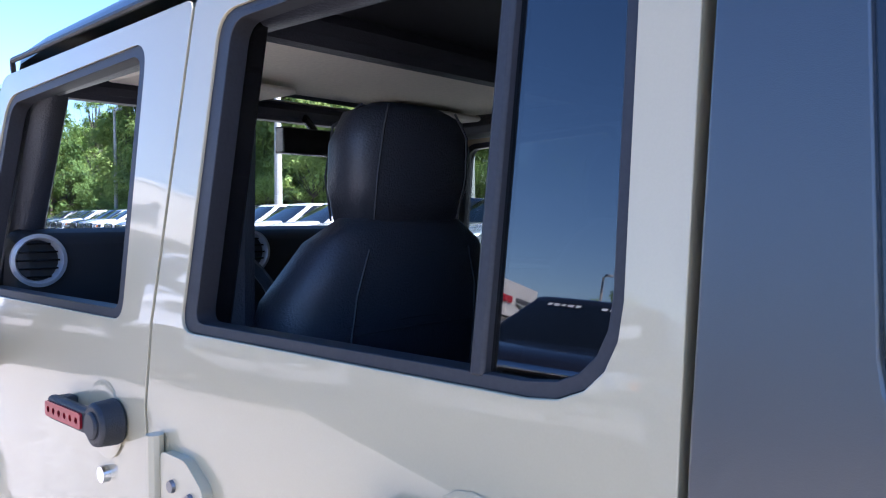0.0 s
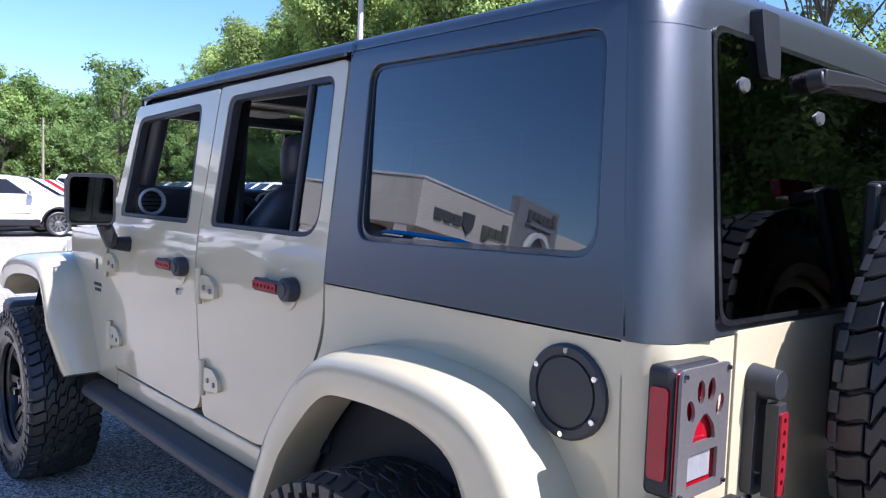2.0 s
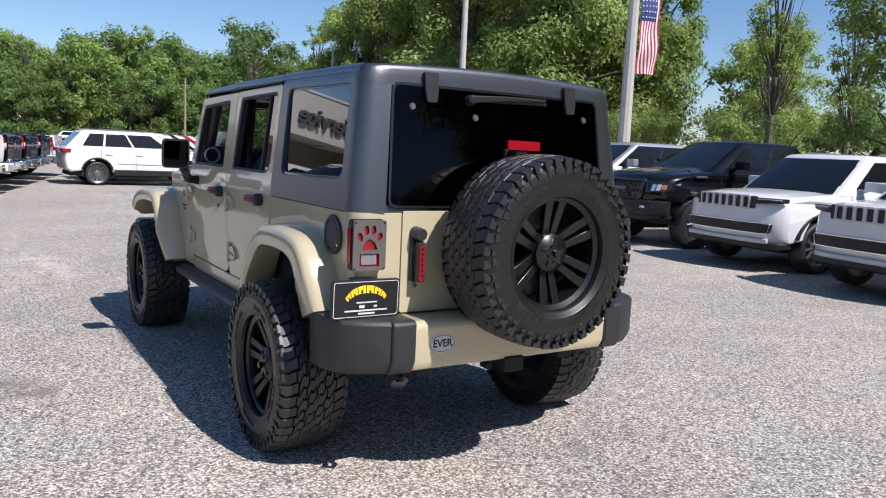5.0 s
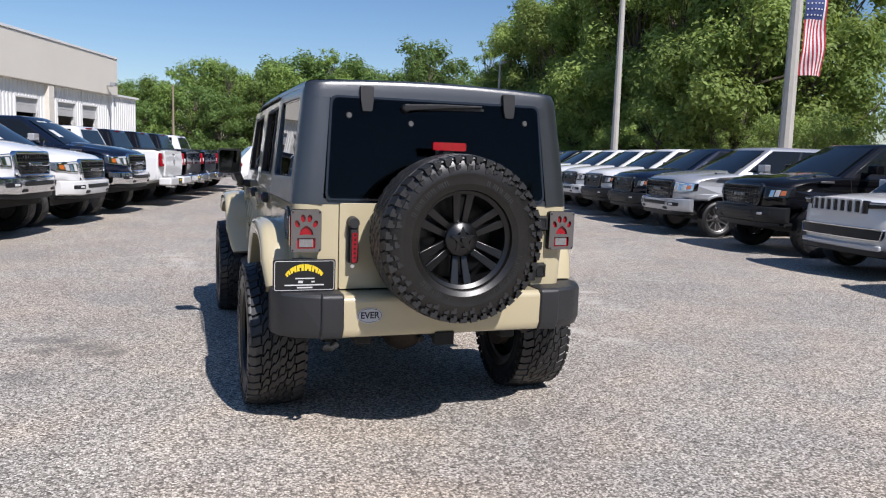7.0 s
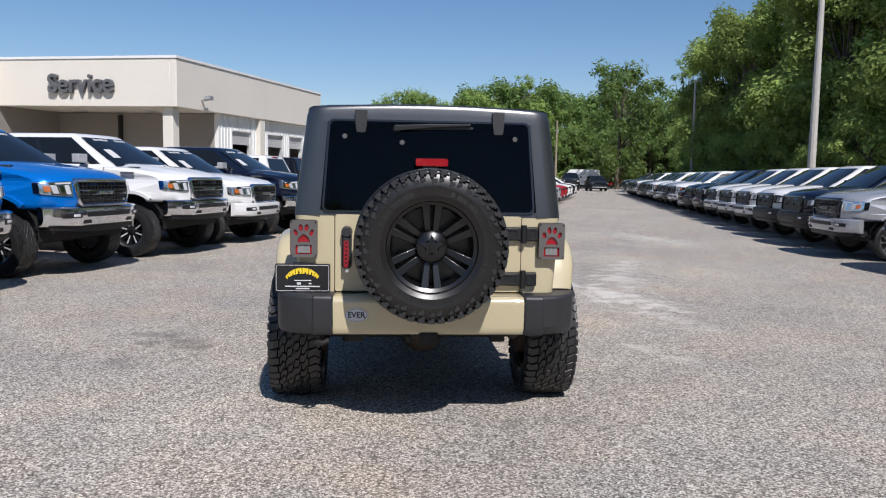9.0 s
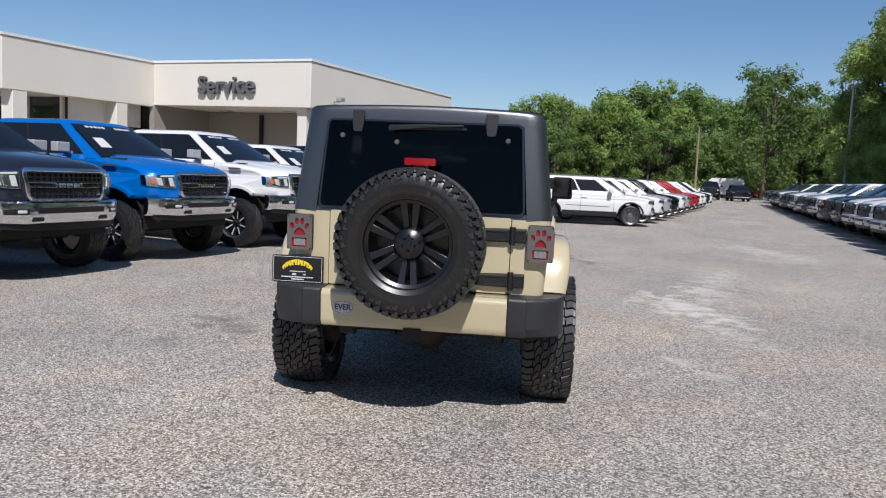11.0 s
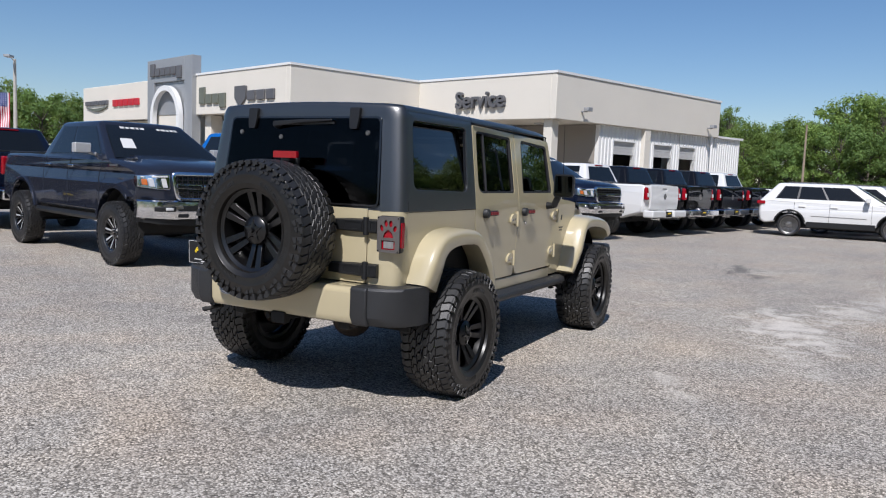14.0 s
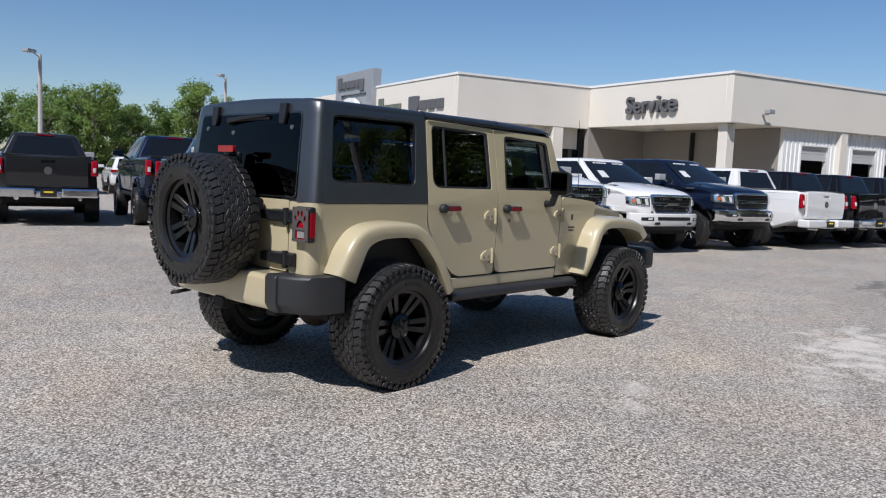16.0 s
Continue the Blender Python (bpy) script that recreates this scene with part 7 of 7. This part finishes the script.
bm = bmesh.new()
loft(bm, [[(xx, y, z + h) for h in (-0.007, 0.007)] + [(xx + 0.012, y, z + h) for h in (0.007, -0.007)] for xx, y, z in ((x + 0.010, -0.14, 1.789), (x + 0.008, 0.26, 1.800))], caps=True)
part("wiper_blade", bm, RUBBER, wp)
# tailgate hinges
for z in (1.165, 0.888):
    bm = bmesh.new()
    loft(bm, [[(0.686, y, z - h), (0.716, y, z - h * 0.8), (0.716, y, z + h * 0.8), (0.686, y, z + h)] for y, h in ((0.30, 0.034), (0.45, 0.042), (0.56, 0.044), (0.60, 0.045), (0.660, 0.045))], caps=True)
    tube(bm, (0.712, 0.575, z - 0.055), (0.712, 0.575, z + 0.055), 0.019, 0.019, 12)
    sheet(bm, rrect(0.405, 0.545, z - 0.032, z + 0.032, 0.010, 3), [rrect(0.418, 0.533, z - 0.021, z + 0.021, 0.006, 3)], lambda a, b: (0.7205, a, b), 0.008, axis=0)
    sheet(bm, rrect(0.600, 0.656, z - 0.035, z + 0.035, 0.010, 3), [rrect(0.611, 0.645, z - 0.024, z + 0.024, 0.006, 3)], lambda a, b: (0.7205, a, b), 0.008, axis=0)
    part("tailgate_hinge", bm, PLASTIC, jeep, "black cast tailgate hinge", bevel=0.006)
# tailgate handle
bm = bmesh.new()
tube(bm, (0.684, -0.494, 1.168), (0.742, -0.494, 1.168), 0.034, 0.028, 18)
sheet(bm, rrect(-0.524, -0.464, 0.948, 1.163, 0.02), [rrect(-0.510, -0.478, 0.983, 1.123, 0.012)], lambda a, b: (0.707, a, b), 0.022, axis=0)
box(bm, 0.722, 0.747, -0.512, -0.477, 0.953, 1.133)
hd = part("tailgate_handle", bm, GREYPLASTIC, jeep, "black tailgate handle with red grip", bevel=0.006)
bm = bmesh.new()
sheet(bm, rrect(-0.509, -0.480, 0.958, 1.118, 0.008), [[(-0.4945 + 0.0065 * math.cos(q * math.tau / 8), 0.983 + 0.024 * k + 0.0065 * math.sin(q * math.tau / 8)) for q in range(8)] for k in range(6)], lambda a, b: (0.753, a, b), 0.006, axis=0)
part("handle_grip", bm, REDPAINT, hd, "red anodised drilled grip")
bm = bmesh.new()
tube(bm, (0.682, -0.492, 0.930), (0.692, -0.492, 0.930), 0.012, 0.011, 12)
part("tailgate_lock", bm, CHROME, jeep)
# bumper
bm = bmesh.new()
loft(bm, [[(xo, y, z) for xo, z in ((0.634, 0.797), (0.828, 0.795), (0.850, 0.772), (0.846, 0.615), (0.820, 0.566), (0.634, 0.562))] for y in (-0.575, 0.575)], caps=True)
bc = part("rear_bumper", bm, TAN, jeep, "tan rear bumper with black ends", bevel=0.012)
for s in (-1, 1):
    bm = bmesh.new()
    rings = []
    for y, xo in ((0.565, 0.849), (0.69, 0.840), (0.80, 0.802), (0.875, 0.740), (0.912, 0.640), (0.912, 0.500)):
        rings.append([(0.48, s * y, 0.803), (xo - 0.015, s * y, 0.803), (xo, s * y, 0.788), (xo, s * y, 0.620), (xo - 0.035, s * y, 0.566), (0.48, s * y, 0.566)])
    loft(bm, rings, caps=True)
    part("bumper_end", bm, GREYPLASTIC, bc, "grained black bumper end cap", bevel=0.012)
    bm = bmesh.new()
    rings = [[(0.859, s * y, 0.792), (0.859, s * y, 0.622), (0.829, s * y, 0.563), (0.78, s * y, 0.563), (0.78, s * y, 0.806), (0.840, s * y, 0.806)] for y in (0.568, 0.685)]
    loft(bm, rings, caps=True)
    part("bumper_insert", bm, GREYPLASTIC, bc, bevel=0.01)
bm = bmesh.new()
sheet(bm, [(-0.428 + 0.069 * math.cos(q * math.tau / 28), 0.689 + 0.042 * math.sin(q * math.tau / 28)) for q in range(28)], (), lambda a, b: (0.8515, a, b), 0.006, axis=0)
st = part("sticker", bm, WHITE, bc, "white oval sticker")
bm = bmesh.new()
sheet(bm, [(-0.428 + 0.065 * math.cos(q * math.tau / 28), 0.689 + 0.038 * math.sin(q * math.tau / 28)) for q in range(28)], [[(-0.428 + 0.0625 * math.cos(q * math.tau / 28), 0.689 + 0.0355 * math.sin(q * math.tau / 28)) for q in range(28)]], lambda a, b: (0.8522, a, b), 0.002, axis=0)
part("sticker_line", bm, INK, st)
words("sticker_word", "EVER", 0.046, Matrix(((0, 0, 1, 0.8522), (1, 0, 0, -0.428), (0, 1, 0, 0.689), (0, 0, 0, 1))) @ Matrix.Diagonal((1.0, 1.05, 1, 1)), INK, st, 0.0006, bold=0.0012)
# dealer plate in its frame
bm = bmesh.new()
sheet(bm, rrect(-0.905, -0.578, 0.838, 1.008, 0.014), (), lambda a, b: (0.722 + 0.02 * (b - 0.84), a, b), 0.018, axis=0)
box(bm, 0.66, 0.72, -0.80, -0.70, 0.967, 1.010)
pl = part("plate_holder", bm, PLASTIC, jeep, "black dealer plate with yellow arched print", bevel=0.005)
bm = bmesh.new()
sheet(bm, rrect(-0.898, -0.585, 0.845, 1.001, 0.012), [rrect(-0.8955, -0.5875, 0.8475, 0.9985, 0.010)], lambda a, b: (0.7255 + 0.02 * (b - 0.84), a, b), 0.002, axis=0)
for (y0, y1, z0, z1) in ((-0.79, -0.69, 0.906, 0.911), (-0.775, -0.75, 0.884, 0.896), (-0.689, -0.705, 0.886, 0.894), (-0.845, -0.64, 0.870, 0.876), (-0.78, -0.70, 0.856, 0.863)):
    box(bm, 0.724, 0.7275, y0, y1, z0, z1)
part("plate_print", bm, WHITE, pl)
for k in range(6):
    a0 = math.pi * (0.88 - 0.76 * k / 6)
    a1 = a0 - math.pi * 0.112
    bm = bmesh.new()
    for b0, b1, lo, hi in ((a0, a0 + (a1 - a0) * 0.36, 0.60, 1.0), (a0 + (a1 - a0) * 0.64, a1, 0.60, 1.0), (a0 + (a1 - a0) * 0.3, a0 + (a1 - a0) * 0.7, 0.72 if k % 2 else 0.80, 1.0)):
        sheet(bm, [(-0.742 + 0.108 * math.cos(q) * (0.72 + 0.28 * f), 0.898 + 0.086 * math.sin(q) * f) for q, f in ((b0, hi), (b1, hi), (b1, lo), (b0, lo))], (), lambda a, b: (0.7275, a, b), 0.003, axis=0)
    part("plate_arch", bm, YELLOW, pl)
pl.location = (0, -0.012, -0.034)

# spare wheel, its carrier and the third brake lamp
sp = wheel(jeep, 0.968, -0.005, 1.115, 0.437, 0.330, 0.252, "split", 1, True)
sp.matrix_basis = pose(0.968, -0.005, 1.115, 0, 0, -90)
sp["label"] = "spare wheel with mud-terrain tyre on the tailgate"
bm = bmesh.new()
box(bm, 0.684, 0.86, -0.13, 0.13, 0.98, 1.25)
box(bm, 0.700, 0.735, -0.045, 0.045, 1.2, 1.57)
box(bm, 0.700, 0.80, -0.035, 0.035, 1.54, 1.575)
part("spare_carrier", bm, PLASTIC, jeep, bevel=0.01)
bm = bmesh.new()
sheet(bm, rrect(-0.090, 0.098, 1.566, 1.609, 0.008), (), lambda a, b: (0.808, a, b), 0.022, axis=0)
part("third_brake_lamp", bm, REDLENS, jeep, "red third brake lamp above the spare wheel", bevel=0.004)

# ---- underbody ----
bm = bmesh.new()
for s in (-1, 1):
    box(bm, -3.6, 0.72, s * 0.43 - 0.045, s * 0.43 + 0.045, 0.50, 0.62)
box(bm, 0.64, 0.74, -0.5, 0.5, 0.545, 0.62)
box(bm, -2.3, -0.75, -0.70, 0.70, 0.60, 0.66)
part("chassis", bm, UNDER, jeep, bevel=0.01)
for wx in (0.0, -2.946):
    bm = bmesh.new()
    tube(bm, (wx, -0.72, 0.425), (wx, 0.72, 0.425), 0.045, 0.045, 12)
    spin_v = bmesh.new()
    bmesh.ops.create_uvsphere(spin_v, u_segments=14, v_segments=10, radius=0.15)
    me = bpy.data.meshes.new("tmp")
    spin_v.to_mesh(me)
    spin_v.free()
    k0 = len(bm.verts)
    bm.from_mesh(me)
    bm.verts.ensure_lookup_table()
    for v in bm.verts[k0:]:
        v.co += Vector((wx, 0.0 if wx == 0 else 0.2, 0.425))
    part("axle", bm, RUST, jeep)
    for s in (-1, 1):
        bm = bmesh.new()
        tube(bm, (wx + 0.12, s * 0.52, 0.38), (wx + 0.2, s * 0.48, 0.88), 0.028, 0.036, 10)
        part("shock_absorber", bm, PLASTIC, jeep)
        bm = bmesh.new()
        pts = [(wx + 0.06 * math.cos(a * 0.7), s * 0.47 + 0.06 * math.sin(a * 0.7), 0.47 + 0.0068 * a) for a in range(50)]
        pipe(bm, pts, 0.009, 5)
        part("coil_spring", bm, PLASTIC, jeep)
        bm = bmesh.new()
        tube(bm, (wx, s * 0.66, 0.425), (wx, s * 0.72, 0.425), 0.15, 0.15, 18)
        part("brake_disc", bm, RUST, jeep)
bm = bmesh.new()
tube(bm, (0.45, -0.35, 0.62), (0.45, 0.45, 0.62), 0.10, 0.10, 14)
pipe(bm, [(0.45, 0.42, 0.60), (0.60, 0.52, 0.565), (0.75, 0.52, 0.555)], 0.028, 10)
part("exhaust", bm, RUST, jeep, "rusty exhaust silencer")
bm = bmesh.new()
box(bm, 0.50, 0.83, -0.04, 0.04, 0.520, 0.580)
box(bm, 0.78, 0.84, -0.055, 0.055, 0.505, 0.58)
tube(bm, (0.74, -0.12, 0.535), (0.80, -0.12, 0.535), 0.02, 0.02, 8)
part("tow_hitch", bm, UNDER, jeep, bevel=0.006)
bm = bmesh.new()
pipe(bm, [(0.72, -0.60, 0.54), (0.83, -0.60, 0.53), (0.85, -0.63, 0.52), (0.83, -0.66, 0.52), (0.79, -0.64, 0.52)], 0.014, 8)
part("tow_loop", bm, UNDER, jeep)
bm = bmesh.new()
box(bm, -2.0, -0.6, -0.35, 0.25, 0.46, 0.62)
part("gearbox_skid", bm, UNDER, jeep, bevel=0.03)

# ---- cabin ----
bm = bmesh.new()
box(bm, -2.1, 0.64, -0.74, 0.74, 0.66, 0.74)
part("cabin_floor", bm, DASH, jeep)
for nm, q in (("firewall", (-2.12, -2.06, -0.74, 0.74, 0.70, 1.33)), ("cargo_side_panel", (-0.45, 0.64, -0.74, -0.60, 0.74, 1.10)), ("cargo_side_panel", (-0.45, 0.64, 0.60, 0.74, 0.74, 1.10))):
    bm = bmesh.new()
    box(bm, *q)
    part(nm, bm, DASH, jeep)


def seat(x, y, label):
    """A front seat with cushion, backrest, headrest and stitched seams."""
    bm = bmesh.new()
    box(bm, x - 0.27, x + 0.27, y - 0.25, y + 0.25, 0.90, 1.06)
    se = part("seat", bm, LEATHER, jeep, label, bevel=0.05, segs=4)
    bm = bmesh.new()
    rings = []
    for z, hw, th, dx in ((1.02, 0.25, 0.10, 0.0), (1.12, 0.265, 0.11, 0.02), (1.28, 0.27, 0.10, 0.06), (1.40, 0.25, 0.085, 0.09), (1.49, 0.19, 0.065, 0.115), (1.53, 0.13, 0.04, 0.125)):
        rings.append([(x + 0.22 + dx + th * (abs(math.cos(a)) ** 0.7) * (1 if math.cos(a) > 0 else -1), y + hw * (abs(math.sin(a)) ** 0.6) * (1 if math.sin(a) > 0 else -1), z) for a in (math.tau * k / 24 for k in range(24))])
    loft(bm, rings, caps=True)
    back = part("backrest", bm, LEATHER, se, sharp=60)

    def seam(pts, owner):
        bm = bmesh.new()
        pipe(bm, pts, 0.0021, 5)
        part("stitching", bm, THREAD, owner)
    for dy in (-0.15, 0.15):
        seam([(x + 0.13, y + dy, 1.06), (x + 0.150, y + dy * 1.02, 1.28), (x + 0.215, y + dy * 0.95, 1.42), (x + 0.28, y + dy * 0.9, 1.50)], back)
        seam([(x + 0.335, y + dy, 1.05), (x + 0.352, y + dy, 1.15), (x + 0.378, y + dy, 1.30), (x + 0.392, y + dy * 0.95, 1.41), (x + 0.395, y + dy * 0.8, 1.48)], back)
    for zz in (1.345, 1.36):
        seam([(x + 0.345, y - 0.235, zz - 0.01), (x + 0.383, y - 0.15, zz), (x + 0.390, y, zz + 0.004), (x + 0.383, y + 0.15, zz), (x + 0.345, y + 0.235, zz - 0.01)], back)
    bm = bmesh.new()
    for dy in (-0.06, 0.06):
        tube(bm, (x + 0.335, y + dy, 1.48), (x + 0.34, y + dy, 1.56), 0.008, 0.008, 8)
    part("headrest_post", bm, CHROME, se)
    bm = bmesh.new()
    rings = []
    for z, hw, th in ((1.515, 0.09, 0.035), (1.525, 0.125, 0.055), (1.58, 0.140, 0.066), (1.65, 0.145, 0.062), (1.70, 0.125, 0.05), (1.72, 0.07, 0.025)):
        rings.append([(x + 0.335 + (z - 1.53) * 0.12 + th * (abs(math.cos(a)) ** 0.7) * (1 if math.cos(a) > 0 else -1), y + hw * (abs(math.sin(a)) ** 0.65) * (1 if math.sin(a) > 0 else -1), z) for a in (math.tau * k / 24 for k in range(24))])
    loft(bm, rings, caps=True)
    hr = part("headrest", bm, LEATHER, se, sharp=60)
    for dy in (-0.105, 0.105):
        seam([(x + 0.283, y + dy, 1.525), (x + 0.274, y + dy * 1.04, 1.60), (x + 0.29, y + dy, 1.685), (x + 0.34, y + dy * 0.8, 1.718)], hr)
    for dy in (-0.10, 0.10):
        seam([(x + 0.385, y + dy, 1.53), (x + 0.400, y + dy * 1.06, 1.60), (x + 0.408, y + dy, 1.67), (x + 0.398, y + dy * 0.8, 1.712)], hr)


seat(-1.40, -0.40, "black leather driver's seat")
seat(-1.40, 0.40, "black leather passenger seat")
bm = bmesh.new()
box(bm, -0.62, -0.12, -0.58, 0.58, 0.85, 1.03)
rs = part("rear_bench", bm, LEATHER, jeep, "black leather rear bench", bevel=0.05, segs=3)
bm = bmesh.new()
vs = box(bm, -0.16, 0.0, -0.58, 0.58, 0.98, 1.50)
for v in vs:
    if v.co.z > 1.2:
        v.co.x += 0.12
part("backrest", bm, LEATHER, rs, bevel=0.05, segs=3)
for y in (-0.36, 0.36):
    bm = bmesh.new()
    box(bm, 0.02, 0.12, y - 0.13, y + 0.13, 1.51, 1.68)
    part("headrest", bm, LEATHER, rs, bevel=0.04, segs=3)
bm = bmesh.new()
loft(bm, [[(-2.10, y, 1.42), (-2.04, y, 1.500), (-1.94, y, 1.508), (-1.89, y, 1.492), (-1.875, y, 1.37), (-1.90, y, 1.20), (-1.93, y, 0.95), (-2.08, y, 0.95)] for y in (-0.73, -0.2, 0.2, 0.73)], caps=True)
dash = part("dashboard", bm, DASH, jeep, "black dashboard with chrome-ringed round vents", bevel=0.02)
for y in (-0.695, -0.16, 0.16, 0.695):
    m = Matrix.Translation((-1.882, y, 1.440)) @ Matrix.Rotation(radians(-90), 4, "Z")
    bm = bmesh.new()
    spin(bm, [(0.0, 0.056), (0.016, 0.058), (0.018, 0.050), (0.012, 0.046), (0.0, 0.044)], 28)
    bmesh.ops.transform(bm, matrix=m, verts=bm.verts[:])
    v = part("vent_ring", bm, SATIN, dash, "satin silver vent ring")
    bm = bmesh.new()
    for k in range(5):
        zz = (k - 2) * 0.018
        hw = math.sqrt(0.044 ** 2 - zz * zz)
        box(bm, -1.879, -1.871, y - hw, y + hw, 1.440 + zz - 0.002, 1.440 + zz + 0.002)
    part("vent_slat", bm, GLOSSBLACK, v)
bm = bmesh.new()
box(bm, -1.90, -1.878, -0.09, 0.12, 1.20, 1.36)
part("radio", bm, GLOSSBLACK, dash, bevel=0.006)
bm = bmesh.new()
for k in range(10):
    box(bm, -1.88, -1.875, -0.07 + (k % 5) * 0.035, -0.05 + (k % 5) * 0.035, 1.24 + (k // 5) * 0.07, 1.25 + (k // 5) * 0.07)
part("radio_keys", bm, THREAD, dash)
for y in (-0.43, -0.31):
    bm = bmesh.new()
    tube(bm, (-1.89, y, 1.415), (-1.868, y, 1.415), 0.05, 0.05, 24)
    part("gauge", bm, GLOSSBLACK, dash)
    bm = bmesh.new()
    for k in range(12):
        a = math.radians(-40 + k * 24)
        box(bm, -1.8675, -1.866, y + 0.04 * math.cos(a) - 0.002, y + 0.04 * math.cos(a) + 0.002, 1.415 + 0.04 * math.sin(a) - 0.002, 1.415 + 0.04 * math.sin(a) + 0.002)
    part("gauge_marks", bm, REDPAINT if k % 2 else WHITE, dash)
bm = bmesh.new()
m = Matrix.Translation((-1.70, -0.38, 1.30)) @ Matrix.Rotation(radians(-22), 4, "Y")
ring = []
for k in range(32):
    a = k * math.tau / 32
    c = Vector((0, 0.185 * math.cos(a), 0.185 * math.sin(a)))
    rad = Vector((0, math.cos(a), math.sin(a)))
    ring.append([m @ (c + rad * 0.016 * math.cos(q * math.tau / 8) + Vector((0.016 * math.sin(q * math.tau / 8), 0, 0))) for q in range(8)])
loft(bm, ring + ring[:1])
for a in (200, 340, 270):
    e = m @ Vector((0, 0.18 * math.cos(radians(a)), 0.18 * math.sin(radians(a))))
    tube(bm, m @ Vector((-0.02, 0, 0)), e, 0.022, 0.014, 8)
tube(bm, m @ Vector((-0.03, 0, 0)), m @ Vector((0.02, 0, 0)), 0.065, 0.055, 16)
tube(bm, m @ Vector((-0.03, 0, 0)), m @ Vector((-0.2, 0, 0)), 0.035, 0.04, 10)
part("steering_wheel", bm, LEATHER, jeep, "black steering wheel")
bm = bmesh.new()
box(bm, -1.80, -1.76, -0.13, 0.13, 1.70, 1.77)
tube(bm, (-1.79, 0, 1.76), (-1.87, 0, 1.84), 0.012, 0.012, 8)
part("rear_view_mirror", bm, GLOSSBLACK, jeep, "black rear-view mirror", bevel=0.02, segs=3)
for y in (-0.36, 0.36):
    bm = bmesh.new()
    box(bm, -1.83, -1.66, y - 0.2, y + 0.2, 1.835, 1.852)
    part("sun_visor", bm, LINER, jeep, "cream sun visor", bevel=0.008)
bm = bmesh.new()
box(bm, -1.75, -1.0, -0.12, 0.12, 0.74, 1.0)
part("centre_console", bm, DASH, jeep, bevel=0.03)
bm = bmesh.new()
sheet(bm, [(0.10, 1.50), (0.24, 1.50), (0.24, 1.66), (0.10, 1.66)], (), lambda a, b: (-1.93 + (b - 1.5) * 0.37, a + 0.25, b), 0.001, axis=0)
part("windscreen_sheet", bm, WHITE, jeep, "paper sheet inside the windscreen")

bm = bmesh.new()
tube(bm, (-2.42, 0.74, 1.28), (-2.42, 0.74, 1.33), 0.014, 0.010, 10)
tube(bm, (-2.42, 0.74, 1.33), (-2.42 + 0.05, 0.74, 2.02), 0.0035, 0.002, 6)
part("antenna", bm, PLASTIC, jeep, "thin black whip antenna")
